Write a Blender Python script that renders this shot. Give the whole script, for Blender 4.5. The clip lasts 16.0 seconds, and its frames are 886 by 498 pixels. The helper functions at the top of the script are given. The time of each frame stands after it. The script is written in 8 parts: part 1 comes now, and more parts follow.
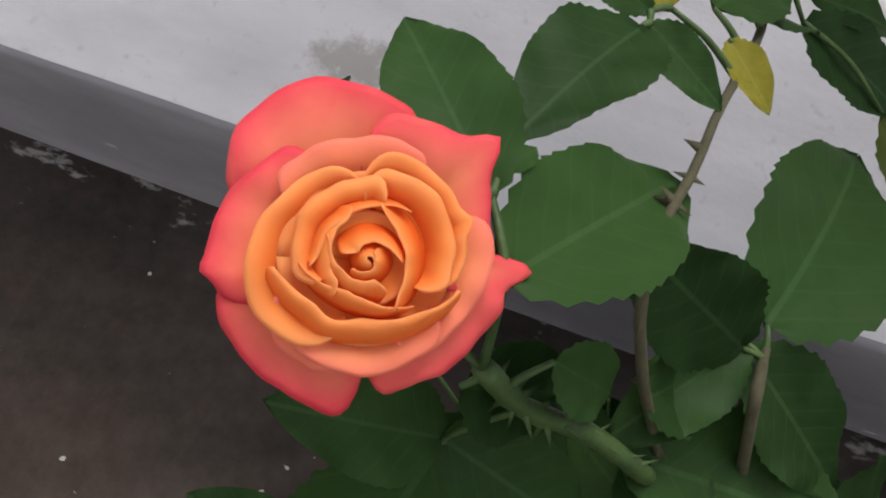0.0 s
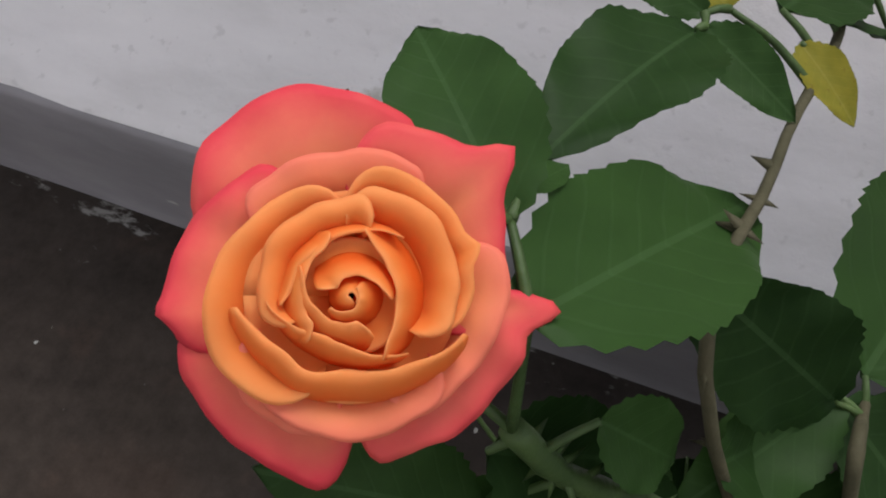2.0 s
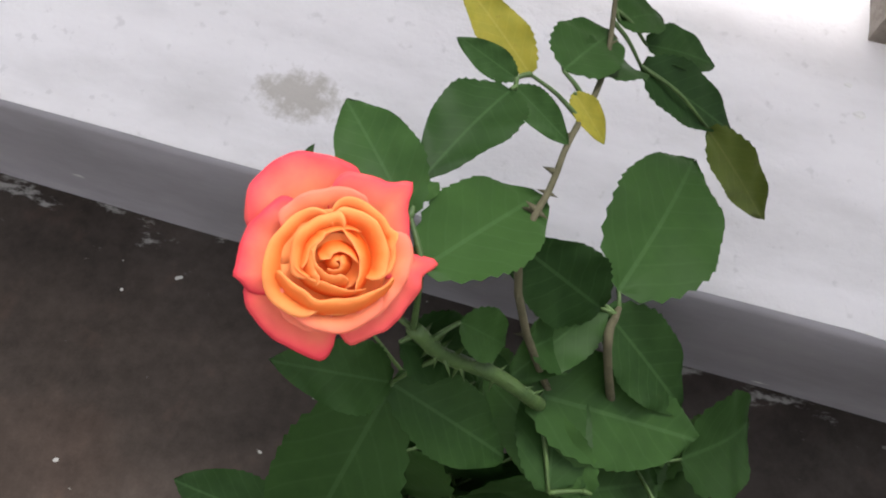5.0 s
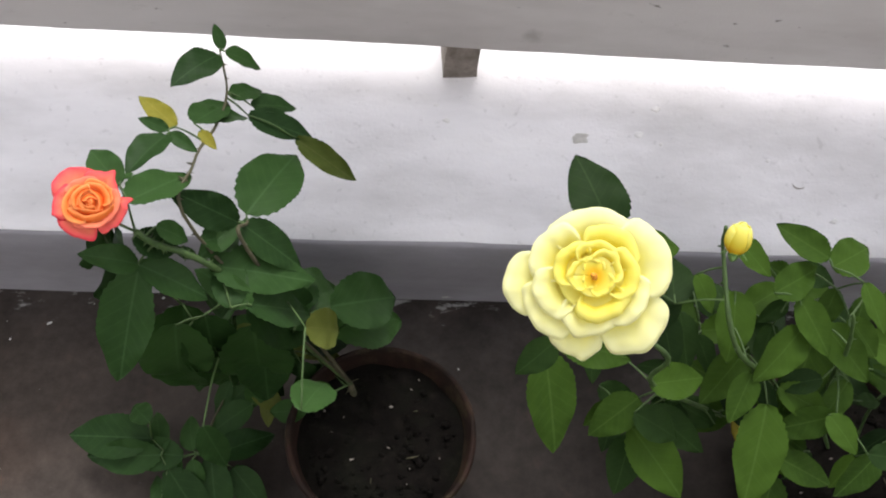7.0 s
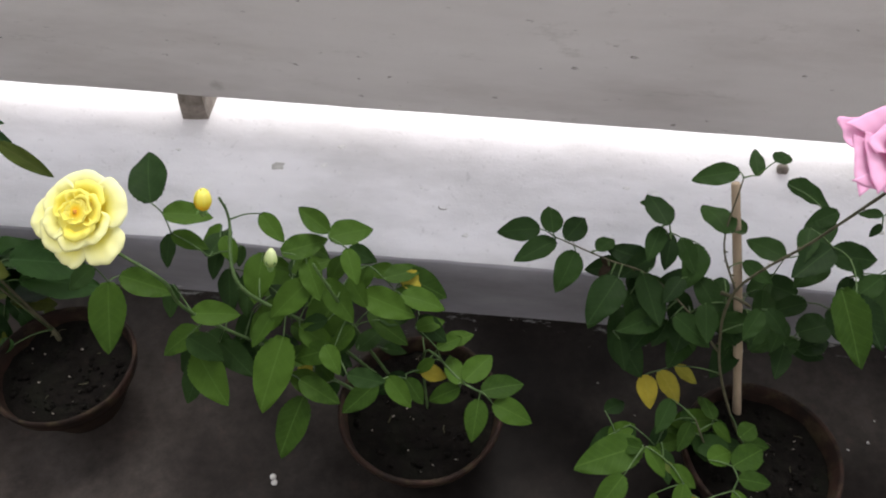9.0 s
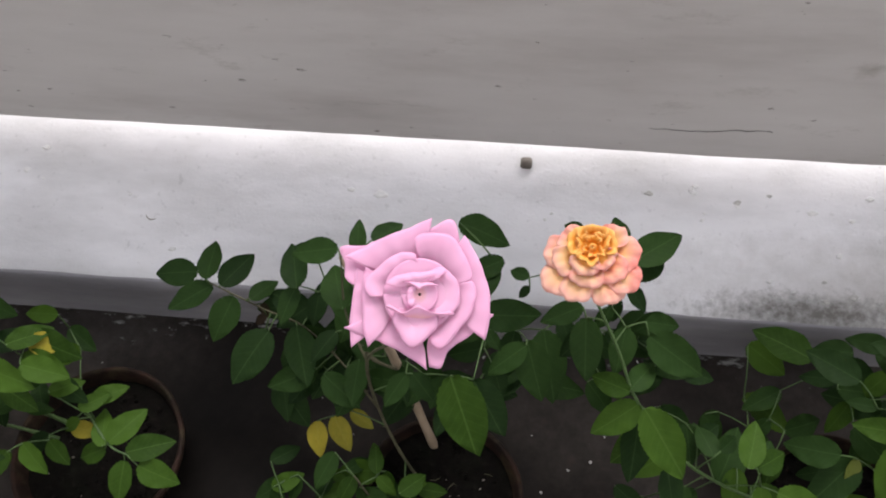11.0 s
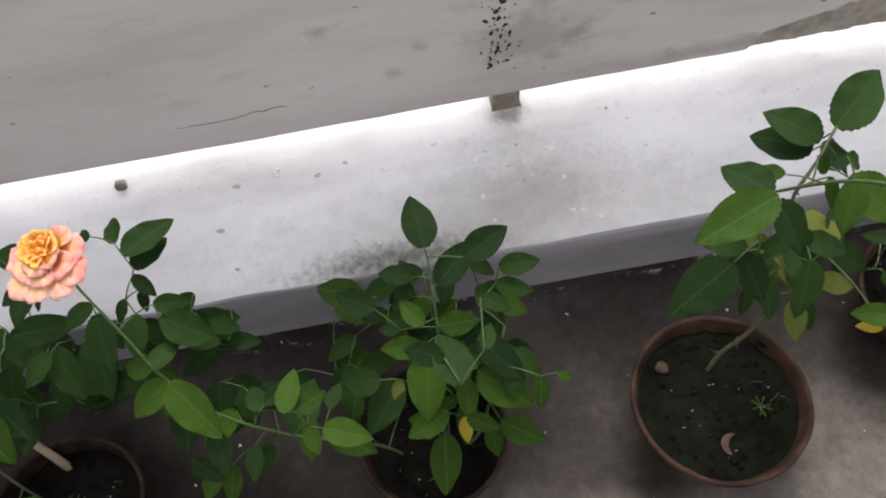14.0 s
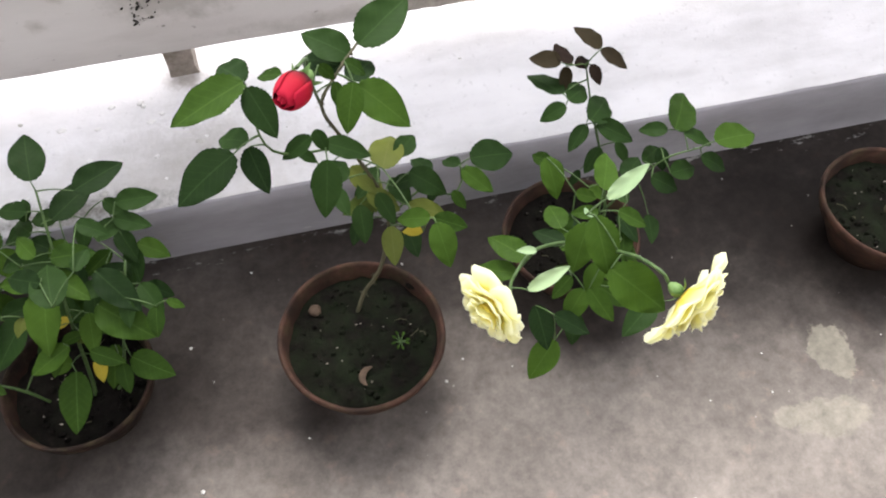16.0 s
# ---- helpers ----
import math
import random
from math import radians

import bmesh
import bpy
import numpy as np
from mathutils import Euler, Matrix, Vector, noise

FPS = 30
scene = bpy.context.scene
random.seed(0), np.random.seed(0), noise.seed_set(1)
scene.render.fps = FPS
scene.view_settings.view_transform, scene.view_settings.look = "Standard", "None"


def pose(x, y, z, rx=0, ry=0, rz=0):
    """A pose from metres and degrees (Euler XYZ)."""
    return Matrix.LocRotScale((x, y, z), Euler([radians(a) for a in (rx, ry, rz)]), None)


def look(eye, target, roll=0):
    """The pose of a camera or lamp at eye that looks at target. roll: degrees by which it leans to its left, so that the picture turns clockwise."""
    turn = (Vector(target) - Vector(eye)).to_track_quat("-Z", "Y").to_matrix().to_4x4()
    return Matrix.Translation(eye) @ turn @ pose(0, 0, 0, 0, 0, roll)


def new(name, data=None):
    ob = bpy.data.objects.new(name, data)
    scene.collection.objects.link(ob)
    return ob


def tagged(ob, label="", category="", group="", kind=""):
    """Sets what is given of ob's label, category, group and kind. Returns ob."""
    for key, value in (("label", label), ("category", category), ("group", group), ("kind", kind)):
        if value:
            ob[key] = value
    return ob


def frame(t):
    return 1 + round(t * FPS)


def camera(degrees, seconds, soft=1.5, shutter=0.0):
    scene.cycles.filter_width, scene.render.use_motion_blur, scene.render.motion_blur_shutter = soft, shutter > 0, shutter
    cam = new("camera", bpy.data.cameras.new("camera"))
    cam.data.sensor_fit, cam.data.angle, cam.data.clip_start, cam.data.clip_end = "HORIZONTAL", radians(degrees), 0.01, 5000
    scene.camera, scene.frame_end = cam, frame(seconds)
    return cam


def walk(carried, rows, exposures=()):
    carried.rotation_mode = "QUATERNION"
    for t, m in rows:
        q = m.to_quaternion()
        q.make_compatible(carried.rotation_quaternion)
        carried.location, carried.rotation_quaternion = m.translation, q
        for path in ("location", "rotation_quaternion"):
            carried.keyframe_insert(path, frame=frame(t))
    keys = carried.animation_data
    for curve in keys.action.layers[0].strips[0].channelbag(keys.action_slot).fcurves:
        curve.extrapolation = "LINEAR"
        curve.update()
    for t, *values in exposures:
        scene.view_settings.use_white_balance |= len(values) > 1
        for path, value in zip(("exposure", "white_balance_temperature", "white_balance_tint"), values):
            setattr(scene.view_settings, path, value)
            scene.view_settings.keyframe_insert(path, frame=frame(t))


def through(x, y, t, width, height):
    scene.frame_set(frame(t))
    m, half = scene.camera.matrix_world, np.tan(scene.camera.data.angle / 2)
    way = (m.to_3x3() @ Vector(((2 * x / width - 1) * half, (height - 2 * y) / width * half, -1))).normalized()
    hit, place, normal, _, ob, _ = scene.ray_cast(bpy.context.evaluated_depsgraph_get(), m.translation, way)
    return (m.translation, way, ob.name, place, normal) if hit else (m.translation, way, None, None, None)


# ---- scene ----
cam = camera(58.0, 16.0, soft=2.0)
PATH = [
    (0, (-0.1760, -0.3231, 0.7762), (-0.2944, 0.0970, -0.1235), 5.121),
    (0.5, (-0.1714, -0.3210, 0.7661), (-0.3221, 0.1113, -0.1230), 0.518),
    (1, (-0.1731, -0.3089, 0.7446), (-0.3929, 0.0913, -0.1451), -8.088),
    (1.5, (-0.1738, -0.3089, 0.7430), (-0.3963, 0.1066, -0.1390), -6.294),
    (2, (-0.1665, -0.3082, 0.7459), (-0.3940, 0.1349, -0.1212), -6.197),
    (2.5, (-0.1615, -0.3122, 0.7444), (-0.4092, 0.1419, -0.1114), -8.229),
    (3, (-0.1650, -0.3196, 0.7491), (-0.4069, 0.1173, -0.1173), -8.471),
    (3.2, (-0.1657, -0.3236, 0.7635), (-0.4078, 0.1041, -0.1073), -8.440),
    (5.3, (-0.1585, -0.3896, 0.9257), (-0.1966, 0.0499, 0.0282), 10.386),
    (5.5, (-0.1518, -0.4073, 0.9659), (-0.1882, 0.0314, 0.0680), 9.942),
    (6, (-0.1112, -0.4707, 1.0722), (-0.1180, -0.0105, 0.1844), 9.960),
    (6.5, (-0.0104, -0.5931, 1.2055), (0.0025, -0.0828, 0.3456), 7.347),
    (7, (0.0761, -0.7212, 1.2611), (0.1448, -0.1717, 0.4284), 7.822),
    (7.2, (0.1240, -0.7918, 1.3326), (0.1958, -0.2359, 0.5045), 6.818),
    (7.5, (0.1809, -0.8879, 1.4183), (0.2716, -0.3031, 0.6122), 8.635),
    (7.6, (0.2538, -0.9191, 1.4377), (0.3102, -0.3229, 0.6369), 7.553),
    (8, (0.4482, -1.0397, 1.4906), (0.4122, -0.4022, 0.7211), 7.202),
    (8.5, (0.5979, -1.1309, 1.4847), (0.5306, -0.4773, 0.7308), 6.974),
    (8.8, (0.7160, -1.1189, 1.4921), (0.6904, -0.4768, 0.7259), 4.949),
    (9, (0.8502, -1.0823, 1.5065), (0.8175, -0.4389, 0.7417), 2.308),
    (9.3, (1.0967, -0.9177, 1.5766), (1.0517, -0.3211, 0.7753), 1.714),
    (9.5, (1.2626, -0.8444, 1.5983), (1.2142, -0.2712, 0.7803), 0.906),
    (9.8, (1.4293, -0.7273, 1.6359), (1.3521, -0.2008, 0.7892), -1.732),
    (10, (1.4617, -0.6918, 1.6219), (1.3764, -0.1795, 0.7673), -2.905),
    (10.2, (1.4779, -0.6652, 1.6082), (1.3925, -0.1760, 0.7402), -3.403),
    (12.3, (1.4731, -0.6311, 1.6267), (1.4719, -0.1816, 0.7334), 0.772),
    (12.5, (1.4556, -0.6187, 1.6360), (1.4422, -0.1860, 0.7345), 0.999),
    (12.8, (1.4347, -0.6235, 1.6200), (1.4269, -0.1915, 0.7182), 2.150),
    (13, (1.4655, -0.6405, 1.6159), (1.4683, -0.1895, 0.7233), 0.475),
    (13.5, (1.7521, -0.7036, 1.6010), (1.7708, -0.2272, 0.7220), -6.285),
    (14, (2.2031, -0.7921, 1.6248), (2.2013, -0.2975, 0.7557), -10.407),
    (14.2, (2.2507, -0.8546, 1.6164), (2.2866, -0.3393, 0.7601), -7.861),
    (14.5, (2.3424, -0.8289, 1.6154), (2.4508, -0.3426, 0.7484), -5.302),
    (15, (2.4991, -0.8727, 1.6086), (2.6397, -0.3669, 0.7575), -1.690),
    (15.5, (2.6441, -0.9504, 1.5734), (2.7377, -0.4752, 0.6985), 0.014),
    (15.8, (2.6586, -1.0352, 1.5449), (2.7390, -0.5555, 0.6711), -2.128),
    (16, (2.6641, -1.0979, 1.5599), (2.7823, -0.5722, 0.7175), -0.611),
]
walk(cam, [(t, look(eye, target, roll)) for t, eye, target, roll in PATH], [
    (0.0, 0.65), (1.0, 0.5), (3.2, 0.4), (5.3, 1.3), (6.5, 1.35), (7.0, 1.15), (8.5, 1.05), (10.2, 1.0), (12.5, 0.84), (13.5, 0.95), (14.5, 1.3), (15.5, 1.4), (16.0, 1.6)])

# ---- world and sun: bright overcast day, the light comes over and under the parapet ----
world = bpy.data.worlds.new("overcast_sky")
scene.world = world
world.use_nodes = True
wn, wl = world.node_tree.nodes, world.node_tree.links
wn.clear()
sky = wn.new("ShaderNodeTexSky")
sky.sky_type, sky.sun_disc = "NISHITA", False
sky.sun_elevation, sky.sun_rotation = radians(58), radians(10)
grey = wn.new("ShaderNodeHueSaturation")
grey.inputs["Saturation"].default_value = 0.18
back = wn.new("ShaderNodeBackground")
back.inputs["Strength"].default_value = 0.15
wout = wn.new("ShaderNodeOutputWorld")
wl.new(sky.outputs[0], grey.inputs["Color"])
wl.new(grey.outputs[0], back.inputs["Color"])
wl.new(back.outputs[0], wout.inputs["Surface"])
sun_data = bpy.data.lights.new("sun", "SUN")
sun_data.energy, sun_data.angle, sun_data.color = 1.5, radians(30), (1.0, 0.97, 0.93)
sun = new("sun", sun_data)
sun.matrix_world = look((0.5, 5.2, 8.6), (0, 0, 0))


# ---- materials ----
def material(name, rough=0.6, spec=0.5):
    m = bpy.data.materials.new(name)
    m.use_nodes = True
    b = m.node_tree.nodes["Principled BSDF"]
    b.inputs["Roughness"].default_value = rough
    b.inputs["Specular IOR Level"].default_value = spec
    return m, m.node_tree.nodes, m.node_tree.links, b


def ramp(n, stops):
    r = n.new("ShaderNodeValToRGB")
    e = r.color_ramp.elements
    while len(e) < len(stops):
        e.new(0.5)
    for el, (p, c) in zip(e, stops):
        el.position, el.color = p, (*c, 1) if len(c) == 3 else c
    return r


def noise_tex(n, l, coord, scale, detail=6.0, rough=0.6, stretch=None):
    t = n.new("ShaderNodeTexNoise")
    t.inputs["Scale"].default_value, t.inputs["Detail"].default_value, t.inputs["Roughness"].default_value = scale, detail, rough
    if stretch:
        mp = n.new("ShaderNodeMapping")
        mp.inputs["Scale"].default_value = stretch
        l.new(coord, mp.inputs["Vector"])
        coord = mp.outputs[0]
    l.new(coord, t.inputs["Vector"])
    return t


def mix(n, l, fac, a, b, kind="MIX"):
    m = n.new("ShaderNodeMix")
    m.data_type, m.blend_type = "RGBA", kind
    for sock, val in ((m.inputs[0], fac), (m.inputs[6], a), (m.inputs[7], b)):
        if isinstance(val, (int, float)):
            sock.default_value = val
        elif isinstance(val, tuple):
            sock.default_value = (*val, 1)
        else:
            l.new(val, sock)
    return m.outputs[2]


def bump(n, l, b, height, strength, dist=0.002):
    bp = n.new("ShaderNodeBump")
    bp.inputs["Strength"].default_value, bp.inputs["Distance"].default_value = strength, dist
    l.new(height, bp.inputs["Height"])
    l.new(bp.outputs[0], b.inputs["Normal"])


def where(n):
    return n.new("ShaderNodeTexCoord").outputs["Object"]


def math_node(n, l, op, a, b=0.0):
    m = n.new("ShaderNodeMath")
    m.operation = op
    for sock, val in ((m.inputs[0], a), (m.inputs[1], b)):
        if isinstance(val, (int, float)):
            sock.default_value = val
        else:
            l.new(val, sock)
    return m.outputs[0]


def blot(n, l, coord, centre, size, scale, cut, soft=0.12, rough=0.7):
    """A ragged stain of the given size round a centre, 0 to 1."""
    mp = n.new("ShaderNodeMapping")
    mp.inputs["Location"].default_value = [-c / s for c, s in zip(centre, size)]
    mp.inputs["Scale"].default_value = [1 / s for s in size]
    l.new(coord, mp.inputs["Vector"])
    ln = n.new("ShaderNodeVectorMath")
    ln.operation = "LENGTH"
    l.new(mp.outputs[0], ln.inputs[0])
    near = math_node(n, l, "SUBTRACT", 1.0, ln.outputs["Value"])
    grain = noise_tex(n, l, coord, scale, 8, rough)
    s = math_node(n, l, "ADD", near, grain.outputs["Fac"])
    r = ramp(n, [(cut, (0, 0, 0)), (min(cut + soft, 1), (1, 1, 1))])
    s = math_node(n, l, "MULTIPLY", s, 0.5)
    l.new(s, r.inputs[0])
    return r.outputs[0]


def whitewash():
    m, n, l, b = material("whitewash", 0.75, 0.25)
    c = where(n)
    soft = noise_tex(n, l, c, 5, 6, 0.6, (0.5, 1.4, 1.4))
    r = ramp(n, [(0.28, (0.61, 0.59, 0.60)), (0.52, (0.80, 0.775, 0.80)), (0.7, (0.87, 0.845, 0.87))])
    l.new(soft.outputs["Fac"], r.inputs[0])
    speck = noise_tex(n, l, c, 70, 3, 0.5)
    sr = ramp(n, [(0.28, (0.45, 0.44, 0.43)), (0.36, (1, 1, 1))])
    l.new(speck.outputs["Fac"], sr.inputs[0])
    col = mix(n, l, 0.22, r.outputs[0], sr.outputs[0], "MULTIPLY")
    grime = blot(n, l, c, (2.30, 0.06, 0.2), (0.75, 0.17, 0.12), 22, 0.34, 0.40)
    col = mix(n, l, math_node(n, l, "MULTIPLY", grime, 0.6), col, (0.38, 0.35, 0.32))
    mould = blot(n, l, c, (2.10, 0.025, 0.19), (0.46, 0.085, 0.09), 60, 0.47, 0.24)
    col = mix(n, l, math_node(n, l, "MULTIPLY", mould, 0.85), col, (0.12, 0.108, 0.092))
    mould2 = blot(n, l, c, (-0.389, 0.09, 0.2), (0.11, 0.07, 0.1), 60, 0.52)
    col = mix(n, l, math_node(n, l, "MULTIPLY", mould2, 0.6), col, (0.30, 0.27, 0.21))
    # Damp stain round the stub post.
    damp_and_shade = blot(n, l, c, (2.42, 0.14, 0.23), (0.34, 0.2, 0.12), 70, 0.44, 0.50)
    col = mix(n, l, math_node(n, l, "MULTIPLY", damp_and_shade, 0.75), col, (0.30, 0.275, 0.25))
    foot = blot(n, l, c, (2.388, 0.29, 0.25), (0.09, 0.05, 0.1), 60, 0.45, 0.25)
    col = mix(n, l, math_node(n, l, "MULTIPLY", foot, 0.7), col, (0.28, 0.24, 0.21))
    l.new(col, b.inputs["Base Color"])
    flake = noise_tex(n, l, c, 38, 5, 0.6)
    fr = ramp(n, [(0.60, (0, 0, 0)), (0.70, (1, 1, 1))])
    l.new(flake.outputs["Fac"], fr.inputs[0])
    h = mix(n, l, 0.75, fr.outputs[0], noise_tex(n, l, c, 140, 4, 0.6).outputs["Color"])
    lumps = noise_tex(n, l, c, 55, 7, 0.72)
    h = mix(n, l, math_node(n, l, "MULTIPLY", grime, 0.75), h, lumps.outputs["Color"])
    bump(n, l, b, h, 0.55, 0.0026)
    return m


def panel_paint():
    m, n, l, b = material("weathered_cement", 0.85, 0.2)
    c = where(n)
    big = noise_tex(n, l, c, 2.2, 6, 0.6, (0.5, 1, 2.2))
    r = ramp(n, [(0.3, (0.4100, 0.3772, 0.3649)), (0.5, (0.5412, 0.5084, 0.5002)), (0.72, (0.6068, 0.5740, 0.5658))])
    l.new(big.outputs["Fac"], r.inputs[0])
    streak = noise_tex(n, l, c, 9, 8, 0.75, (0.6, 1, 1.7))
    sr = ramp(n, [(0.27, (0.5, 0.48, 0.45)), (0.42, (1, 1, 1))])
    l.new(streak.outputs["Fac"], sr.inputs[0])
    col = mix(n, l, 0.5, r.outputs[0], sr.outputs[0], "MULTIPLY")
    speck = noise_tex(n, l, c, 46, 3, 0.5, (0.6, 1, 1.4))
    pr = ramp(n, [(0.25, (0.25, 0.23, 0.21)), (0.30, (1, 1, 1))])
    l.new(speck.outputs["Fac"], pr.inputs[0])
    col = mix(n, l, 0.8, col, pr.outputs[0], "MULTIPLY")
    low = blot(n, l, c, (2.897, 0.235, 0.41), (0.8, 0.2, 0.055), 18, 0.5, 0.2)
    col = mix(n, l, math_node(n, l, "MULTIPLY", low, 0.5), col, (0.25, 0.21, 0.18))
    for cx, cz, cs in ((2.17, 0.50, 0.05), (2.22, 0.56, 0.05), (2.46, 0.48, 0.05), (2.51, 0.53, 0.07), (2.60, 0.60, 0.07), (2.45, 0.62, 0.06), (2.05, 0.63, 0.06), (0.29, 0.42, 0.04)):
        spot = blot(n, l, c, (cx, 0.235, cz), (cs, 0.2, 0.8 * cs), 30, 0.52, 0.2)
        col = mix(n, l, math_node(n, l, "MULTIPLY", spot, 0.5), col, (0.27, 0.235, 0.21))
    worn = blot(n, l, c, (2.426, 0.21, 0.53), (0.28, 0.2, 0.16), 14, 0.5)
    col = mix(n, l, math_node(n, l, "MULTIPLY", worn, 0.6), col, (0.30, 0.275, 0.25))
    l.new(col, b.inputs["Base Color"])
    h = noise_tex(n, l, c, 60, 8, 0.7)
    bump(n, l, b, h.outputs["Fac"], 0.3, 0.003)
    return m


def grey_paint():
    m, n, l, b = material("grey_skirting_paint", 0.6, 0.35)
    c = where(n)
    t = noise_tex(n, l, c, 7, 7, 0.65, (0.5, 1, 1.5))
    r = ramp(n, [(0.3, (0.2295, 0.2167, 0.2338)), (0.55, (0.3060, 0.2890, 0.3145)), (0.75, (0.3655, 0.3485, 0.3740))])
    l.new(t.outputs["Fac"], r.inputs[0])
    chip = noise_tex(n, l, c, 22, 5, 0.6, (0.4, 1, 1.4))
    cr = ramp(n, [(0.70, (0, 0, 0)), (0.74, (1, 1, 1))])
    l.new(chip.outputs["Fac"], cr.inputs[0])
    l.new(mix(n, l, cr.outputs[0], r.outputs[0], (0.62, 0.61, 0.6)), b.inputs["Base Color"])
    bump(n, l, b, noise_tex(n, l, c, 90, 5).outputs["Fac"], 0.25, 0.002)
    return m


def floor_cement():
    m, n, l, b = material("damp_floor_cement", 0.5, 0.05)
    c = where(n)
    big = noise_tex(n, l, c, 2.4, 7, 0.52)
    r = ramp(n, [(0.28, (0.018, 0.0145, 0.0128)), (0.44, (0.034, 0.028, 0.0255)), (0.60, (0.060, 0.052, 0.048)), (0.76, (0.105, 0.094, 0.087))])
    l.new(big.outputs["Fac"], r.inputs[0])
    fine = noise_tex(n, l, c, 34, 8, 0.75)
    fr = ramp(n, [(0.3, (0.45, 0.43, 0.41)), (0.65, (1.3, 1.27, 1.25))])
    l.new(fine.outputs["Fac"], fr.inputs[0])
    col = r.outputs[0]
    # Dark damp patch, with the bushes' shade on the floor painted into it.
    damp_and_shade = blot(n, l, c, (1.10, -0.35, 0), (1.30, 0.8, 1), 3, 0.30, 0.40, 0.5)
    col = mix(n, l, math_node(n, l, "MULTIPLY", damp_and_shade, 0.9), col, (0.0045, 0.0036, 0.0034))
    # Darker patch by the kerb round the last pot.
    dark_patch = blot(n, l, c, (3.72, -0.22, 0), (0.8, 0.46, 1), 5, 0.34, 0.3)
    rust = blot(n, l, c, (-0.545, -0.3, 0), (0.22, 0.16, 1), 14, 0.5)
    col = mix(n, l, math_node(n, l, "MULTIPLY", rust, 0.5), col, (0.075, 0.05, 0.04))
    dusty = blot(n, l, c, (-0.695, -0.4, 0), (0.9, 0.7, 1), 9, 0.36, 0.3)
    col = mix(n, l, math_node(n, l, "MULTIPLY", dusty, 0.6), col, (0.066, 0.053, 0.045))
    pale = blot(n, l, c, (-0.30, -0.46, 0), (0.42, 0.24, 1), 6, 0.34, 0.30)
    col = mix(n, l, math_node(n, l, "MULTIPLY", pale, 0.6), col, (0.105, 0.088, 0.077))
    # Reflected sky light on the floor, painted in as a pale patch.
    painted_sheen = blot(n, l, c, (2.95, -0.98, 0), (1.55, 0.68, 1), 3, 0.27, 0.40, 0.5)
    col = mix(n, l, math_node(n, l, "MULTIPLY", painted_sheen, 0.75), col, (0.36, 0.325, 0.298))
    col = mix(n, l, math_node(n, l, "MULTIPLY", dark_patch, 0.8), col, (0.011, 0.009, 0.0085))
    for wx, wy, wa, wb in ((3.633, -0.567, 0.10, 0.13), (3.56, -0.70, 0.17, 0.085), (3.47, -0.685, 0.06, 0.05)):
        wear = blot(n, l, c, (wx, wy, 0), (wa, wb, 1), 15, 0.50, 0.03)
        col = mix(n, l, math_node(n, l, "MULTIPLY", wear, 0.5), col, (0.27, 0.255, 0.21))
    col = mix(n, l, 0.55, col, fr.outputs[0], "MULTIPLY")
    mottle = noise_tex(n, l, c, 8, 8, 0.72)
    mr = ramp(n, [(0.34, (0.55, 0.53, 0.53)), (0.5, (0.95, 0.93, 0.93)), (0.66, (1.35, 1.3, 1.27))])
    l.new(mottle.outputs["Fac"], mr.inputs[0])
    col = mix(n, l, 0.3, col, mr.outputs[0], "MULTIPLY")
    warm = noise_tex(n, l, c, 17, 5, 0.6)
    wr = ramp(n, [(0.6, (1, 1, 1)), (0.68, (1.25, 1.05, 0.97))])
    l.new(warm.outputs["Fac"], wr.inputs[0])
    col = mix(n, l, 0.4, col, wr.outputs[0], "MULTIPLY")
    speck = noise_tex(n, l, c, 55, 2, 0.4)
    pr = ramp(n, [(0.765, (0, 0, 0)), (0.785, (1, 1, 1))])
    l.new(speck.outputs["Fac"], pr.inputs[0])
    col = mix(n, l, pr.outputs[0], col, (0.42, 0.41, 0.39))
    sep = n.new("ShaderNodeSeparateXYZ")
    l.new(c, sep.inputs[0])
    foot = n.new("ShaderNodeMapRange")
    foot.inputs[1].default_value, foot.inputs[2].default_value = -0.10, 0.0
    l.new(sep.outputs["Y"], foot.inputs[0])
    splash = noise_tex(n, l, c, 26, 7, 0.7, (0.6, 1.4, 1))
    s = math_node(n, l, "ADD", splash.outputs["Fac"], math_node(n, l, "MULTIPLY", foot.outputs[0], 0.16))
    spr = ramp(n, [(0.70, (0, 0, 0)), (0.78, (1, 1, 1))])
    l.new(s, spr.inputs[0])
    col = mix(n, l, math_node(n, l, "MULTIPLY", spr.outputs[0], 0.6), col, (0.36, 0.35, 0.34))
    ring = blot(n, l, c, (3.273, -0.467, 0), (0.05, 0.04, 1), 40, 0.52, 0.2)
    col = mix(n, l, math_node(n, l, "MULTIPLY", ring, 0.6), col, (0.06, 0.052, 0.048))
    dark = blot(n, l, c, (-0.325, -0.142, 0), (0.03, 0.02, 1), 30, 0.55)
    col = mix(n, l, dark, col, (0.015, 0.012, 0.012))
    l.new(col, b.inputs["Base Color"])
    rr = ramp(n, [(0.35, (0.38, 0.38, 0.38)), (0.65, (0.7, 0.7, 0.7))])
    l.new(big.outputs["Fac"], rr.inputs[0])
    l.new(rr.outputs[0], b.inputs["Roughness"])
    bump(n, l, b, fine.outputs["Fac"], 0.25, 0.002)
    return m


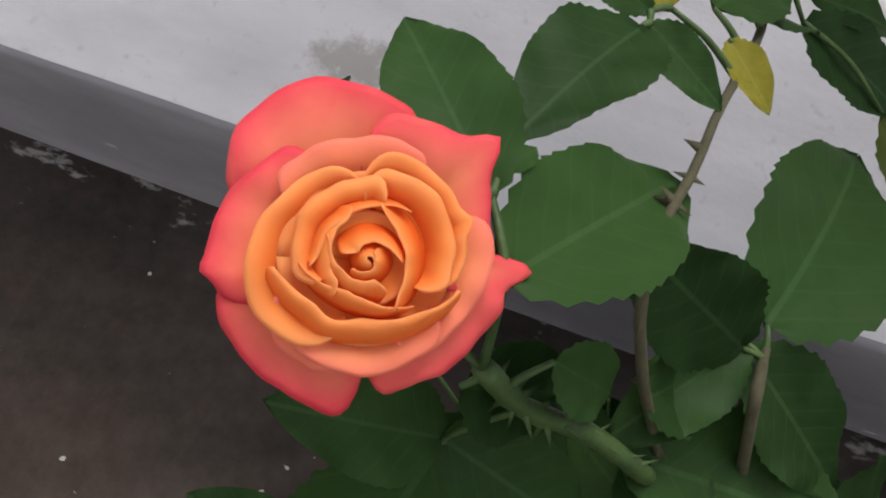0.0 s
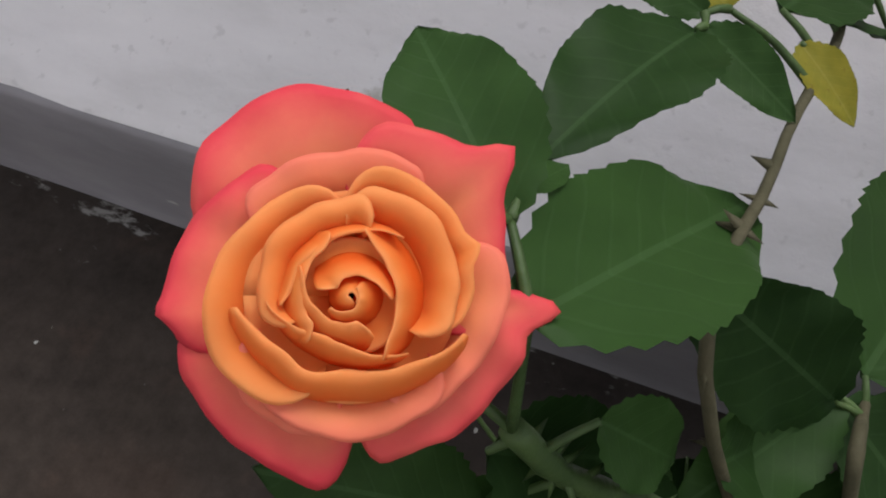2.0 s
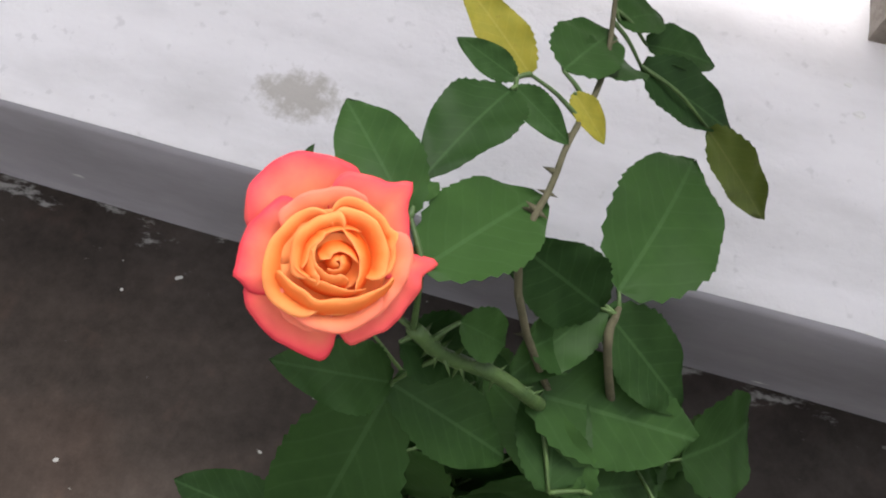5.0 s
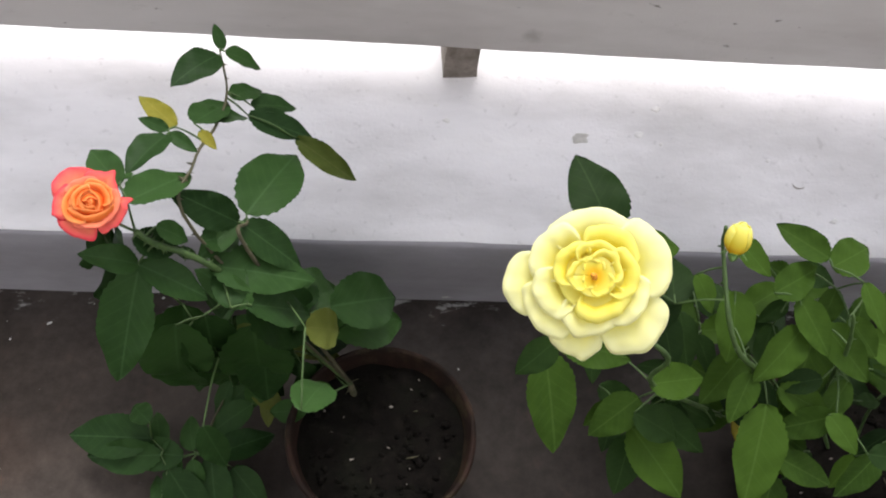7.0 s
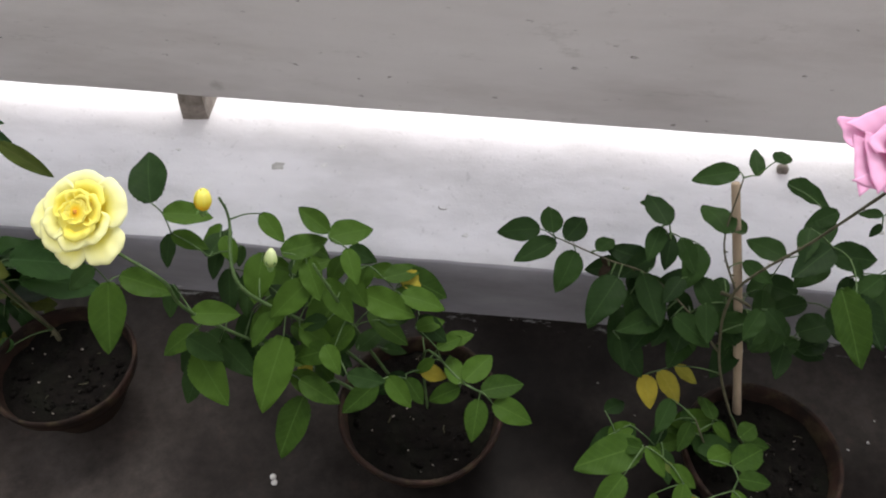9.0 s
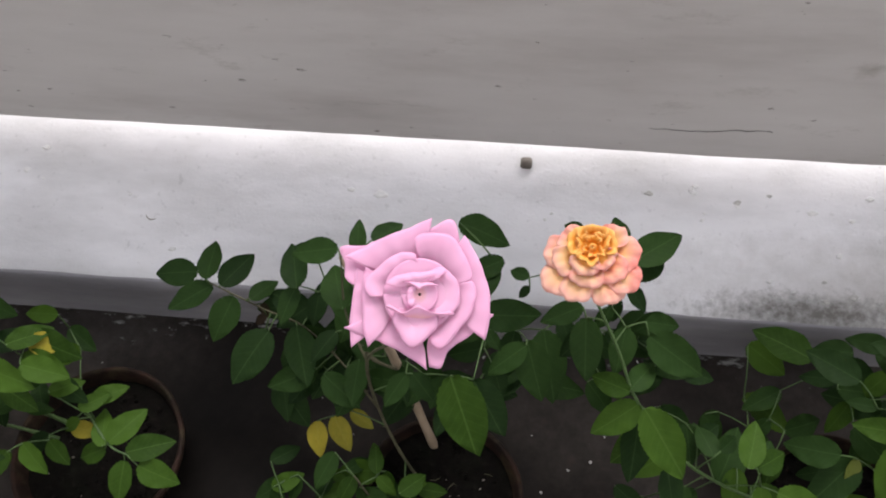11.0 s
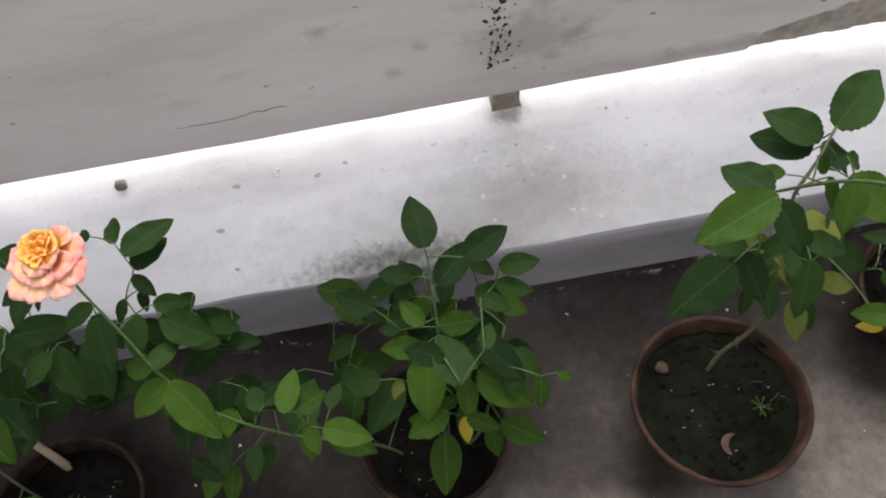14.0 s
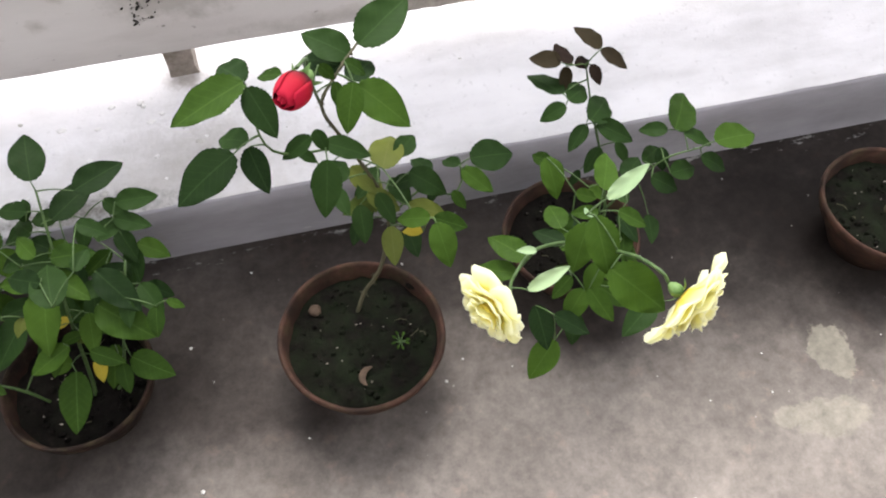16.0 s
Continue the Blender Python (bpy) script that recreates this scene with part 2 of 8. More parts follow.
def plain(name, dark, light, rough=0.7, scale=18, relief=0.3, spec=0.3, stretch=None):
    m, n, l, b = material(name, rough, spec)
    c = where(n)
    t = noise_tex(n, l, c, scale, 7, 0.65, stretch)
    r = ramp(n, [(0.32, dark), (0.68, light)])
    l.new(t.outputs["Fac"], r.inputs[0])
    l.new(r.outputs[0], b.inputs["Base Color"])
    bump(n, l, b, noise_tex(n, l, c, scale * 6, 5).outputs["Fac"], relief, 0.002)
    return m


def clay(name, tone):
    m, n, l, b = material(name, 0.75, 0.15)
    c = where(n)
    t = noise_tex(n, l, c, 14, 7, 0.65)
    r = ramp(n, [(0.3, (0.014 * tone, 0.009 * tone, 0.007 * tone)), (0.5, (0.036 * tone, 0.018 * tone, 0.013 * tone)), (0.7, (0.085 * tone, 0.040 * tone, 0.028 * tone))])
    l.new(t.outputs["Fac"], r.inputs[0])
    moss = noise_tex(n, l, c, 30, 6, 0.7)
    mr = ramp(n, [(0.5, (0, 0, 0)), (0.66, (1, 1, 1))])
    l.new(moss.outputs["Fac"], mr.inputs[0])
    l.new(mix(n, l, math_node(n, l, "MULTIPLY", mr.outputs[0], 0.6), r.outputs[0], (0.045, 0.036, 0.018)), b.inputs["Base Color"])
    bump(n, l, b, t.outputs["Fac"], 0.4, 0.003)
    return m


def soil_mat(name, mossy):
    m, n, l, b = material(name, 0.95, 0.1)
    c = where(n)
    t = noise_tex(n, l, c, 60, 8, 0.75)
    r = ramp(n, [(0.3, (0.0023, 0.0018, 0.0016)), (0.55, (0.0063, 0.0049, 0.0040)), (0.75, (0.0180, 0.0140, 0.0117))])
    l.new(t.outputs["Fac"], r.inputs[0])
    g = noise_tex(n, l, c, 16, 6, 0.7)
    gr = ramp(n, [(0.5 - 0.12 * mossy, (0, 0, 0)), (0.75 - 0.12 * mossy, (1, 1, 1))])
    l.new(g.outputs["Fac"], gr.inputs[0])
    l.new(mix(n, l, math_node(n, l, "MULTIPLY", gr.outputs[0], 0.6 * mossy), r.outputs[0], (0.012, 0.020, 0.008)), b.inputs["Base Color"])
    bump(n, l, b, t.outputs["Fac"], 1.0, 0.006)
    return m


def glow_through(n, l, b, col, share):
    """Lets a share of the light pass through a thin leaf or petal."""
    t = n.new("ShaderNodeBsdfTranslucent")
    l.new(col, t.inputs["Color"])
    m = n.new("ShaderNodeMixShader")
    m.inputs[0].default_value = share
    l.new(b.outputs[0], m.inputs[1])
    l.new(t.outputs[0], m.inputs[2])
    l.new(m.outputs[0], n["Material Output"].inputs["Surface"])


def leaf_mat(name, dark, light, vein, rough=0.55, blotch=None):
    """Leaf: x across (-0.5 to 0.5), y along (0 to 1)."""
    m, n, l, b = material(name, rough, 0.10)
    tc = n.new("ShaderNodeTexCoord")
    sep = n.new("ShaderNodeSeparateXYZ")
    l.new(tc.outputs["Object"], sep.inputs[0])
    ax = math_node(n, l, "ABSOLUTE", sep.outputs["X"])
    rib = math_node(n, l, "LESS_THAN", ax, 0.010)
    run = math_node(n, l, "SUBTRACT", sep.outputs["Y"], math_node(n, l, "MULTIPLY", ax, 0.9))
    wave = math_node(n, l, "SINE", math_node(n, l, "MULTIPLY", run, 52.0))
    side = ramp(n, [(0.86, (0, 0, 0)), (0.99, (1, 1, 1))])
    l.new(wave, side.inputs[0])
    info = n.new("ShaderNodeObjectInfo")
    t = noise_tex(n, l, tc.outputs["Object"], 6, 6, 0.7)
    pick = math_node(n, l, "ADD", math_node(n, l, "MULTIPLY", info.outputs["Random"], 0.55), math_node(n, l, "MULTIPLY", t.outputs["Fac"], 0.45))
    r = ramp(n, [(0.2, dark), (0.8, light)])
    l.new(pick, r.inputs[0])
    col = mix(n, l, math_node(n, l, "MULTIPLY", side.outputs[0], 0.06), r.outputs[0], vein)
    col = mix(n, l, math_node(n, l, "MULTIPLY", rib, 0.2), col, vein)
    if blotch:
        bt = noise_tex(n, l, tc.outputs["Object"], 5, 7, 0.75)
        br = ramp(n, [(0.58, (0, 0, 0)), (0.66, (1, 1, 1))])
        l.new(bt.outputs["Fac"], br.inputs[0])
        col = mix(n, l, math_node(n, l, "MULTIPLY", br.outputs[0], 0.8), col, blotch)
    l.new(col, b.inputs["Base Color"])
    h = math_node(n, l, "SUBTRACT", math_node(n, l, "MULTIPLY", t.outputs["Fac"], 0.4), math_node(n, l, "ADD", math_node(n, l, "MULTIPLY", side.outputs[0], 0.3), rib))
    bump(n, l, b, h, 0.14, 0.0015)
    glow_through(n, l, b, col, 0.14)
    return m


def petal_mat(name, base, middle, edge, cuts=(0.35, 0.7, 0.95), rough=0.55, mottle=None, through=0.18):
    """Petal colour runs from its foot to its margin (kept in the mesh as 'along')."""
    m, n, l, b = material(name, rough, 0.2)
    at = n.new("ShaderNodeAttribute")
    at.attribute_name = "along"
    tc = where(n)
    t = noise_tex(n, l, tc, 90, 6, 0.7)
    broad = noise_tex(n, l, tc, 22, 4, 0.6)
    k = math_node(n, l, "ADD", at.outputs["Fac"], math_node(n, l, "MULTIPLY", math_node(n, l, "SUBTRACT", broad.outputs["Fac"], 0.5), 0.28))
    k = math_node(n, l, "ADD", k, math_node(n, l, "MULTIPLY", math_node(n, l, "SUBTRACT", t.outputs["Fac"], 0.5), 0.16))
    r = ramp(n, [(cuts[0], base), (cuts[1], middle), (cuts[2], edge)])
    l.new(k, r.inputs[0])
    col = r.outputs[0]
    if mottle:
        mr = ramp(n, [(0.50, (0, 0, 0)), (0.68, (1, 1, 1))])
        l.new(broad.outputs["Fac"], mr.inputs[0])
        col = mix(n, l, math_node(n, l, "MULTIPLY", mr.outputs[0], 0.7), col, mottle)
    l.new(col, b.inputs["Base Color"])
    glow_through(n, l, b, col, through)
    bump(n, l, b, t.outputs["Fac"], 0.12, 0.001)
    return m


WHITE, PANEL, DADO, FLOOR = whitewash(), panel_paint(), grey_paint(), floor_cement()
# The second clay has the same colours scaled to 0.45.
CLAY, CLAY_DARK = clay("terracotta", 1.0), clay("dark_clay", 0.45)
SOIL, SOIL_MOSS = soil_mat("dark_potting_soil", 0.3), soil_mat("mossy_soil", 0.9)
WALL = plain("cream_unseen_wall", (0.70, 0.675, 0.66), (0.80, 0.775, 0.76), 0.8, 3)
CEMENT = plain("raw_cement", (0.15, 0.125, 0.105), (0.32, 0.28, 0.25), 0.9, 30, 0.8)
HOLE = plain("black_cavity", (0.02, 0.018, 0.016), (0.05, 0.045, 0.04), 0.95, 40)
EARTH = plain("garden_earth", (0.10, 0.09, 0.05), (0.16, 0.17, 0.08), 0.95, 0.8)
LEAF = leaf_mat("rose_leaf_green", (0.0072, 0.0190, 0.0040), (0.0195, 0.0445, 0.0083), (0.06, 0.11, 0.035), 0.62)
# Rose leaf green lightened and blued, painting in the orange bush's glossy light.
LEAF_LIT = leaf_mat("lit_blue_green_leaf", (0.0125, 0.0320, 0.0085), (0.0340, 0.0780, 0.0190), (0.08, 0.15, 0.06), 0.5)
LEAF_FRESH = leaf_mat("fresh_leaf_green", (0.0160, 0.0380, 0.0038), (0.0430, 0.0870, 0.0090), (0.10, 0.17, 0.04), 0.62)
LEAF_YELLOW = leaf_mat("yellowing_leaf", (0.15, 0.15, 0.02), (0.36, 0.28, 0.03), (0.34, 0.30, 0.08), 0.6, (0.11, 0.05, 0.015))
LEAF_OLIVE = leaf_mat("fading_olive_leaf", (0.0560, 0.0800, 0.0160), (0.1040, 0.1200, 0.0240), (0.1600, 0.1600, 0.0640), 0.5, (0.0400, 0.0280, 0.0160))
LEAF_PURPLE = leaf_mat("young_purple_leaf", (0.0130, 0.0070, 0.0055), (0.0240, 0.0180, 0.0080), (0.0420, 0.0220, 0.0150), 0.7)
LEAF_PALE = leaf_mat("pale_leaf_underside", (0.22, 0.32, 0.17), (0.32, 0.42, 0.24), (0.36, 0.44, 0.28), 0.6)
STEM = plain("green_rose_stem", (0.035, 0.065, 0.02), (0.075, 0.125, 0.038), 0.5, 60)
STEM_WOOD = plain("woody_rose_stem", (0.042, 0.040, 0.020), (0.095, 0.085, 0.050), 0.8, 60)
SEPAL = plain("pale_green_sepal", (0.07, 0.14, 0.035), (0.14, 0.23, 0.07), 0.55, 50)
BAMBOO = plain("dry_bamboo", (0.22, 0.16, 0.11), (0.36, 0.28, 0.20), 0.7, 30, 0.4, 0.3, (1, 1, 0.15))
ORANGE_IN = petal_mat("apricot_petal", (0.88, 0.16, 0.02), (0.94, 0.31, 0.07), (0.97, 0.43, 0.15), (0.30, 0.70, 1.0), 0.65, (0.92, 0.25, 0.06), 0.4)
ORANGE = petal_mat("coral_petal", (0.94, 0.36, 0.12), (0.93, 0.31, 0.14), (0.90, 0.22, 0.15), (0.30, 0.68, 0.98), 0.6, (0.90, 0.24, 0.13), 0.25)
ORANGE_OUT = petal_mat("coral_pink_petal", (0.94, 0.38, 0.16), (0.90, 0.23, 0.14), (0.77, 0.06, 0.085), (0.25, 0.64, 0.93), 0.6, (0.88, 0.17, 0.13), 0.2)
YELLOW = petal_mat("lemon_petal", (0.95, 0.66, 0.03), (0.96, 0.86, 0.12), (0.97, 0.92, 0.28), (0.2, 0.5, 0.9), 0.65, None, 0.5)
YELLOW_OUT = petal_mat("pale_lemon_petal", (0.95, 0.84, 0.10), (0.97, 0.92, 0.30), (0.97, 0.95, 0.56), (0.2, 0.5, 0.9), 0.65, None, 0.42)
PINK = petal_mat("lilac_pink_petal", (0.85, 0.50, 0.55), (0.86, 0.52, 0.71), (0.83, 0.44, 0.65), (0.1, 0.4, 0.97), 0.65, None, 0.3)
PEACH_IN = petal_mat("amber_petal", (0.90, 0.34, 0.02), (0.94, 0.50, 0.08), (0.95, 0.60, 0.20), (0.2, 0.5, 0.9), 0.6, (0.90, 0.36, 0.05), 0.4)
PEACH = petal_mat("peach_blush_petal", (0.93, 0.58, 0.10), (0.93, 0.60, 0.26), (0.89, 0.50, 0.42), (0.15, 0.5, 0.9), 0.6, (0.85, 0.20, 0.18), 0.3)
RED = petal_mat("crimson_petal", (0.05, 0.001, 0.004), (0.34, 0.004, 0.018), (0.42, 0.007, 0.032), (0.3, 0.6, 0.95), 0.7)
CREAM = petal_mat("cream_yellow_petal", (0.96, 0.85, 0.20), (0.98, 0.94, 0.46), (0.98, 0.97, 0.76), (0.15, 0.45, 0.9), 0.6, None, 0.6)
GREEN_BUD = petal_mat("pale_green_petal", (0.25, 0.36, 0.10), (0.42, 0.52, 0.20), (0.60, 0.66, 0.36), (0.2, 0.5, 0.9))
STAMEN = plain("amber_stamens", (0.45, 0.16, 0.02), (0.70, 0.35, 0.04), 0.6, 200)
PEEL = plain("dried_peel", (0.034, 0.021, 0.014), (0.085, 0.055, 0.036), 0.8, 60)
SPALL = plain("broken_plaster", (0.22, 0.195, 0.175), (0.42, 0.38, 0.345), 0.95, 30, 0.9)
BARED = plain("bared_plaster", (0.40, 0.38, 0.36), (0.58, 0.56, 0.54), 0.9, 40)
PALE_FLAKE = plain("lime_flake", (0.68, 0.66, 0.66), (0.84, 0.82, 0.82), 0.9, 60)


# ---- building tools ----
def obj(name, bm, mat, parent=None, label="", smooth=True):
    me = bpy.data.meshes.new(name)
    bm.to_mesh(me)
    bm.free()
    if smooth:
        me.polygons.foreach_set("use_smooth", [True] * len(me.polygons))
    me.materials.append(mat)
    ob = new(name, me)
    if parent:
        ob.parent = parent
    if label:
        tagged(ob, label)
    return ob


def part(name, bm, mat, parent, label=""):
    return obj(name, bm, mat, parent, label)


def sheet(bm, rows):
    """Faces between rows of points."""
    vs = [[bm.verts.new(p) for p in row] for row in rows]
    for a, b in zip(vs, vs[1:]):
        for i in range(len(a) - 1):
            bm.faces.new((a[i], a[i + 1], b[i + 1], b[i]))
    return vs


def box(bm, lo, hi, bevel=0.0):
    m = Matrix.LocRotScale([(a + b) / 2 for a, b in zip(lo, hi)], None, [b - a for a, b in zip(lo, hi)])
    g = bmesh.ops.create_cube(bm, size=1, matrix=m)
    if bevel:
        bmesh.ops.bevel(bm, geom=list({e for v in g["verts"] for e in v.link_edges}), offset=bevel, segments=2, affect="EDGES")


def spline(points, n):
    """Points along a smooth line through the given ones."""
    ps = [Vector(p) for p in points]
    ps = [2 * ps[0] - ps[1], *ps, 2 * ps[-1] - ps[-2]]
    out = []
    for i in range(1, len(ps) - 2):
        a, b, c, d = ps[i - 1 : i + 3]
        for k in range(n):
            t = k / n
            out.append(0.5 * (2 * b + (c - a) * t + (2 * a - 5 * b + 4 * c - d) * t * t + (3 * b - a - 3 * c + d) * t**3))
    return [*out, ps[-2]]


def tube(bm, pts, r0, r1, sides=7, wob=0.0, rng=None):
    rings, side = [], Vector((1, 0, 0))
    for i, p in enumerate(pts):
        d = (pts[min(i + 1, len(pts) - 1)] - pts[max(i - 1, 0)]).normalized()
        side = (side - d * side.dot(d))
        side = side.normalized() if side.length > 1e-4 else d.orthogonal().normalized()
        up, k = d.cross(side), i / max(1, len(pts) - 1)
        r = r0 + (r1 - r0) * k + (rng.uniform(-wob, wob) if rng else 0)
        rings.append([bm.verts.new(p + r * (math.cos(a) * side + math.sin(a) * up)) for a in (2 * math.pi * j / sides for j in range(sides))])
    for a, b in zip(rings, rings[1:]):
        for j in range(sides):
            bm.faces.new((a[j], a[(j + 1) % sides], b[(j + 1) % sides], b[j]))
    bm.faces.new(rings[0][::-1]), bm.faces.new(rings[-1])


def lathe(bm, profile, sides=48, wob=None):
    rings = []
    for r, z in profile:
        rings.append([bm.verts.new((r * math.cos(a) * (1 + (wob(a, z) if wob else 0)), r * math.sin(a) * (1 + (wob(a, z) if wob else 0)), z)) for a in (2 * math.pi * j / sides for j in range(sides))])
    for a, b in zip(rings, rings[1:]):
        for j in range(sides):
            bm.faces.new((a[j], a[(j + 1) % sides], b[(j + 1) % sides], b[j]))
    return rings


# ---- the terrace: floor, kerb, parapet ----
X0, X1 = -4.0, 8.0


def build_floor():
    bm = bmesh.new()
    nx, ny = 160, 30
    rows = []
    for j in range(ny + 1):
        y = -2.2 + 2.25 * j / ny
        rows.append([(X0 + (X1 - X0) * i / nx, y, 0.004 * noise.noise((X0 + (X1 - X0) * i / nx, y * 2, 3)) - 0.002) for i in range(nx + 1)])
    sheet(bm, rows)
    return tagged(obj("floor", bm, FLOOR), "dark damp cement terrace floor with worn pale patches, shade and sheen painted in", "floor", kind="structure")


def build_kerb():
    bm = bmesh.new()
    prof = [(0.006, 0.174), (0.012, 0.180), (0.035, 0.186), (0.08, 0.197), (0.14, 0.212), (0.20, 0.230), (0.26, 0.250), (0.31, 0.265), (0.38, 0.272), (0.45, 0.268), (0.47, 0.25), (0.47, -0.3)]
    nx = 260
    rows = []
    for y, z in prof:
        row = []
        for i in range(nx + 1):
            x = X0 + (X1 - X0) * i / nx
            w = 0.006 * noise.noise((x * 1.3, y * 9, 1)) + 0.0025 * noise.noise((x * 14, y * 14, 2))
            row.append((x, y + (0.003 * noise.noise((x * 6, 7, 1)) if z < 0.19 else 0), z + (w if z > 0.176 else 0.5 * w)))
        rows.append(row)
    rows = rows[::-1]
    sheet(bm, rows)
    return tagged(obj("kerb_top", bm, WHITE), "whitewashed sloping kerb ledge, flaking and mould-stained", "ledge", kind="structure")


def build_skirting():
    bm = bmesh.new()
    nx = 260
    rows = []
    for y, z in ((0.02, 0.172), (0.004, 0.1735), (0.0, 0.168), (0.0, 0.12), (0.0, 0.06), (0.0, 0.0), (-0.004, -0.01)):
        row = []
        for i in range(nx + 1):
            x = X0 + (X1 - X0) * i / nx
            row.append((x, y + 0.003 * noise.noise((x * 3, z * 8, 5)), z + (0.004 * noise.noise((x * 7, 1, 5)) + 0.006 * max(0, noise.noise((x * 2.1, 4, 5))) if z > 0.16 else 0)))
        rows.append(row)
    sheet(bm, rows)
    return tagged(obj("baseboard", bm, DADO), "grey painted skirting along the foot of the kerb", "skirting", kind="structure")


def spall_top(x):
    """Height of the broken plaster line over the panel's lower edge."""
    k = max(0.0, min(1.0, (x - 2.855) / 0.030))
    k2 = max(0.0, min(1.0, (x - 2.87) / 0.24))
    fall = max(0.0, min(1.0, (x - 3.14) / 0.50))
    rag = 0.010 * noise.noise((x * 13, 2, 2)) + 0.006 * noise.noise((x * 38, 2, 2)) + 0.003 * noise.noise((x * 90, 2, 2))
    return 0.386 + max(0.0, (0.036 * k + 0.056 * k2 ** 0.7) * (1 - fall ** 1.3) + rag * k * (1 - 0.8 * fall))


def build_panel():
    """The panel's front has a recess where the coat of plaster broke off its lower edge."""
    bm = bmesh.new()
    xs = [X0 + (2.84 - X0) * i / 200 for i in range(200)] + [2.84 + 0.84 * i / 240 for i in range(240)] + [3.68 + (X1 - 3.68) * i / 80 for i in range(81)]
    front = []
    def face(x, z):
        return 0.235 + 0.004 * noise.noise((x * 1.5, z * 4, 9)) + 0.0015 * noise.noise((x * 12, z * 12, 9))
    for k in range(4):
        row = []
        for x in xs:
            t = max(spall_top(x), 0.391)
            deep = 0.022 * min(1.0, max(0.0, spall_top(x) - 0.388) / 0.008)
            z = (0.386 + 0.003 * noise.noise((x * 6, 3, 9)), 0.5 * (0.386 + t), t - 0.0005, t)[k]
            row.append((x, face(x, z) + (deep if k < 3 else -0.0015 * (deep > 0)) + (0.004 if k == 0 else 0), z))
        front.append(row)
    for j, z in enumerate((0.405, 0.43, 0.47, 0.52, 0.58, 0.65, 0.72, 0.80, 0.90, 0.91)):
        row = []
        for x in xs:
            zz = max(z, max(spall_top(x), 0.391) + 0.004 * (j + 1))
            row.append((x, face(x, zz) + 0.0012 * noise.noise((x * 45, zz * 45, 3)) * (2.8 < x < 3.7), zz))
        front.append(row)
    back = [[(x, 0.37, z) for x in xs] for z in (0.91, 0.65, 0.386)]
    sheet(bm, [*front, *back, front[0]])
    return tagged(obj("parapet_panel", bm, PANEL), "weathered grey cement parapet panel raised on stub posts", "parapet", kind="structure")


def build_stub(x, seed):
    rng = random.Random(seed)
    bm = bmesh.new()
    rows = []
    for k, z in enumerate((0.24, 0.262, 0.285, 0.32, 0.36, 0.40)):
        s = 0.028 + (0.012 if k == 0 else 0.004 if k == 1 else 0) + rng.uniform(-0.002, 0.002)
        d = 0.045
        ring = [(x - s, 0.345 - d, z), (x, 0.342 - d, z), (x + s, 0.345 - d, z), (x + s, 0.345 + d, z), (x - s, 0.345 + d, z)]
        rows.append([(a + rng.uniform(-0.003, 0.003), b + rng.uniform(-0.003, 0.003), c) for a, b, c in ring])
        rows[-1].append(rows[-1][0])
    sheet(bm, rows)
    ob = obj("stub_post", bm, CEMENT, smooth=False)
    return tagged(ob, "rough raw cement stub post under the parapet panel", "post", "stub posts", "structure")


def build_cavities():
    """Honeycombed cement and a crack in the panel."""
    rng = random.Random(5)
    bm = bmesh.new()
    for _ in range(120):
        z = 0.47 + 0.26 * rng.random()
        x = 2.362 + 0.018 * (z - 0.5) * 6 + rng.gauss(0, 0.015)
        s = 0.0014 + 0.0058 * rng.random() ** 2.5
        bmesh.ops.create_icosphere(bm, subdivisions=1, radius=s, matrix=Matrix.LocRotScale((x, 0.2335, z), Euler((rng.random(), rng.random(), rng.random() * 3)), (1.3, 0.35, 0.8)))
    ob = obj("honeycomb_holes", bm, HOLE, smooth=False)
    tagged(ob, "honeycombed black holes in the cement panel", "holes", kind="structure")
    for name, pts, r in (("panel_crack", [(1.742, 0.2325, 0.462), (1.819, 0.2325, 0.458), (1.885, 0.2325, 0.466), (1.957, 0.2325, 0.470)], 0.0007),):
        bm = bmesh.new()
        tube(bm, [Vector(p) + Vector((0, 0, rng.uniform(-0.003, 0.003))) for p in spline(pts, 5)], r * 0.5, r, 5, r * 0.3, rng)
        tagged(obj(name, bm, HOLE), "thin dark crack in the cement panel", "crack", "panel cracks", "structure")
    bm = bmesh.new()
    box(bm, (1.531, 0.272, 0.250), (1.554, 0.292, 0.268), 0.003)
    tagged(obj("knocked_hole", bm, CEMENT), "small square raw cement chip on the white ledge", "chip", kind="structure")


def build_spall():
    """The rough bed bared in the recess."""
    bm, nx = bmesh.new(), 200
    rows = [[] for _ in range(9)]
    for i in range(nx + 1):
        x = 2.856 + 0.76 * i / nx
        top = spall_top(x) + 0.003
        for j in range(9):
            z = 0.3850 + (top - 0.3850) * j / 8
            rows[j].append((x, 0.2465 + 0.0040 * noise.noise((x * 26, z * 40, 4)) + 0.0020 * noise.noise((x * 90, z * 90, 4)), z))
    sheet(bm, rows)
    tagged(obj("spalled_edge", bm, SPALL), "raw broken plaster along the panel's lower edge", "spalled edge", kind="structure")


def build_shell():
    # Unseen wall behind the camera, added to block sky and bounce light.
    for name, lo, hi, mat, label in (
        ("wall_house", (X0, -2.4, 0), (X1, -2.2, 3.2), WALL, "unseen plain cream wall added to block and bounce light"),
    ):
        bm = bmesh.new()
        box(bm, lo, hi, 0.01)
        tagged(obj(name, bm, mat), label, name.split("_")[0], kind="structure")
    bm = bmesh.new()
    sheet(bm, [[(-400, 0.4, -0.6), (400, 0.4, -0.6)], [(-400, 600, -0.6), (400, 600, -0.6)]])
    tagged(obj("ground", bm, EARTH), "open garden ground beyond the terrace", "ground", kind="structure")


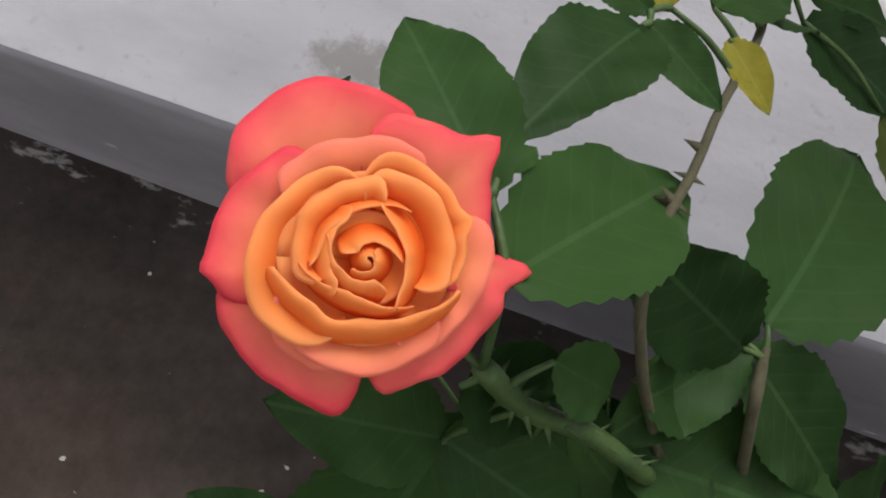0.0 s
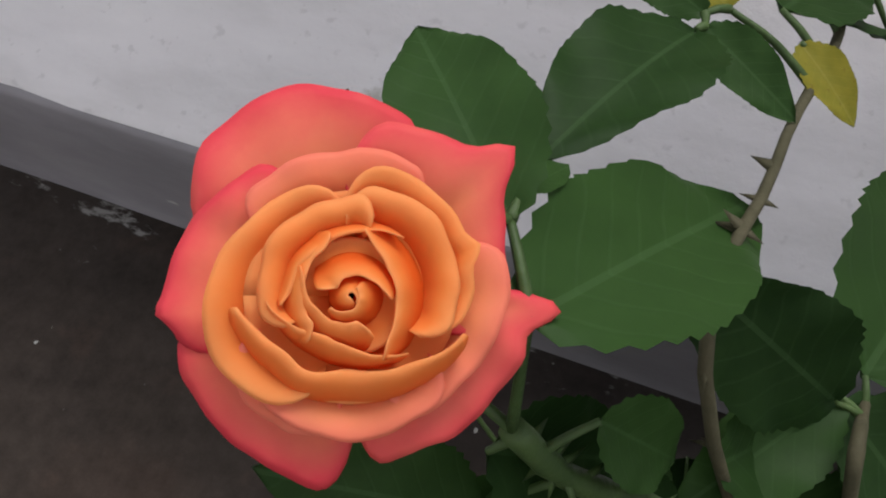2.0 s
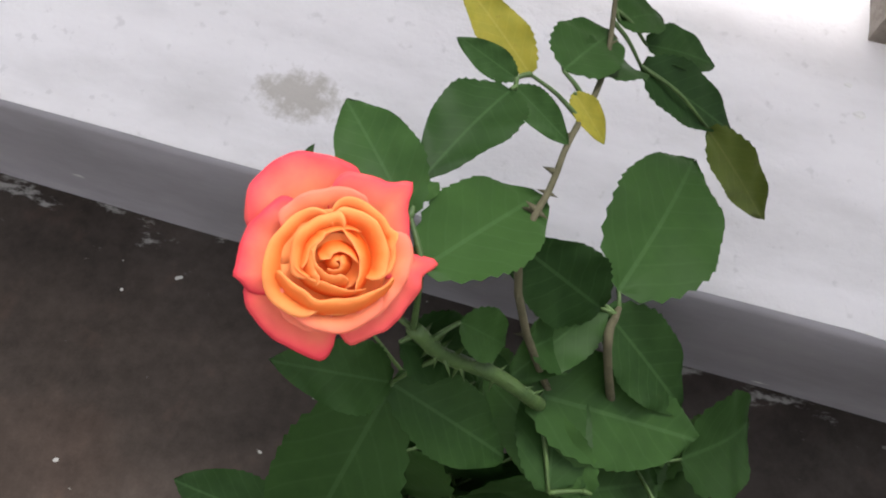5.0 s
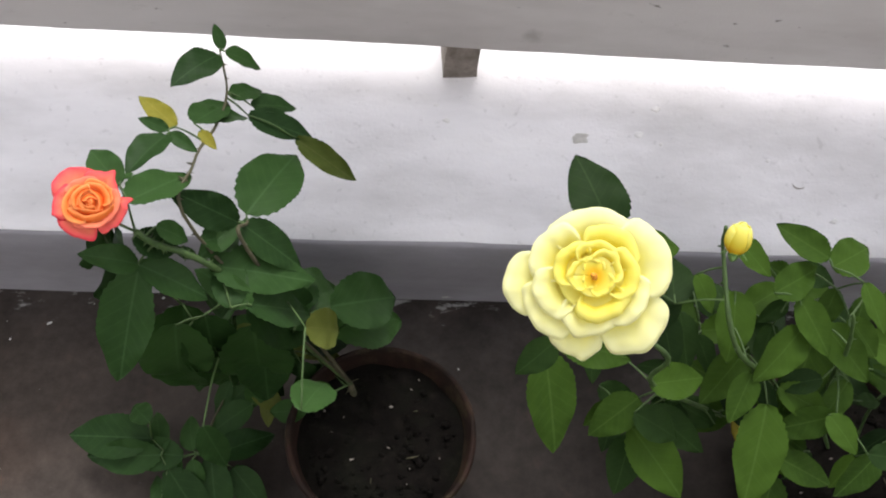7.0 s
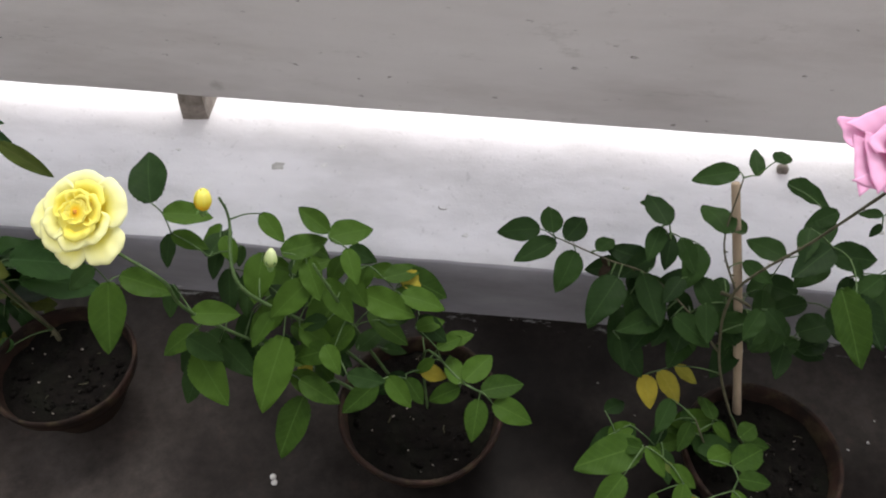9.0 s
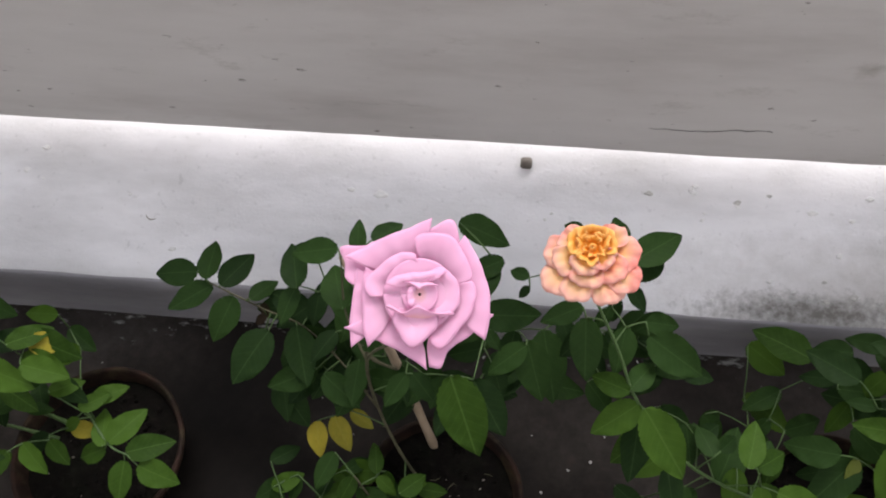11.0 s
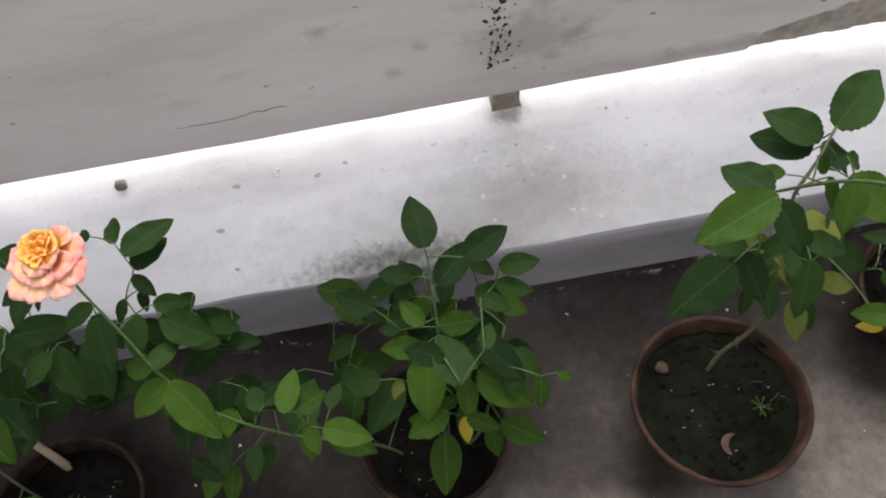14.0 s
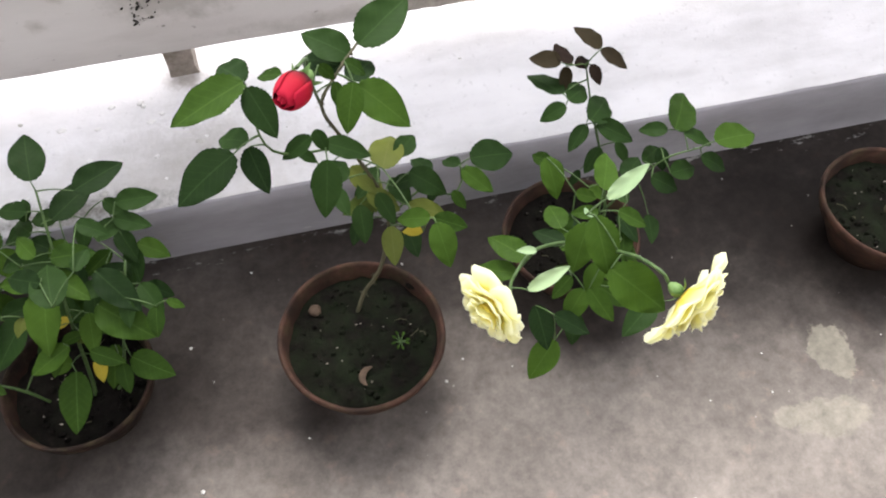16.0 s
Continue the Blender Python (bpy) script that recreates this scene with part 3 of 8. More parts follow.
build_floor(), build_kerb(), build_skirting(), build_panel(), build_shell(), build_cavities(), build_spall()
for k, sx in enumerate((-1.90, 0.192, 2.388, 4.58)):
    build_stub(sx, k)


# ---- flower pots ----
def flower_pot(x, y, r, h, seed, soil, label):
    rng = random.Random(seed)
    root = tagged(new("flower_pot"), label, "flower pot", "clay pots along the kerb")
    root.location = (x, y, 0)
    ph = rng.random() * 6
    def wob(a, z):
        return 0.006 * math.sin(2 * a + ph) + 0.004 * math.sin(5 * a + ph * 2 + z * 20) + 0.003 * math.sin(9 * a + z * 40)
    bm = bmesh.new()
    k = r / 0.14
    prof = [(0.0, 0.0), (0.074 * k, 0.0), (0.079 * k, 0.004), (0.125 * k, h - 0.042), (0.127 * k, h - 0.036), (0.134 * k, h - 0.032), (0.140 * k, h - 0.006), (0.138 * k, h), (0.134 * k, h + 0.001), (0.131 * k, h - 0.004), (0.126 * k, h - 0.03), (0.118 * k, h - 0.06)]
    lathe(bm, prof, 56, wob)
    part("pot_body", bm, CLAY if "reddish" in label or "kerb" in label or "stump" in label else CLAY_DARK, root, "worn terracotta pot with moss along the rim")
    bm = bmesh.new()
    rings = 9
    rows = []
    for j in range(rings + 1):
        rr = 0.125 * k * j / rings + 1e-4
        rows.append([(rr * math.cos(a), rr * math.sin(a), h - 0.036 + 0.012 * noise.noise((rr * math.cos(a) * 30, rr * math.sin(a) * 30, seed)) + 0.006 * (1 - j / rings)) for a in (2 * math.pi * i / 40 for i in range(41))])
    sheet(bm, rows)
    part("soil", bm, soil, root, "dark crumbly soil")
    bm = bmesh.new()
    for _ in range(110):
        a, rr = rng.random() * 6.28, 0.11 * k * math.sqrt(rng.random())
        bmesh.ops.create_icosphere(bm, subdivisions=1, radius=rng.uniform(0.002, 0.009), matrix=Matrix.LocRotScale((rr * math.cos(a), rr * math.sin(a), h - 0.032), Euler((rng.random() * 3, rng.random() * 3, 0)), (1, 0.8, 0.6)))
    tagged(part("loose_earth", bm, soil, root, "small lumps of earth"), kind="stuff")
    bm = bmesh.new()
    for _ in range(14):
        a, rr = rng.random() * 6.28, 0.11 * k * math.sqrt(rng.random())
        bmesh.ops.create_icosphere(bm, subdivisions=1, radius=rng.uniform(0.0010, 0.0028), matrix=Matrix.LocRotScale((rr * math.cos(a), rr * math.sin(a), h - 0.026), Euler((rng.random() * 3, rng.random() * 3, 0)), (1.4, 0.8, 0.5)))
    tagged(part("grit", bm, CEMENT, root, "pale grit and dry crumbs on the soil"), kind="stuff")
    bm = bmesh.new()
    for _ in range(4):
        a, rr = rng.random() * 6.28, 0.105 * k * math.sqrt(rng.random())
        p = Vector((rr * math.cos(a), rr * math.sin(a), h - 0.026))
        q = p + Vector((rng.gauss(0, 0.012), rng.gauss(0, 0.012), rng.uniform(0.0, 0.004)))
        tube(bm, [p, (p + q) / 2 + Vector((rng.gauss(0, 0.003), rng.gauss(0, 0.003), 0.002)), q], 0.0010, 0.0006, 5)
    tagged(part("dry_twigs", bm, STEM_WOOD, root, "bits of dry twig on the soil"), kind="stuff")
    return root


POTS = [
    (0.076, -0.306, 0.138, 0.150, SOIL, "brown clay flower pot holding the orange rose bush"),
    (0.782, -0.332, 0.159, 0.150, SOIL, "brown clay flower pot holding the yellow rose bush"),
    (1.421, -0.367, 0.147, 0.150, SOIL, "dark clay flower pot with a bamboo stake"),
    (2.118, -0.342, 0.143, 0.150, SOIL, "clay flower pot holding a leafy flowerless rose"),
    (2.662, -0.369, 0.166, 0.150, SOIL_MOSS, "reddish clay flower pot with mossy soil"),
    (3.137, -0.238, 0.147, 0.150, SOIL, "clay flower pot standing against the kerb"),
    (3.844, -0.326, 0.155, 0.150, SOIL_MOSS, "clay flower pot with a cut stump"),
]
for k, (px, py, pr, phh, ps, pl) in enumerate(POTS):
    flower_pot(px, py, pr, phh, k + 1, ps, pl)


# ---- rose leaves ----
def leaf_mesh(name, seed, width=0.62, fold=0.10, curl=0.12, teeth=15, notch=0.0):
    """A serrated rose leaflet of length 1 along y, x across."""
    rng = random.Random(seed)
    bm = bmesh.new()
    n, rows = teeth * 2, []
    bend = rng.uniform(-0.06, 0.06)
    for j in range(n + 1):
        v = j / n
        half = 0.5 * width * (math.sin(math.pi * min(1, v ** 0.82)) ** 0.72) * (1 - 0.12 * v) if 0 < v < 1 else 0.002
        if notch and 0.45 < v < 0.7:
            half *= 1 - notch * math.sin((v - 0.45) / 0.25 * math.pi)
        edge = half + (0.008 if j % 2 else -0.003) * (half > 0.03)
        row = []
        for u in (-1, -0.72, -0.36, 0, 0.36, 0.72, 1):
            x = u * (edge if abs(u) == 1 else half)
            z = fold * abs(u) ** 1.3 * half * 2 - curl * (v - 0.25) ** 2 + 0.015 * math.sin(v * 17 + 5 * abs(u) + seed) * abs(u)
            y = v - (0.018 * abs(u) if abs(u) == 1 and j % 2 else 0) - 0.05 * abs(u) * half
            row.append((x + bend * v * v, y, z))
        rows.append(row)
    sheet(bm, rows)
    me = bpy.data.meshes.new(name)
    bm.to_mesh(me)
    bm.free()
    me.polygons.foreach_set("use_smooth", [True] * len(me.polygons))
    return me


LEAF_MESH = {}
for mat in (LEAF, LEAF_LIT, LEAF_FRESH, LEAF_YELLOW, LEAF_OLIVE, LEAF_PURPLE, LEAF_PALE):
    LEAF_MESH[mat.name] = []
    for k in range(4):
        me = leaf_mesh("leaflet", k * 7 + 3, 0.53 + 0.05 * (k % 3), 0.08 + 0.05 * (k % 2), 0.10 + 0.09 * (k % 3))
        me.materials.append(mat)
        LEAF_MESH[mat.name].append(me)
RNG = random.Random(11)


def leaflet(parent, base, tip, mat=LEAF, width=1.0, up=(0.0, -0.35, 1.0)):
    """One leaflet from its stalk end to its tip, facing up."""
    b, d = Vector(base) - parent.location, Vector(tip) - Vector(base)
    FEET[parent.name].append(b)
    y = d.normalized()
    z = Vector(up) + Vector((RNG.uniform(-0.25, 0.25), RNG.uniform(-0.25, 0.25), 0))
    z = (z - y * z.dot(y)).normalized()
    m = Matrix((y.cross(z), y, z)).transposed().to_4x4()
    ob = new("leaflet", RNG.choice(LEAF_MESH[mat.name]))
    ob.parent = parent
    ob.matrix_local = Matrix.Translation(b) @ m @ Matrix.Diagonal((d.length * width, d.length, d.length, 1))
    return ob


def stalk(parent, points, r0=0.0016, r1=0.0009, mat=STEM, name="leaf_stalk", label=""):
    bm = bmesh.new()
    tube(bm, spline(points, 4), r0, r1, 6)
    return part(name, bm, mat, parent, label)


def cane(parent, points, r0, r1, thorns=0, mat=STEM, seed=1, label=""):
    """A thorny rose cane through the given points."""
    rng = random.Random(seed)
    pts = spline([Vector(p) - parent.location for p in points], 6)
    NODES[parent.name].extend((p, 0) for p in pts[3:])
    bm = bmesh.new()
    tube(bm, pts, r0, r1, 9, r0 * 0.08, rng)
    for _ in range(thorns):
        i = rng.randrange(1, len(pts) - 1)
        p, d = pts[i], (pts[i + 1] - pts[i - 1]).normalized()
        out = d.orthogonal().normalized()
        out.rotate(Matrix.Rotation(rng.random() * 6.28, 3, d))
        r = r0 + (r1 - r0) * i / len(pts)
        s = rng.uniform(0.7, 1.3) * max(0.0055, r * 1.7)
        q = p + out * r * 0.7
        vs = [bm.verts.new(q + d * s * 0.35), bm.verts.new(q - d * s * 0.35), bm.verts.new(q + d.cross(out) * s * 0.14), bm.verts.new(q - d.cross(out) * s * 0.14)]
        tip = bm.verts.new(q + out * s - d * s * 0.25)
        for a, b in ((0, 2), (2, 1), (1, 3), (3, 0)):
            bm.faces.new((vs[a], vs[b], tip))
    return part("cane", bm, mat, parent, label)


# ---- blooms ----
def petal_mesh(a0, half, r0, r1, z0, z1, lip=0.2, ruffle=0.05, point=0.0, seed=0, cup=0.9, nu=15, nv=13, bulge=0.0):
    """A petal that stands round the axis z: from radius r0 at height z0 to its margin r1 at z1; lip rolls the margin outwards, point draws out a tip."""
    rng = random.Random(seed)
    p1, p2, p3 = (rng.random() * 6.28 for _ in range(3))
    bm = bmesh.new()
    along = []
    rows = []
    for j in range(nv):
        v = j / (nv - 1)
        row = []
        for i in range(nu):
            u = 2 * i / (nu - 1) - 1
            top = 1 - 0.07 * abs(u) ** 6 + point * (1 - abs(u)) ** 1.1 + ruffle * (0.6 * math.sin(3.1 * u + p1) + 0.4 * math.sin(7.3 * u + p2)) * v
            w = v * top
            rr = r0 + (r1 - r0) * w ** cup
            zz = z0 + (z1 - z0) * min(w, 1.0) ** (0.95 / cup)
            rr += bulge * math.sin(math.pi * min(w, 1.0)) ** 0.8
            roll = min(max(0.0, w - 0.72) / 0.28, 1.25)
            rr += lip * r1 * 0.34 * roll ** 1.2
            zz -= lip * r1 * 0.42 * roll ** 2.2
            wide = half * (0.45 + 0.55 * math.sin(min(1.0, 0.25 + v * 0.95) * math.pi / 2))
            a = a0 + u * wide
            rr *= 1 + ruffle * 0.5 * math.sin(4.3 * u + p3) * v * v - 0.05 * (1 - abs(u)) * (1 - v)
            zz += ruffle * r1 * 0.7 * math.sin(5.7 * u + p2) * v ** 3
            row.append((rr * math.cos(a), rr * math.sin(a), zz))
            along.append(v * (1 - 0.05 * (1 - abs(u))) + 0.06 * abs(u) ** 4)
        rows.append(row)
    sheet(bm, rows)
    me = bpy.data.meshes.new("petal")
    bm.to_mesh(me)
    bm.free()
    me.polygons.foreach_set("use_smooth", [True] * len(me.polygons))
    at = me.attributes.new("along", "FLOAT", "POINT")
    at.data.foreach_set("value", along)
    return me


def petal(bloom, mat, *args, sway=0.0, **kw):
    me = petal_mesh(*args, **kw)
    me.materials.append(mat)
    ob = new("petal", me)
    ob.parent = bloom
    if sway:
        rng = random.Random(args[9] if len(args) > 9 else 1)
        ob.rotation_euler = (rng.gauss(0, sway), rng.gauss(0, sway), 0)
    sol = ob.modifiers.new("thickness", "SOLIDIFY")
    sol.thickness, sol.offset = 0.0006, 0.0
    return ob


def facing(at, axis, spin=0.0):
    """A pose whose z axis points along axis."""
    return Matrix.Translation(at) @ Vector(axis).to_track_quat("Z", "Y").to_matrix().to_4x4() @ Matrix.Rotation(radians(spin), 4, "Z")


def calyx(parent, at, axis, r, label, sepals=5, length=2.6, back=True, spin=0.0):
    """The green hip and sepals that carry the petals."""
    bm = bmesh.new()
    lathe(bm, [(r * 0.25, -r * 2.2), (r * 0.7, -r * 1.7), (r * 0.95, -r * 1.0), (r * 0.8, -r * 0.2), (r * 0.3, 0.0)], 14)
    for k in range(sepals):
        a = 6.283 * k / sepals
        c, s = math.cos(a), math.sin(a)
        rows = []
        for j in range(7):
            v = j / 6
            rr = r * (0.6 + length * v * 0.62)
            zz = -r * 0.35 - (r * length * 0.35 * v * v if back else -r * length * 0.8 * v)
            if not back:
                rr = r * (0.9 + 0.85 * math.sin(v * 2.6))
            w = r * 0.55 * (1 - v) ** 0.8 + 0.0002
            rows.append([(rr * c - u * w * s, rr * s + u * w * c, zz + abs(u) * w * 0.3) for u in (-1, 0, 1)])
        sheet(bm, rows)
    ob = part("bloom", bm, SEPAL, parent, label)
    ob.matrix_local = facing(at, axis, spin)
    return ob


def whorl(bloom, s, mat, rows, seed=0, sway=0.03, deep=False, bulge=0.0):
    """Petals from rows of: angle and half width in degrees, foot radius, margin radius, foot height, margin height, lip, ruffle, point."""
    for k, (a, half, r0, r1, z0, z1, lip, ruf, point) in enumerate(rows):
        petal(bloom, mat, radians(a), radians(half), r0 * s, r1 * s, (z0 if deep else max(z0, z1 - 0.22 - 1.1 * r1)) * s, z1 * s, lip, ruf, point, seed + k, 0.6 + 0.65 * min(1, r1 / 0.9), sway=sway, bulge=bulge * s)


def turned(at, axis, up):
    """A pose whose z axis points along axis and whose y axis leans towards up."""
    z = Vector(axis).normalized()
    y = (Vector(up) - z * z.dot(Vector(up))).normalized()
    m = Matrix((y.cross(z), y, z)).transposed().to_4x4()
    m.translation = at
    return m


def rolled_petal(bloom, mat, s, seed, a, half, r, ra, rb, foot, z0, z1, flare=1.0, roll=0.0, belly=0.0, tips=(), ruffle=0.02, blunt=0.38):
    """One petal about the bloom's axis: centre angle and half width in degrees; margin radius in the middle and at both ends; foot radius, foot and margin height;
    flare below 1 makes a cup, roll turns the margin over, belly swells the middle, tips are (place, reach, width) along the margin."""
    rng = random.Random(seed)
    p1, p2, p3, p4 = (rng.random() * 6.28 for _ in range(4))
    nu, nv = 33, 15
    bm, rows, along = bmesh.new(), [], []
    for j in range(nv):
        v = j / (nv - 1)
        row = []
        for i in range(nu):
            u = 2 * i / (nu - 1) - 1
            rim = r + 0.5 * (rb - ra) * u + (0.5 * (ra + rb) - r) * u * u
            rim += sum(reach * math.exp(-(((u - at) / wide) ** 2)) for at, reach, wide in tips)
            rim += ruffle * (0.6 * math.sin(5.1 * u + p1) + 0.4 * math.sin(10.7 * u + p2) + 0.14 * math.sin(21.0 * u + p3))
            rim -= (half < 179) * blunt * (rim - foot) * max(0.0, (abs(u) - 0.72) / 0.28) ** 2.4 * (half < 100)
            rad = foot + (rim - foot) * v ** flare + belly * math.sin(math.pi * min(1.0, v * 1.02)) ** 1.4
            z = z0 + (z1 - z0) * (1 - (1 - v) ** 1.8)
            k = max(0.0, (v - 0.68) / 0.32)
            rad += roll * 0.16 * k
            z -= roll * 0.22 * k ** 2.2
            z += (0.9 * ruffle * math.sin(6.3 * u + p4) + 0.6 * ruffle * math.sin(13.0 * u + p1)) * v ** 2.5
            wide = half * (0.5 + 0.5 * min(1.0, 1.5 * v) ** 0.6)
            t = radians(a + u * (half if half > 178.5 else wide))
            row.append((s * rad * math.cos(t), s * rad * math.sin(t), s * z))
            along.append(v - 0.05 * (1 - abs(u)) + 0.05 * abs(u) ** 4)
        rows.append(row)
    sheet(bm, rows)
    ob = part("petal", bm, mat, bloom)
    at = ob.data.attributes.new("along", "FLOAT", "POINT")
    at.data.foreach_set("value", along)
    thick = ob.modifiers.new("thickness", "SOLIDIFY")
    thick.thickness, thick.offset = 0.010 * s, 0.0
    return ob


def carried_bloom(parent, at, axis, up, s, drop, label, rows, seed):
    """A bloom of rolled petals on its green calyx, with a stalk to the nearest cane. Rows begin with the petal's material."""
    at, axis = Vector(at) - parent.location, Vector(axis).normalized()
    base = at - axis * s * drop
    b = calyx(parent, base, axis, s * 0.17, label)
    b.matrix_local = turned(base, axis, up)
    for k, (mat, *row) in enumerate(rows):
        lift = list(row)
        lift[6], lift[7] = row[6] + drop, row[7] + drop
        rolled_petal(b, mat, s, seed + k, *lift)
    foot = base - axis * s * 0.36
    near = min((p for p, _ in NODES[parent.name]), key=lambda p: (p - foot).length)
    stalk(parent, [near, (near + foot) / 2 - axis * 0.15 * (near - foot).length, foot - axis * 0.01 * s, foot + axis * 0.1 * s], 0.05 * s, 0.065 * s, STEM, "flower_stalk")
    return b


def orange_petals():
    i, m, o = ORANGE_IN, ORANGE, ORANGE_OUT
    return [
        (o, 112, 52, 1.34, 0.98, 1.00, 0.25, -0.62, -0.40, 0.9, 0.15, 0, (), 0.035),
        (o, 228, 43, 1.09, 1.02, 1.10, 0.25, -0.62, -0.36, 0.9, 0.3, 0, ((0.9, 0.04, 0.2),), 0.02),
        (o, -42, 47, 1.02, 0.98, 1.02, 0.25, -0.60, -0.38, 0.9, 0.25, 0, ((0.84, 0.30, 0.15), (0.5, 0.06, 0.12)), 0.035),
        (o, 160, 46, 1.04, 0.84, 1.00, 0.25, -0.60, -0.27, 0.85, 0.25, 0, ((0.55, 0.06, 0.07),), 0.025),
        (o, 36, 58, 1.08, 0.74, 0.98, 0.25, -0.60, -0.22, 0.85, 0.15, 0, ((0.12, 0.20, 0.10), (-0.35, -0.08, 0.2)), 0.03),
        (m, -22, 50, 0.86, 0.74, 0.94, 0.22, -0.60, -0.17, 0.8, 0.1, 0, (), 0.02),
        (m, 100, 48, 0.86, 0.82, 0.80, 0.22, -0.60, -0.15, 0.8, 0.1, 0, (), 0.02),
        (m, 232, 34, 0.84, 0.78, 0.82, 0.22, -0.60, -0.18, 0.8, 0.1, 0, (), 0.02),
        (m, 262, 62, 0.80, 0.74, 0.78, 0.30, -0.60, -0.13, 0.8, 0.12, 0, (), 0.02),
        (i, 0, 180, 0.62, 0.62, 0.62, 0.02, -0.16, -0.15, 1.0, 0.0, 0, (), 0.0),
        (i, 172, 80, 0.78, 0.56, 0.72, 0.18, -0.60, -0.07, 0.70, 0.12, 0, ((-0.95, 0.06, 0.12), (0.3, 0.04, 0.2)), 0.026),
        (i, 34, 62, 0.75, 0.56, 0.70, 0.18, -0.60, -0.04, 0.68, 0.08, 0, ((-0.2, 0.07, 0.08),), 0.018),
        (i, 264, 78, 0.40, 0.60, 0.64, 0.66, -0.46, 0.02, 1.0, 0.12, 0.06, ((-0.3, 0.03, 0.15),), 0.018),
        (i, 32, 62, 0.62, 0.54, 0.60, 0.22, -0.52, 0.02, 0.8, 0.18, 0, (), 0.015),
        (i, 140, 66, 0.50, 0.52, 0.46, 0.20, -0.50, 0.05, 0.8, 0.30, 0, ((-0.9, 0.05, 0.15),), 0.015),
        (i, 250, 66, 0.25, 0.46, 0.46, 0.44, -0.30, 0.05, 1.0, 0.05, 0.02, (), 0.010),
        (i, 118, 70, 0.31, 0.42, 0.32, 0.46, -0.22, 0.04, 1.0, 0.08, 0, (), 0.010),
        (i, 8, 70, 0.25, 0.36, 0.34, 0.44, -0.20, 0.06, 1.0, 0.0, 0, (), 0.008),
        (i, 168, 60, 0.26, 0.30, 0.24, 0.44, -0.16, 0.05, 1.0, 0.0, 0, (), 0.008),
        (i, 225, 76, 0.17, 0.28, 0.14, 0.36, -0.16, 0.07, 1.0, 0.0, 0, (), 0.008),
        (i, 0, 180, 0.34, 0.34, 0.34, 0.02, -0.07, -0.06, 1.0, 0.0, 0, (), 0.0),
        (i, 82, 86, 0.11, 0.20, 0.08, 0.27, -0.10, 0.08, 1.0, 0.0, 0, (), 0.006),
        (i, -48, 100, 0.06, 0.12, 0.05, 0.18, -0.06, 0.09, 1.0, 0.0, 0, (), 0.004),
        (i, 130, 178, 0.01, 0.05, 0.01, 0.12, -0.03, 0.085, 1.0, 0.0, 0, (), 0.0)]


def yellow_petals():
    i, o = YELLOW, YELLOW_OUT
    rows = [
        (o, 188, 32, 1.10, 0.82, 0.86, 0.2, -0.50, -0.30, 0.9, 0.2, 0, (), 0.014),
        (o, -48, 34, 1.08, 0.90, 0.92, 0.2, -0.50, -0.30, 0.9, 0.3, 0, ((-0.2, 0.05, 0.2),), 0.014),
        (o, -103, 26, 1.02, 0.86, 0.84, 0.2, -0.50, -0.34, 0.9, 0.2, 0, ((0.3, 0.05, 0.2),), 0.014),
        (o, -142, 34, 0.93, 0.84, 0.86, 0.2, -0.48, -0.24, 0.9, 0.2, 0, (), 0.014),
        (o, 20, 44, 0.94, 0.80, 0.80, 0.2, -0.48, -0.22, 0.9, 0.3, 0, (), 0.014),
        (o, 95, 48, 0.82, 0.78, 0.78, 0.2, -0.48, -0.22, 0.9, 0.2, 0, (), 0.014),
        (o, 150, 40, 0.80, 0.68, 0.70, 0.2, -0.48, -0.18, 0.85, 0.2, 0, (), 0.014),
        (o, 204, 36, 0.74, 0.62, 0.62, 0.18, -0.48, -0.14, 0.85, 0.25, 0, (), 0.014),
        (o, -96, 42, 0.70, 0.60, 0.60, 0.18, -0.48, -0.15, 0.85, 0.25, 0, ((-0.2, 0.06, 0.2),), 0.014),
        (o, -35, 40, 0.72, 0.60, 0.60, 0.18, -0.48, -0.15, 0.85, 0.2, 0, (), 0.014),
        (i, 60, 48, 0.64, 0.54, 0.54, 0.16, -0.48, -0.12, 0.8, 0.2, 0, (), 0.014),
        (i, -72, 50, 0.53, 0.46, 0.46, 0.14, -0.46, -0.06, 0.75, 0.3, 0, (), 0.014),
        (i, 5, 52, 0.52, 0.42, 0.44, 0.14, -0.46, -0.06, 0.75, 0.2, 0, (), 0.014),
        (i, 150, 52, 0.48, 0.40, 0.42, 0.14, -0.46, -0.06, 0.75, 0.2, 0, (), 0.014),
        (i, 85, 50, 0.42, 0.36, 0.36, 0.14, -0.46, -0.04, 0.7, 0.15, 0, (), 0.014)]
    rows.append((i, 0, 180, 0.44, 0.44, 0.44, 0.02, -0.18, -0.17, 1.0, 0.0, 0, (), 0.0))
    rows.append((i, 0, 180, 0.26, 0.26, 0.26, 0.02, -0.10, -0.10, 1.0, 0.0, 0, (), 0.0))
    for k in range(5):
        rows.append((i, 137.5 * k + 40, 56, 0.34 - 0.05 * k, 0.30 - 0.045 * k, 0.28 - 0.04 * k, 0.18 - 0.02 * k, -0.26, -0.04 - 0.01 * k, 0.9, 0.12, 0, ((0.2, 0.03, 0.3),), 0.016))
    rows.append((STAMEN, 40, 178, 0.004, 0.012, 0.004, 0.11, -0.20, -0.05, 0.6, 0.0, 0, (), 0.01))
    return rows


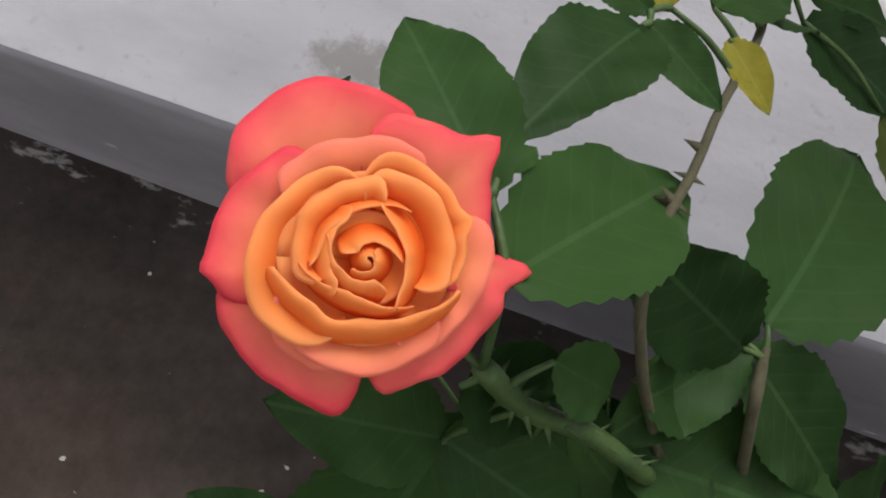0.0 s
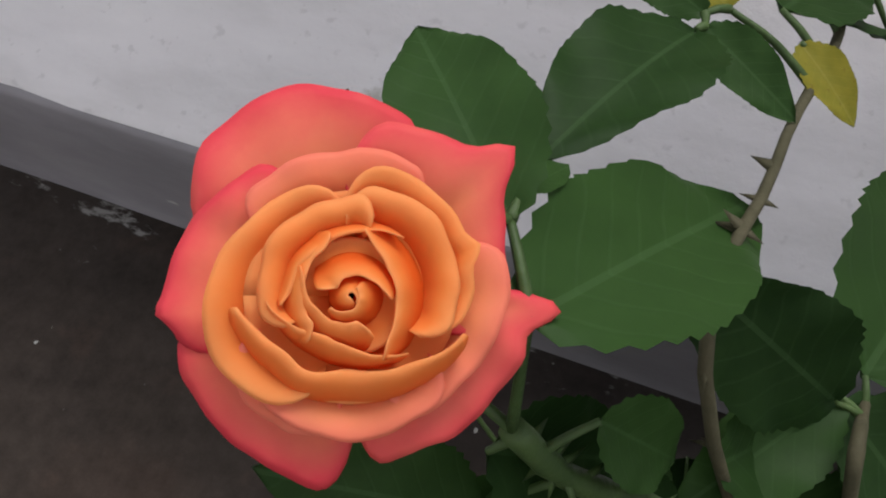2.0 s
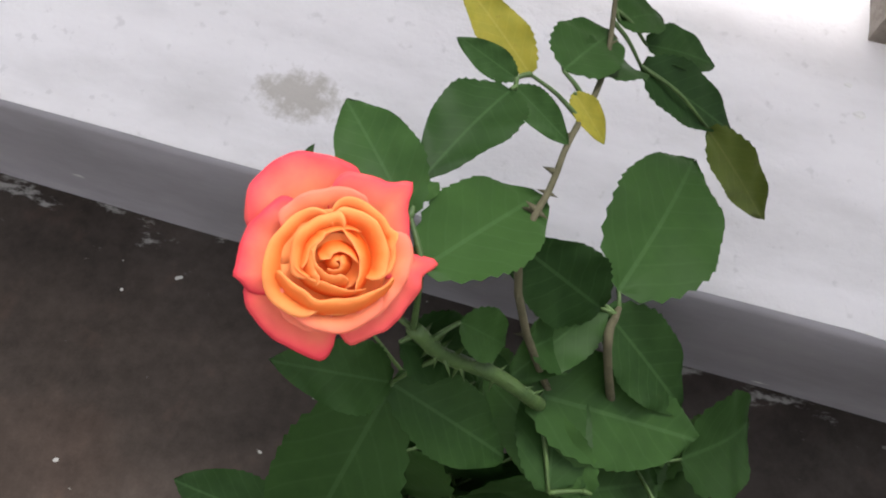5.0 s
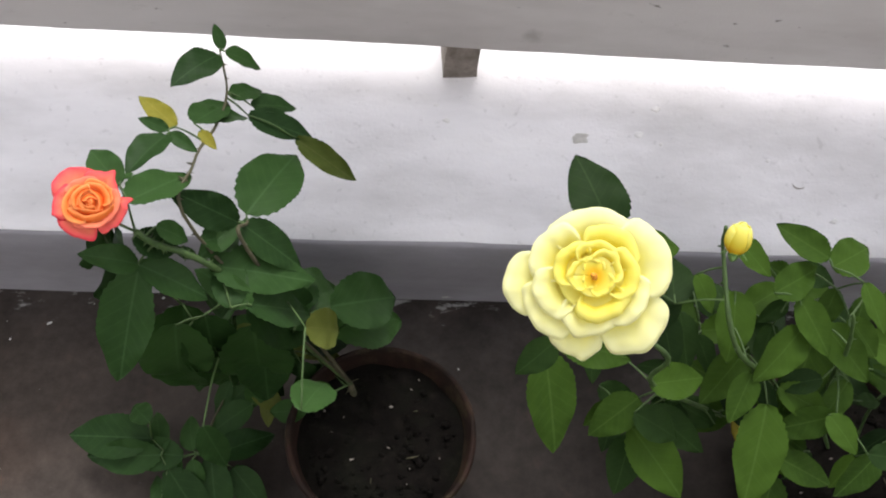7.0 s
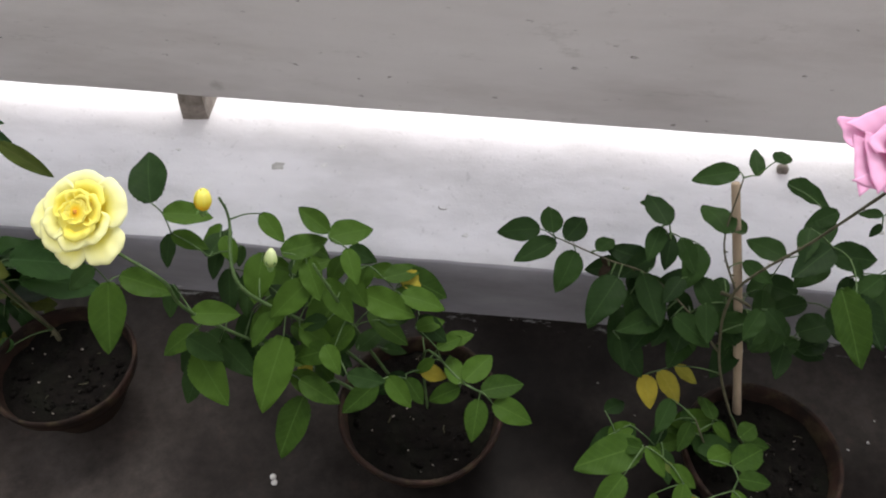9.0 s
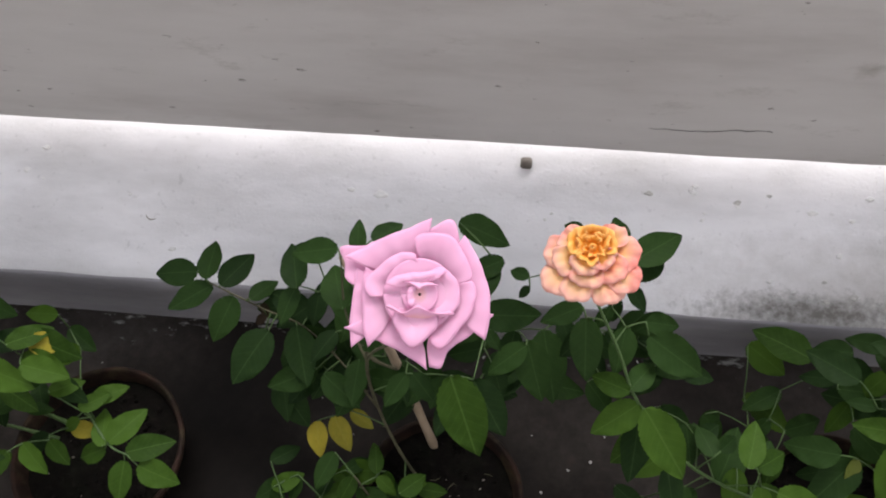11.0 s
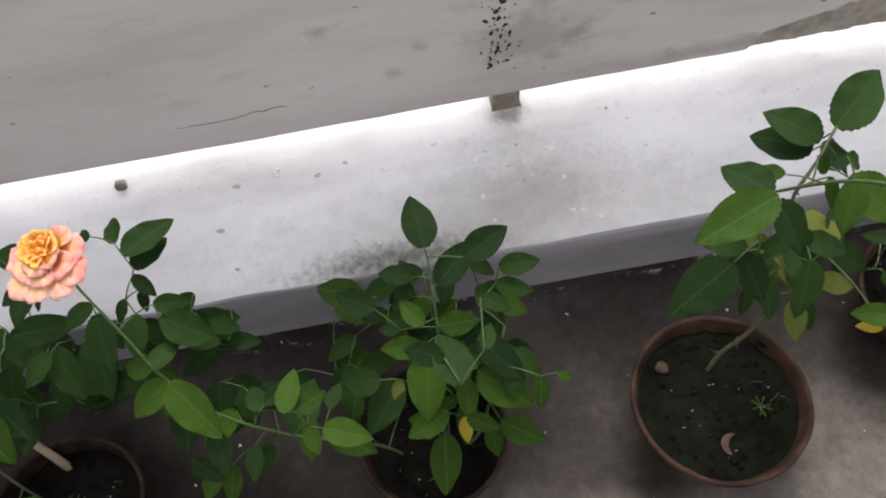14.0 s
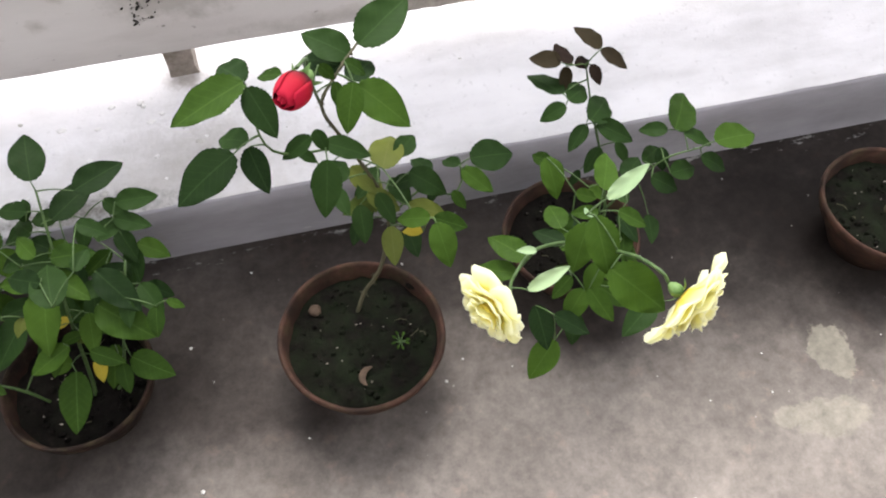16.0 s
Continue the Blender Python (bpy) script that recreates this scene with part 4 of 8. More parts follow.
def pink_petals():
    o = PINK
    return [
        (o, 152, 20, 1.16, 0.98, 1.08, 0.18, -0.55, -0.36, 0.9, 0.0, 0, ((-0.1, 0.20, 0.3),), 0.008, 0.1),
        (o, 68, 32, 0.96, 0.80, 0.86, 0.18, -0.55, -0.34, 0.9, 0.05, 0, ((0.0, 0.22, 0.30),), 0.008, 0.1),
        (o, 188, 30, 0.99, 1.00, 1.24, 0.18, -0.55, -0.33, 0.9, 0.05, 0, (), 0.010, 0.0),
        (o, -48, 34, 0.88, 1.00, 1.10, 0.18, -0.55, -0.33, 0.9, 0.05, 0, ((-0.75, 0.14, 0.18),), 0.010, 0.0),
        (o, 240, 36, 0.84, 1.18, 1.06, 0.18, -0.55, -0.30, 0.9, 0.08, 0, (), 0.010, 0.0),
        (o, 118, 36, 0.95, 1.10, 1.20, 0.18, -0.55, -0.26, 0.88, 0.10, 0, (), 0.012, 0.0),
        (o, 10, 44, 0.96, 1.12, 1.04, 0.18, -0.55, -0.24, 0.86, 0.12, 0, (), 0.012, 0.0),
        (o, 190, 36, 0.82, 0.86, 1.02, 0.18, -0.54, -0.20, 0.84, 0.15, 0, (), 0.012, 0.0),
        (o, 56, 40, 0.84, 0.78, 0.86, 0.18, -0.54, -0.17, 0.82, 0.12, 0, ((0.2, 0.08, 0.4),), 0.010, 0.1),
        (o, -30, 46, 0.74, 0.70, 0.80, 0.18, -0.54, -0.16, 0.80, 0.15, 0, ((-0.8, 0.10, 0.3),), 0.010, 0.1),
        (o, 140, 44, 0.66, 0.58, 0.72, 0.18, -0.52, -0.12, 0.80, 0.20, 0, ((0.6, 0.08, 0.3),), 0.010, 0.1),
        (o, 0, 180, 0.52, 0.52, 0.52, 0.02, -0.17, -0.16, 1.0, 0.0, 0, (), 0.0),
        (o, 262, 46, 0.60, 0.44, 0.44, 0.20, -0.30, -0.08, 0.85, 0.18, 0, ((0.0, 0.14, 0.30),), 0.010, 0.2),
        (o, 8, 58, 0.56, 0.44, 0.40, 0.20, -0.26, -0.10, 0.85, 0.12, 0, (), 0.010, 0.2),
        (o, 102, 62, 0.26, 0.42, 0.50, 0.10, -0.20, 0.00, 0.9, 0.30, 0, ((-0.85, 0.08, 0.2),), 0.010, 0.1),
        (o, 266, 66, 0.12, 0.50, 0.56, 0.36, -0.20, 0.02, 1.0, 0.20, 0.0, ((-0.55, 0.10, 0.25),), 0.008, 0.1),
        (o, 0, 180, 0.26, 0.26, 0.26, 0.02, -0.12, -0.12, 1.0, 0.0, 0, (), 0.0),
        (o, 84, 60, 0.06, 0.30, 0.26, 0.24, -0.16, 0.00, 1.0, 0.10, 0, (), 0.008, 0.1),
        (o, 180, 60, 0.16, 0.14, 0.20, 0.06, -0.16, -0.03, 1.0, 0.10, 0, (), 0.008, 0.1)]


def peach_petals():
    i, o = PEACH_IN, PEACH
    rows = [
        (o, -140, 26, 1.24, 1.00, 1.00, 0.2, -0.55, -0.42, 0.9, 0.2, 0, (), 0.03),
        (o, -112, 24, 1.14, 0.95, 0.95, 0.2, -0.55, -0.38, 0.9, 0.2, 0, (), 0.03),
        (o, -70, 24, 1.16, 0.95, 0.95, 0.2, -0.55, -0.40, 0.9, 0.3, 0, (), 0.03),
        (o, -42, 26, 1.16, 0.95, 0.95, 0.2, -0.55, -0.38, 0.9, 0.2, 0, (), 0.03),
        (o, 186, 32, 0.98, 0.82, 0.74, 0.2, -0.55, -0.36, 0.9, 0.2, 0, (), 0.03),
        (o, -6, 34, 0.94, 0.80, 0.74, 0.2, -0.55, -0.34, 0.9, 0.2, 0, (), 0.03),
        (o, 36, 34, 0.74, 0.66, 0.52, 0.2, -0.55, -0.30, 0.9, 0.1, 0, (), 0.03),
        (o, 148, 34, 0.72, 0.54, 0.66, 0.2, -0.55, -0.30, 0.9, 0.1, 0, (), 0.03),
        (o, -155, 34, 0.84, 0.64, 0.64, 0.18, -0.52, -0.26, 0.85, 0.3, 0, (), 0.03),
        (o, -100, 36, 0.80, 0.66, 0.66, 0.18, -0.52, -0.24, 0.85, 0.3, 0, (), 0.03),
        (o, -48, 36, 0.82, 0.66, 0.66, 0.18, -0.52, -0.26, 0.85, 0.3, 0, (), 0.03),
        (o, -112, 46, 0.56, 0.48, 0.46, 0.16, -0.50, -0.10, 0.75, 0.4, 0, (), 0.03),
        (o, -50, 46, 0.50, 0.44, 0.46, 0.16, -0.50, -0.10, 0.75, 0.3, 0, (), 0.03),
        (i, 20, 50, 0.48, 0.42, 0.42, 0.16, -0.50, -0.06, 0.7, 0.2, 0, (), 0.03),
        (i, 160, 50, 0.50, 0.42, 0.42, 0.16, -0.50, -0.06, 0.7, 0.2, 0, (), 0.03),
        (i, 90, 56, 0.42, 0.42, 0.42, 0.16, -0.50, -0.02, 0.7, 0.2, 0, (), 0.03)]
    rows.append((i, 0, 180, 0.46, 0.46, 0.46, 0.02, -0.20, -0.19, 1.0, 0.0, 0, (), 0.0))
    for k in range(6):
        rows.append((i, 137.5 * k + 250, 54, 0.36 - 0.045 * k, 0.34 - 0.03 * k - 0.04 * (k % 2), 0.26 - 0.03 * k + 0.05 * (k % 3), 0.18 - 0.018 * k, -0.34, -0.02 - 0.02 * (k % 3), 0.9, 0.15, 0, ((0.4 - 0.3 * (k % 3), 0.06, 0.25),), 0.04))
    rows.append((i, 40, 178, 0.02, 0.06, 0.02, 0.14, -0.38, -0.08, 1.0, 0.0, 0, (), 0.01))
    return rows


def full_rose(parent, at, axis, s, inner, outer, label, seed, rings):
    """A wide many-petalled bloom, rings of (petals, foot, margin radius, margin height, half width, lip, ruffle, point, is it outer)."""
    rng = random.Random(seed)
    b = calyx(parent, Vector(at) - Vector(axis).normalized() * s * 0.75, axis, s * 0.16, label)
    for k, (n, r0, r1, z1, half, lip, ruf, point, out) in enumerate(rings):
        for i in range(n):
            a = 360 * (i + 0.37 * k) / n + rng.uniform(-9, 9)
            petal(b, outer if out else inner, radians(a), radians(half * rng.uniform(0.9, 1.1)), min(r0, 0.5 * r1) * s, r1 * s * rng.uniform(0.93, 1.06), max(0.02, z1 - 0.09 - 0.5 * r1) * s, (z1 + rng.uniform(-0.04, 0.04)) * s, lip, ruf, point * rng.uniform(0.6, 1.2), seed * 50 + k * 9 + i, 0.6 + 0.65 * k / (len(rings) - 1), 13, 11, sway=0.16 if r1 < 0.5 else 0.025)
    petal(b, inner, 0, radians(178), 0.30 * s, 0.004 * s, (rings[0][3] - 0.26) * s, (rings[0][3] - 0.05) * s, 0, 0.02, 0, seed)
    return b


CREAM_RINGS = [(4, 0.14, 0.08, 0.66, 70, 0.1, 0.14, 0, 0), (5, 0.18, 0.28, 0.70, 55, 0.15, 0.14, 0, 0), (6, 0.2, 0.48, 0.64, 48, 0.2, 0.14, 0, 0), (6, 0.2, 0.68, 0.52, 46, 0.2, 0.12, 0, 0), (6, 0.2, 0.84, 0.40, 44, 0.25, 0.12, 0, 1), (7, 0.2, 0.97, 0.26, 42, 0.3, 0.12, 0, 1)]


def bud(parent, at, axis, s, mat, label, opened=0.25, seed=3):
    """A closed bud: overlapping petals with sepals round its foot."""
    b = calyx(parent, Vector(at) - Vector(axis).normalized() * s, axis, s * 0.23, label, 5, 2.4, opened > 0.2)
    whorl(b, s, mat, [(0, 178, 0.04, 0.01, -0.1, 0.97, 0, 0.02, 0), (40, 110, 0.05, 0.03, -0.1, 1.0, 0, 0.02, 0), (170, 100, 0.06, 0.06, -0.15, 1.0, 0, 0.02, 0.02), (290, 100, 0.07, 0.09 + 0.1 * opened, -0.2, 0.98, 0.03, 0.03, 0.03),
                      (60, 90, 0.08, 0.12 + 0.15 * opened, -0.2, 0.94, 0.05, 0.03, 0.03), (200, 90, 0.09, 0.15 + 0.2 * opened, -0.2, 0.90, 0.08, 0.03, 0.04), (320, 80, 0.10, 0.18 + 0.25 * opened, -0.2, 0.84, 0.12, 0.03, 0.05)], seed * 10, 0.0, True, 0.25)
    return b



# ---- the rose bushes ----
NODES, FEET = {}, {}

def bush(x, y, label):
    """Base of one bush in the soil of its pot. Its parts are given in the terrace's metres."""
    root = tagged(new("rose_bush"), label, "rose bush", "potted rose bushes")
    root.location = (x, y, 0.115)
    root["nodes"] = 0
    NODES[root.name] = []
    FEET[root.name] = []
    return root


def finish(root):
    """Joins every leaf foot to the nearest cane or leaf already joined, by a thin stalk."""
    joined = list(NODES[root.name])
    feet = list(FEET[root.name])
    while feet:
        best = min(((a - b).length + 0.02 * k, i, j) for i, a in enumerate(feet) for j, (b, k) in enumerate(joined) )
        i, j = best[1], best[2]
        a, (b, k) = feet.pop(i), joined[j]
        mid = (a + b) / 2 + Vector((0, 0, 0.08 * (a - b).length))
        stalk(root, [b, mid, a], 0.0015, 0.0010)
        joined.append((a, 1))



p1 = bush(0.078, -0.302, "tall rose bush with one orange-pink bloom in a clay pot")
cane(p1, [(0.060, -0.271, 0.017), (0.049, -0.261, 0.051), (0.037, -0.241, 0.087), (0.027, -0.234, 0.152)], 0.0065, 0.0045, 8, STEM_WOOD, 2, "brown woody foot of the stem")
cane(p1, [(0.027, -0.234, 0.152), (-0.102, -0.214, 0.383), (-0.114, -0.244, 0.480), (-0.141, -0.248, 0.518), (-0.166, -0.256, 0.548), (-0.181, -0.256, 0.570)], 0.004, 0.0034, 34, STEM, 3, "thick thorny green stem")
cane(p1, [(0.027, -0.234, 0.152), (-0.132, -0.229, 0.529), (-0.139, -0.161, 0.564), (-0.127, -0.088, 0.548), (-0.127, -0.019, 0.531), (-0.138, 0.026, 0.557)], 0.002, 0.0013, 26, STEM_WOOD, 4)
cane(p1, [(0.027, -0.234, 0.152), (-0.083, -0.220, 0.486), (-0.086, -0.187, 0.496)], 0.003, 0.0018, 8, STEM_WOOD, 5)
cane(p1, [(0.049, -0.261, 0.051), (-0.115, -0.239, 0.083), (-0.159, -0.226, 0.090), (-0.194, -0.321, 0.086)], 0.003, 0.0015, 6, STEM_WOOD, 6)
leaflet(p1, (-0.182, -0.245, 0.606), (-0.141, -0.168, 0.561), LEAF_LIT, 0.9)
leaflet(p1, (-0.192, -0.228, 0.610), (-0.236, -0.177, 0.607), LEAF_LIT, 0.9)
leaflet(p1, (-0.170, -0.132, 0.578), (-0.194, -0.200, 0.602), LEAF_LIT, 0.9)
leaflet(p1, (-0.169, -0.125, 0.578), (-0.200, -0.119, 0.590), LEAF_LIT, 0.9)
leaflet(p1, (-0.163, -0.118, 0.575), (-0.205, -0.086, 0.591), LEAF_YELLOW, 0.9)
leaflet(p1, (-0.168, -0.129, 0.577), (-0.136, -0.145, 0.567), LEAF_LIT, 0.9)
leaflet(p1, (-0.140, -0.113, 0.564), (-0.119, -0.133, 0.559), LEAF_YELLOW, 0.9)
leaflet(p1, (-0.148, -0.102, 0.565), (-0.122, -0.026, 0.526), LEAF_LIT, 0.9)
leaflet(p1, (-0.132, -0.085, 0.551), (-0.103, -0.029, 0.508), LEAF_LIT, 0.9)
leaflet(p1, (-0.122, -0.023, 0.526), (-0.090, 0.021, 0.504), LEAF_LIT, 0.9)
leaflet(p1, (-0.101, -0.016, 0.506), (-0.047, 0.010, 0.482), LEAF_LIT, 0.9)
leaflet(p1, (-0.102, -0.036, 0.509), (-0.025, -0.025, 0.460), LEAF_LIT, 0.80)
leaflet(p1, (-0.047, -0.037, 0.471), (0.033, -0.036, 0.382), LEAF_OLIVE, 0.55)
leaflet(p1, (-0.088, -0.179, 0.499), (-0.042, -0.045, 0.464), LEAF_LIT, 0.9)
leaflet(p1, (-0.096, -0.192, 0.501), (-0.152, -0.206, 0.574), LEAF_LIT, 0.9)
leaflet(p1, (-0.093, -0.191, 0.498), (-0.024, -0.210, 0.434), LEAF_LIT, 0.9)
leaflet(p1, (-0.095, -0.189, 0.500), (-0.135, -0.244, 0.500), LEAF_LIT, 0.9)
leaflet(p1, (-0.124, -0.241, 0.485), (-0.006, -0.220, 0.424), LEAF_LIT, 0.9)
leaflet(p1, (-0.186, -0.268, 0.526), (-0.120, -0.272, 0.467), LEAF_LIT, 0.9)
leaflet(p1, (-0.186, -0.268, 0.527), (-0.227, -0.286, 0.573), LEAF_LIT, 0.9)
leaflet(p1, (-0.185, -0.261, 0.563), (-0.150, -0.233, 0.503), LEAF_LIT, 0.9)
leaflet(p1, (-0.187, -0.271, 0.520), (-0.218, -0.357, 0.415), LEAF_LIT, 0.9)
leaflet(p1, (-0.187, -0.208, 0.332), (-0.206, -0.227, 0.109), LEAF_LIT, 0.9)
leaflet(p1, (-0.087, -0.256, 0.367), (-0.101, -0.242, 0.150), LEAF_LIT, 0.9)
leaflet(p1, (-0.086, -0.263, 0.433), (-0.004, -0.208, 0.289), LEAF_LIT, 0.9)
leaflet(p1, (0.004, -0.211, 0.344), (0.102, -0.132, 0.243), LEAF_LIT, 0.9)
leaflet(p1, (0.004, -0.215, 0.288), (0.105, -0.132, 0.176), LEAF_LIT, 0.9)
leaflet(p1, (-0.139, 0.020, 0.555), (-0.179, -0.046, 0.576), LEAF_LIT, 0.9)
leaflet(p1, (-0.132, 0.028, 0.552), (-0.090, 0.041, 0.519), LEAF_LIT, 0.9)
leaflet(p1, (-0.135, 0.028, 0.555), (-0.145, 0.049, 0.578), LEAF_LIT, 0.9)
leaflet(p1, (-0.192, -0.219, 0.608), (-0.186, -0.203, 0.600), LEAF_LIT, 0.9)
leaflet(p1, (-0.112, -0.234, 0.375), (-0.143, -0.153, 0.253), LEAF_LIT, 0.9)
leaflet(p1, (-0.032, -0.169, 0.114), (0.015, -0.177, 0.105), LEAF_OLIVE, 0.9)
leaflet(p1, (-0.259, -0.186, 0.489), (-0.310, -0.108, 0.307), LEAF_LIT, 0.9)
leaflet(p1, (-0.270, -0.168, 0.390), (-0.314, -0.099, 0.204), LEAF_LIT, 0.9)
leaflet(p1, (-0.239, -0.247, 0.612), (-0.238, -0.208, 0.612), LEAF_LIT, 0.50)
leaflet(p1, (-0.163, -0.246, 0.566), (-0.136, -0.236, 0.526), LEAF_LIT, 0.9)
leaflet(p1, (-0.128, -0.230, 0.516), (-0.093, -0.184, 0.468), LEAF_LIT, 0.9)
leaflet(p1, (-0.134, -0.242, 0.504), (-0.160, -0.236, 0.510), LEAF_LIT, 0.9)
leaflet(p1, (-0.173, -0.225, 0.319), (-0.188, -0.260, 0.146), LEAF_LIT, 0.9)
leaflet(p1, (-0.088, -0.221, 0.306), (-0.091, -0.267, 0.144), LEAF_LIT, 0.9)
leaflet(p1, (-0.214, -0.325, 0.085), (-0.322, -0.311, 0.069), LEAF_LIT, 0.9)
leaflet(p1, (-0.202, -0.317, 0.087), (-0.219, -0.258, 0.082), LEAF_LIT, 0.9)
leaflet(p1, (-0.203, -0.327, 0.075), (-0.189, -0.370, 0.047), LEAF_LIT, 0.9)
leaflet(p1, (-0.163, -0.337, 0.126), (-0.084, -0.287, 0.086), LEAF_LIT, 0.9)
leaflet(p1, (-0.070, -0.260, 0.084), (0.014, -0.269, 0.066), LEAF_LIT, 0.9)
leaflet(p1, (-0.131, -0.223, 0.110), (-0.172, -0.259, 0.082), LEAF_LIT, 0.9)
leaflet(p1, (-0.097, -0.228, 0.100), (-0.098, -0.277, 0.079), LEAF_OLIVE, 0.9)
leaflet(p1, (-0.048, -0.205, 0.158), (-0.020, -0.225, 0.102), LEAF_LIT, 0.9)
leaflet(p1, (-0.137, -0.262, 0.300), (-0.165, -0.160, 0.171), LEAF_LIT, 0.9)
leaflet(p1, (-0.023, -0.225, 0.225), (0.016, -0.110, 0.138), LEAF_LIT, 0.9)
leaflet(p1, (-0.016, -0.223, 0.290), (0.022, -0.109, 0.177), LEAF_LIT, 0.9)
leaflet(p1, (-0.263, -0.301, 0.090), (-0.395, -0.292, 0.076), LEAF_LIT, 0.9)
leaflet(p1, (-0.257, -0.294, 0.137), (-0.301, -0.250, 0.094), LEAF_LIT, 0.9)
leaflet(p1, (-0.237, -0.340, 0.072), (-0.165, -0.429, 0.034), LEAF_LIT, 0.9)
leaflet(p1, (-0.192, -0.324, 0.085), (-0.155, -0.267, 0.080), LEAF_LIT, 0.9)
leaflet(p1, (-0.243, -0.384, 0.052), (-0.263, -0.340, 0.043), LEAF_LIT, 0.9)
leaflet(p1, (-0.176, -0.267, 0.387), (-0.200, -0.285, 0.219), LEAF_LIT, 0.9)
leaflet(p1, (-0.145, -0.247, 0.377), (-0.148, -0.269, 0.223), LEAF_LIT, 0.9)
leaflet(p1, (-0.097, -0.282, 0.462), (-0.109, -0.206, 0.471), LEAF_LIT, 0.9)
leaflet(p1, (-0.075, -0.276, 0.459), (-0.143, -0.236, 0.472), LEAF_LIT, 0.9)
leaflet(p1, (-0.032, -0.228, 0.351), (-0.077, -0.110, 0.262), LEAF_LIT, 0.9)
leaflet(p1, (-0.084, -0.165, 0.168), (-0.045, -0.207, 0.105), LEAF_LIT, 0.9)
leaflet(p1, (-0.039, -0.254, 0.353), (-0.025, -0.137, 0.240), LEAF_LIT, 0.9)
leaflet(p1, (-0.054, -0.275, 0.081), (-0.001, -0.266, 0.066), LEAF_LIT, 0.9)
leaflet(p1, (-0.096, -0.215, 0.156), (-0.128, -0.257, 0.092), LEAF_LIT, 0.9)
leaflet(p1, (-0.160, -0.298, 0.082), (-0.129, -0.282, 0.068), LEAF_LIT, 0.9)
leaflet(p1, (-0.178, -0.320, 0.068), (-0.157, -0.435, 0.024), LEAF_LIT, 0.9)
leaflet(p1, (-0.146, -0.332, 0.056), (-0.092, -0.388, 0.027), LEAF_LIT, 0.9)
leaflet(p1, (-0.132, -0.210, 0.158), (-0.071, -0.235, 0.099), LEAF_LIT, 0.9)
leaflet(p1, (-0.247, -0.324, 0.085), (-0.361, -0.324, 0.066), LEAF_LIT, 0.9)
leaflet(p1, (-0.244, -0.318, 0.086), (-0.272, -0.254, 0.083), LEAF_LIT, 0.9)
leaflet(p1, (-0.220, -0.326, 0.075), (-0.241, -0.360, 0.048), LEAF_LIT, 0.9)
carried_bloom(p1, (-0.210, -0.260, 0.624), (0.271, -0.360, 0.893), (-0.301, 0.840, 0.452), 0.0305, 0.55, "orange-pink rose bloom, open and spiralled", orange_petals(), 100)
leaflet(p1, (-0.203, -0.209, 0.152), (-0.279, -0.210, 0.115), LEAF_LIT, 0.9)
leaflet(p1, (-0.035, -0.276, 0.150), (-0.096, -0.263, 0.103), LEAF_LIT, 0.9)
leaflet(p1, (-0.138, -0.369, 0.324), (-0.117, -0.395, 0.249), LEAF_LIT, 0.9)
leaflet(p1, (-0.055, -0.205, 0.196), (0.000, -0.147, 0.125), LEAF_OLIVE, 0.9)
leaflet(p1, (-0.122, -0.223, 0.114), (-0.072, -0.261, 0.104), LEAF_OLIVE, 0.9)
leaflet(p1, (-0.015, -0.377, 0.402), (0.009, -0.305, 0.343), LEAF_LIT, 0.9)
leaflet(p1, (-0.167, -0.146, 0.131), (-0.097, -0.143, 0.128), LEAF_OLIVE, 0.9)
leaflet(p1, (-0.017, -0.284, 0.425), (0.026, -0.245, 0.342), LEAF_OLIVE, 0.9)
leaflet(p1, (-0.204, -0.269, 0.307), (-0.180, -0.267, 0.177), LEAF_LIT, 0.9)
leaflet(p1, (-0.034, -0.209, 0.347), (0.007, -0.100, 0.207), LEAF_LIT, 0.9)
leaflet(p1, (-0.080, -0.276, 0.461), (-0.014, -0.237, 0.376), LEAF_LIT, 0.9)
leaflet(p1, (-0.121, -0.251, 0.106), (-0.186, -0.291, 0.085), LEAF_LIT, 0.9)
leaflet(p1, (-0.020, -0.187, 0.112), (-0.066, -0.233, 0.076), LEAF_LIT, 0.9)
leaflet(p1, (-0.115, -0.164, 0.120), (-0.106, -0.223, 0.102), LEAF_LIT, 0.9)
leaflet(p1, (-0.185, -0.212, 0.209), (-0.187, -0.262, 0.170), LEAF_LIT, 0.9)
leaflet(p1, (-0.095, -0.124, 0.203), (-0.067, -0.158, 0.129), LEAF_LIT, 0.9)
leaflet(p1, (-0.206, -0.186, 0.105), (-0.143, -0.212, 0.077), LEAF_LIT, 0.9)
leaflet(p1, (-0.132, -0.176, 0.166), (-0.169, -0.200, 0.120), LEAF_LIT, 0.9)
leaflet(p1, (-0.190, -0.227, 0.247), (-0.121, -0.198, 0.238), LEAF_LIT, 0.9)
leaflet(p1, (-0.203, -0.175, 0.124), (-0.138, -0.164, 0.113), LEAF_LIT, 0.9)
leaflet(p1, (-0.173, -0.135, 0.127), (-0.105, -0.109, 0.106), LEAF_LIT, 0.9)
leaflet(p1, (-0.142, -0.180, 0.284), (-0.192, -0.148, 0.130), LEAF_LIT, 0.9)
leaflet(p1, (-0.174, -0.173, 0.121), (-0.120, -0.160, 0.118), LEAF_LIT, 0.9)
leaflet(p1, (-0.145, -0.207, 0.100), (-0.171, -0.252, 0.067), LEAF_LIT, 0.9)
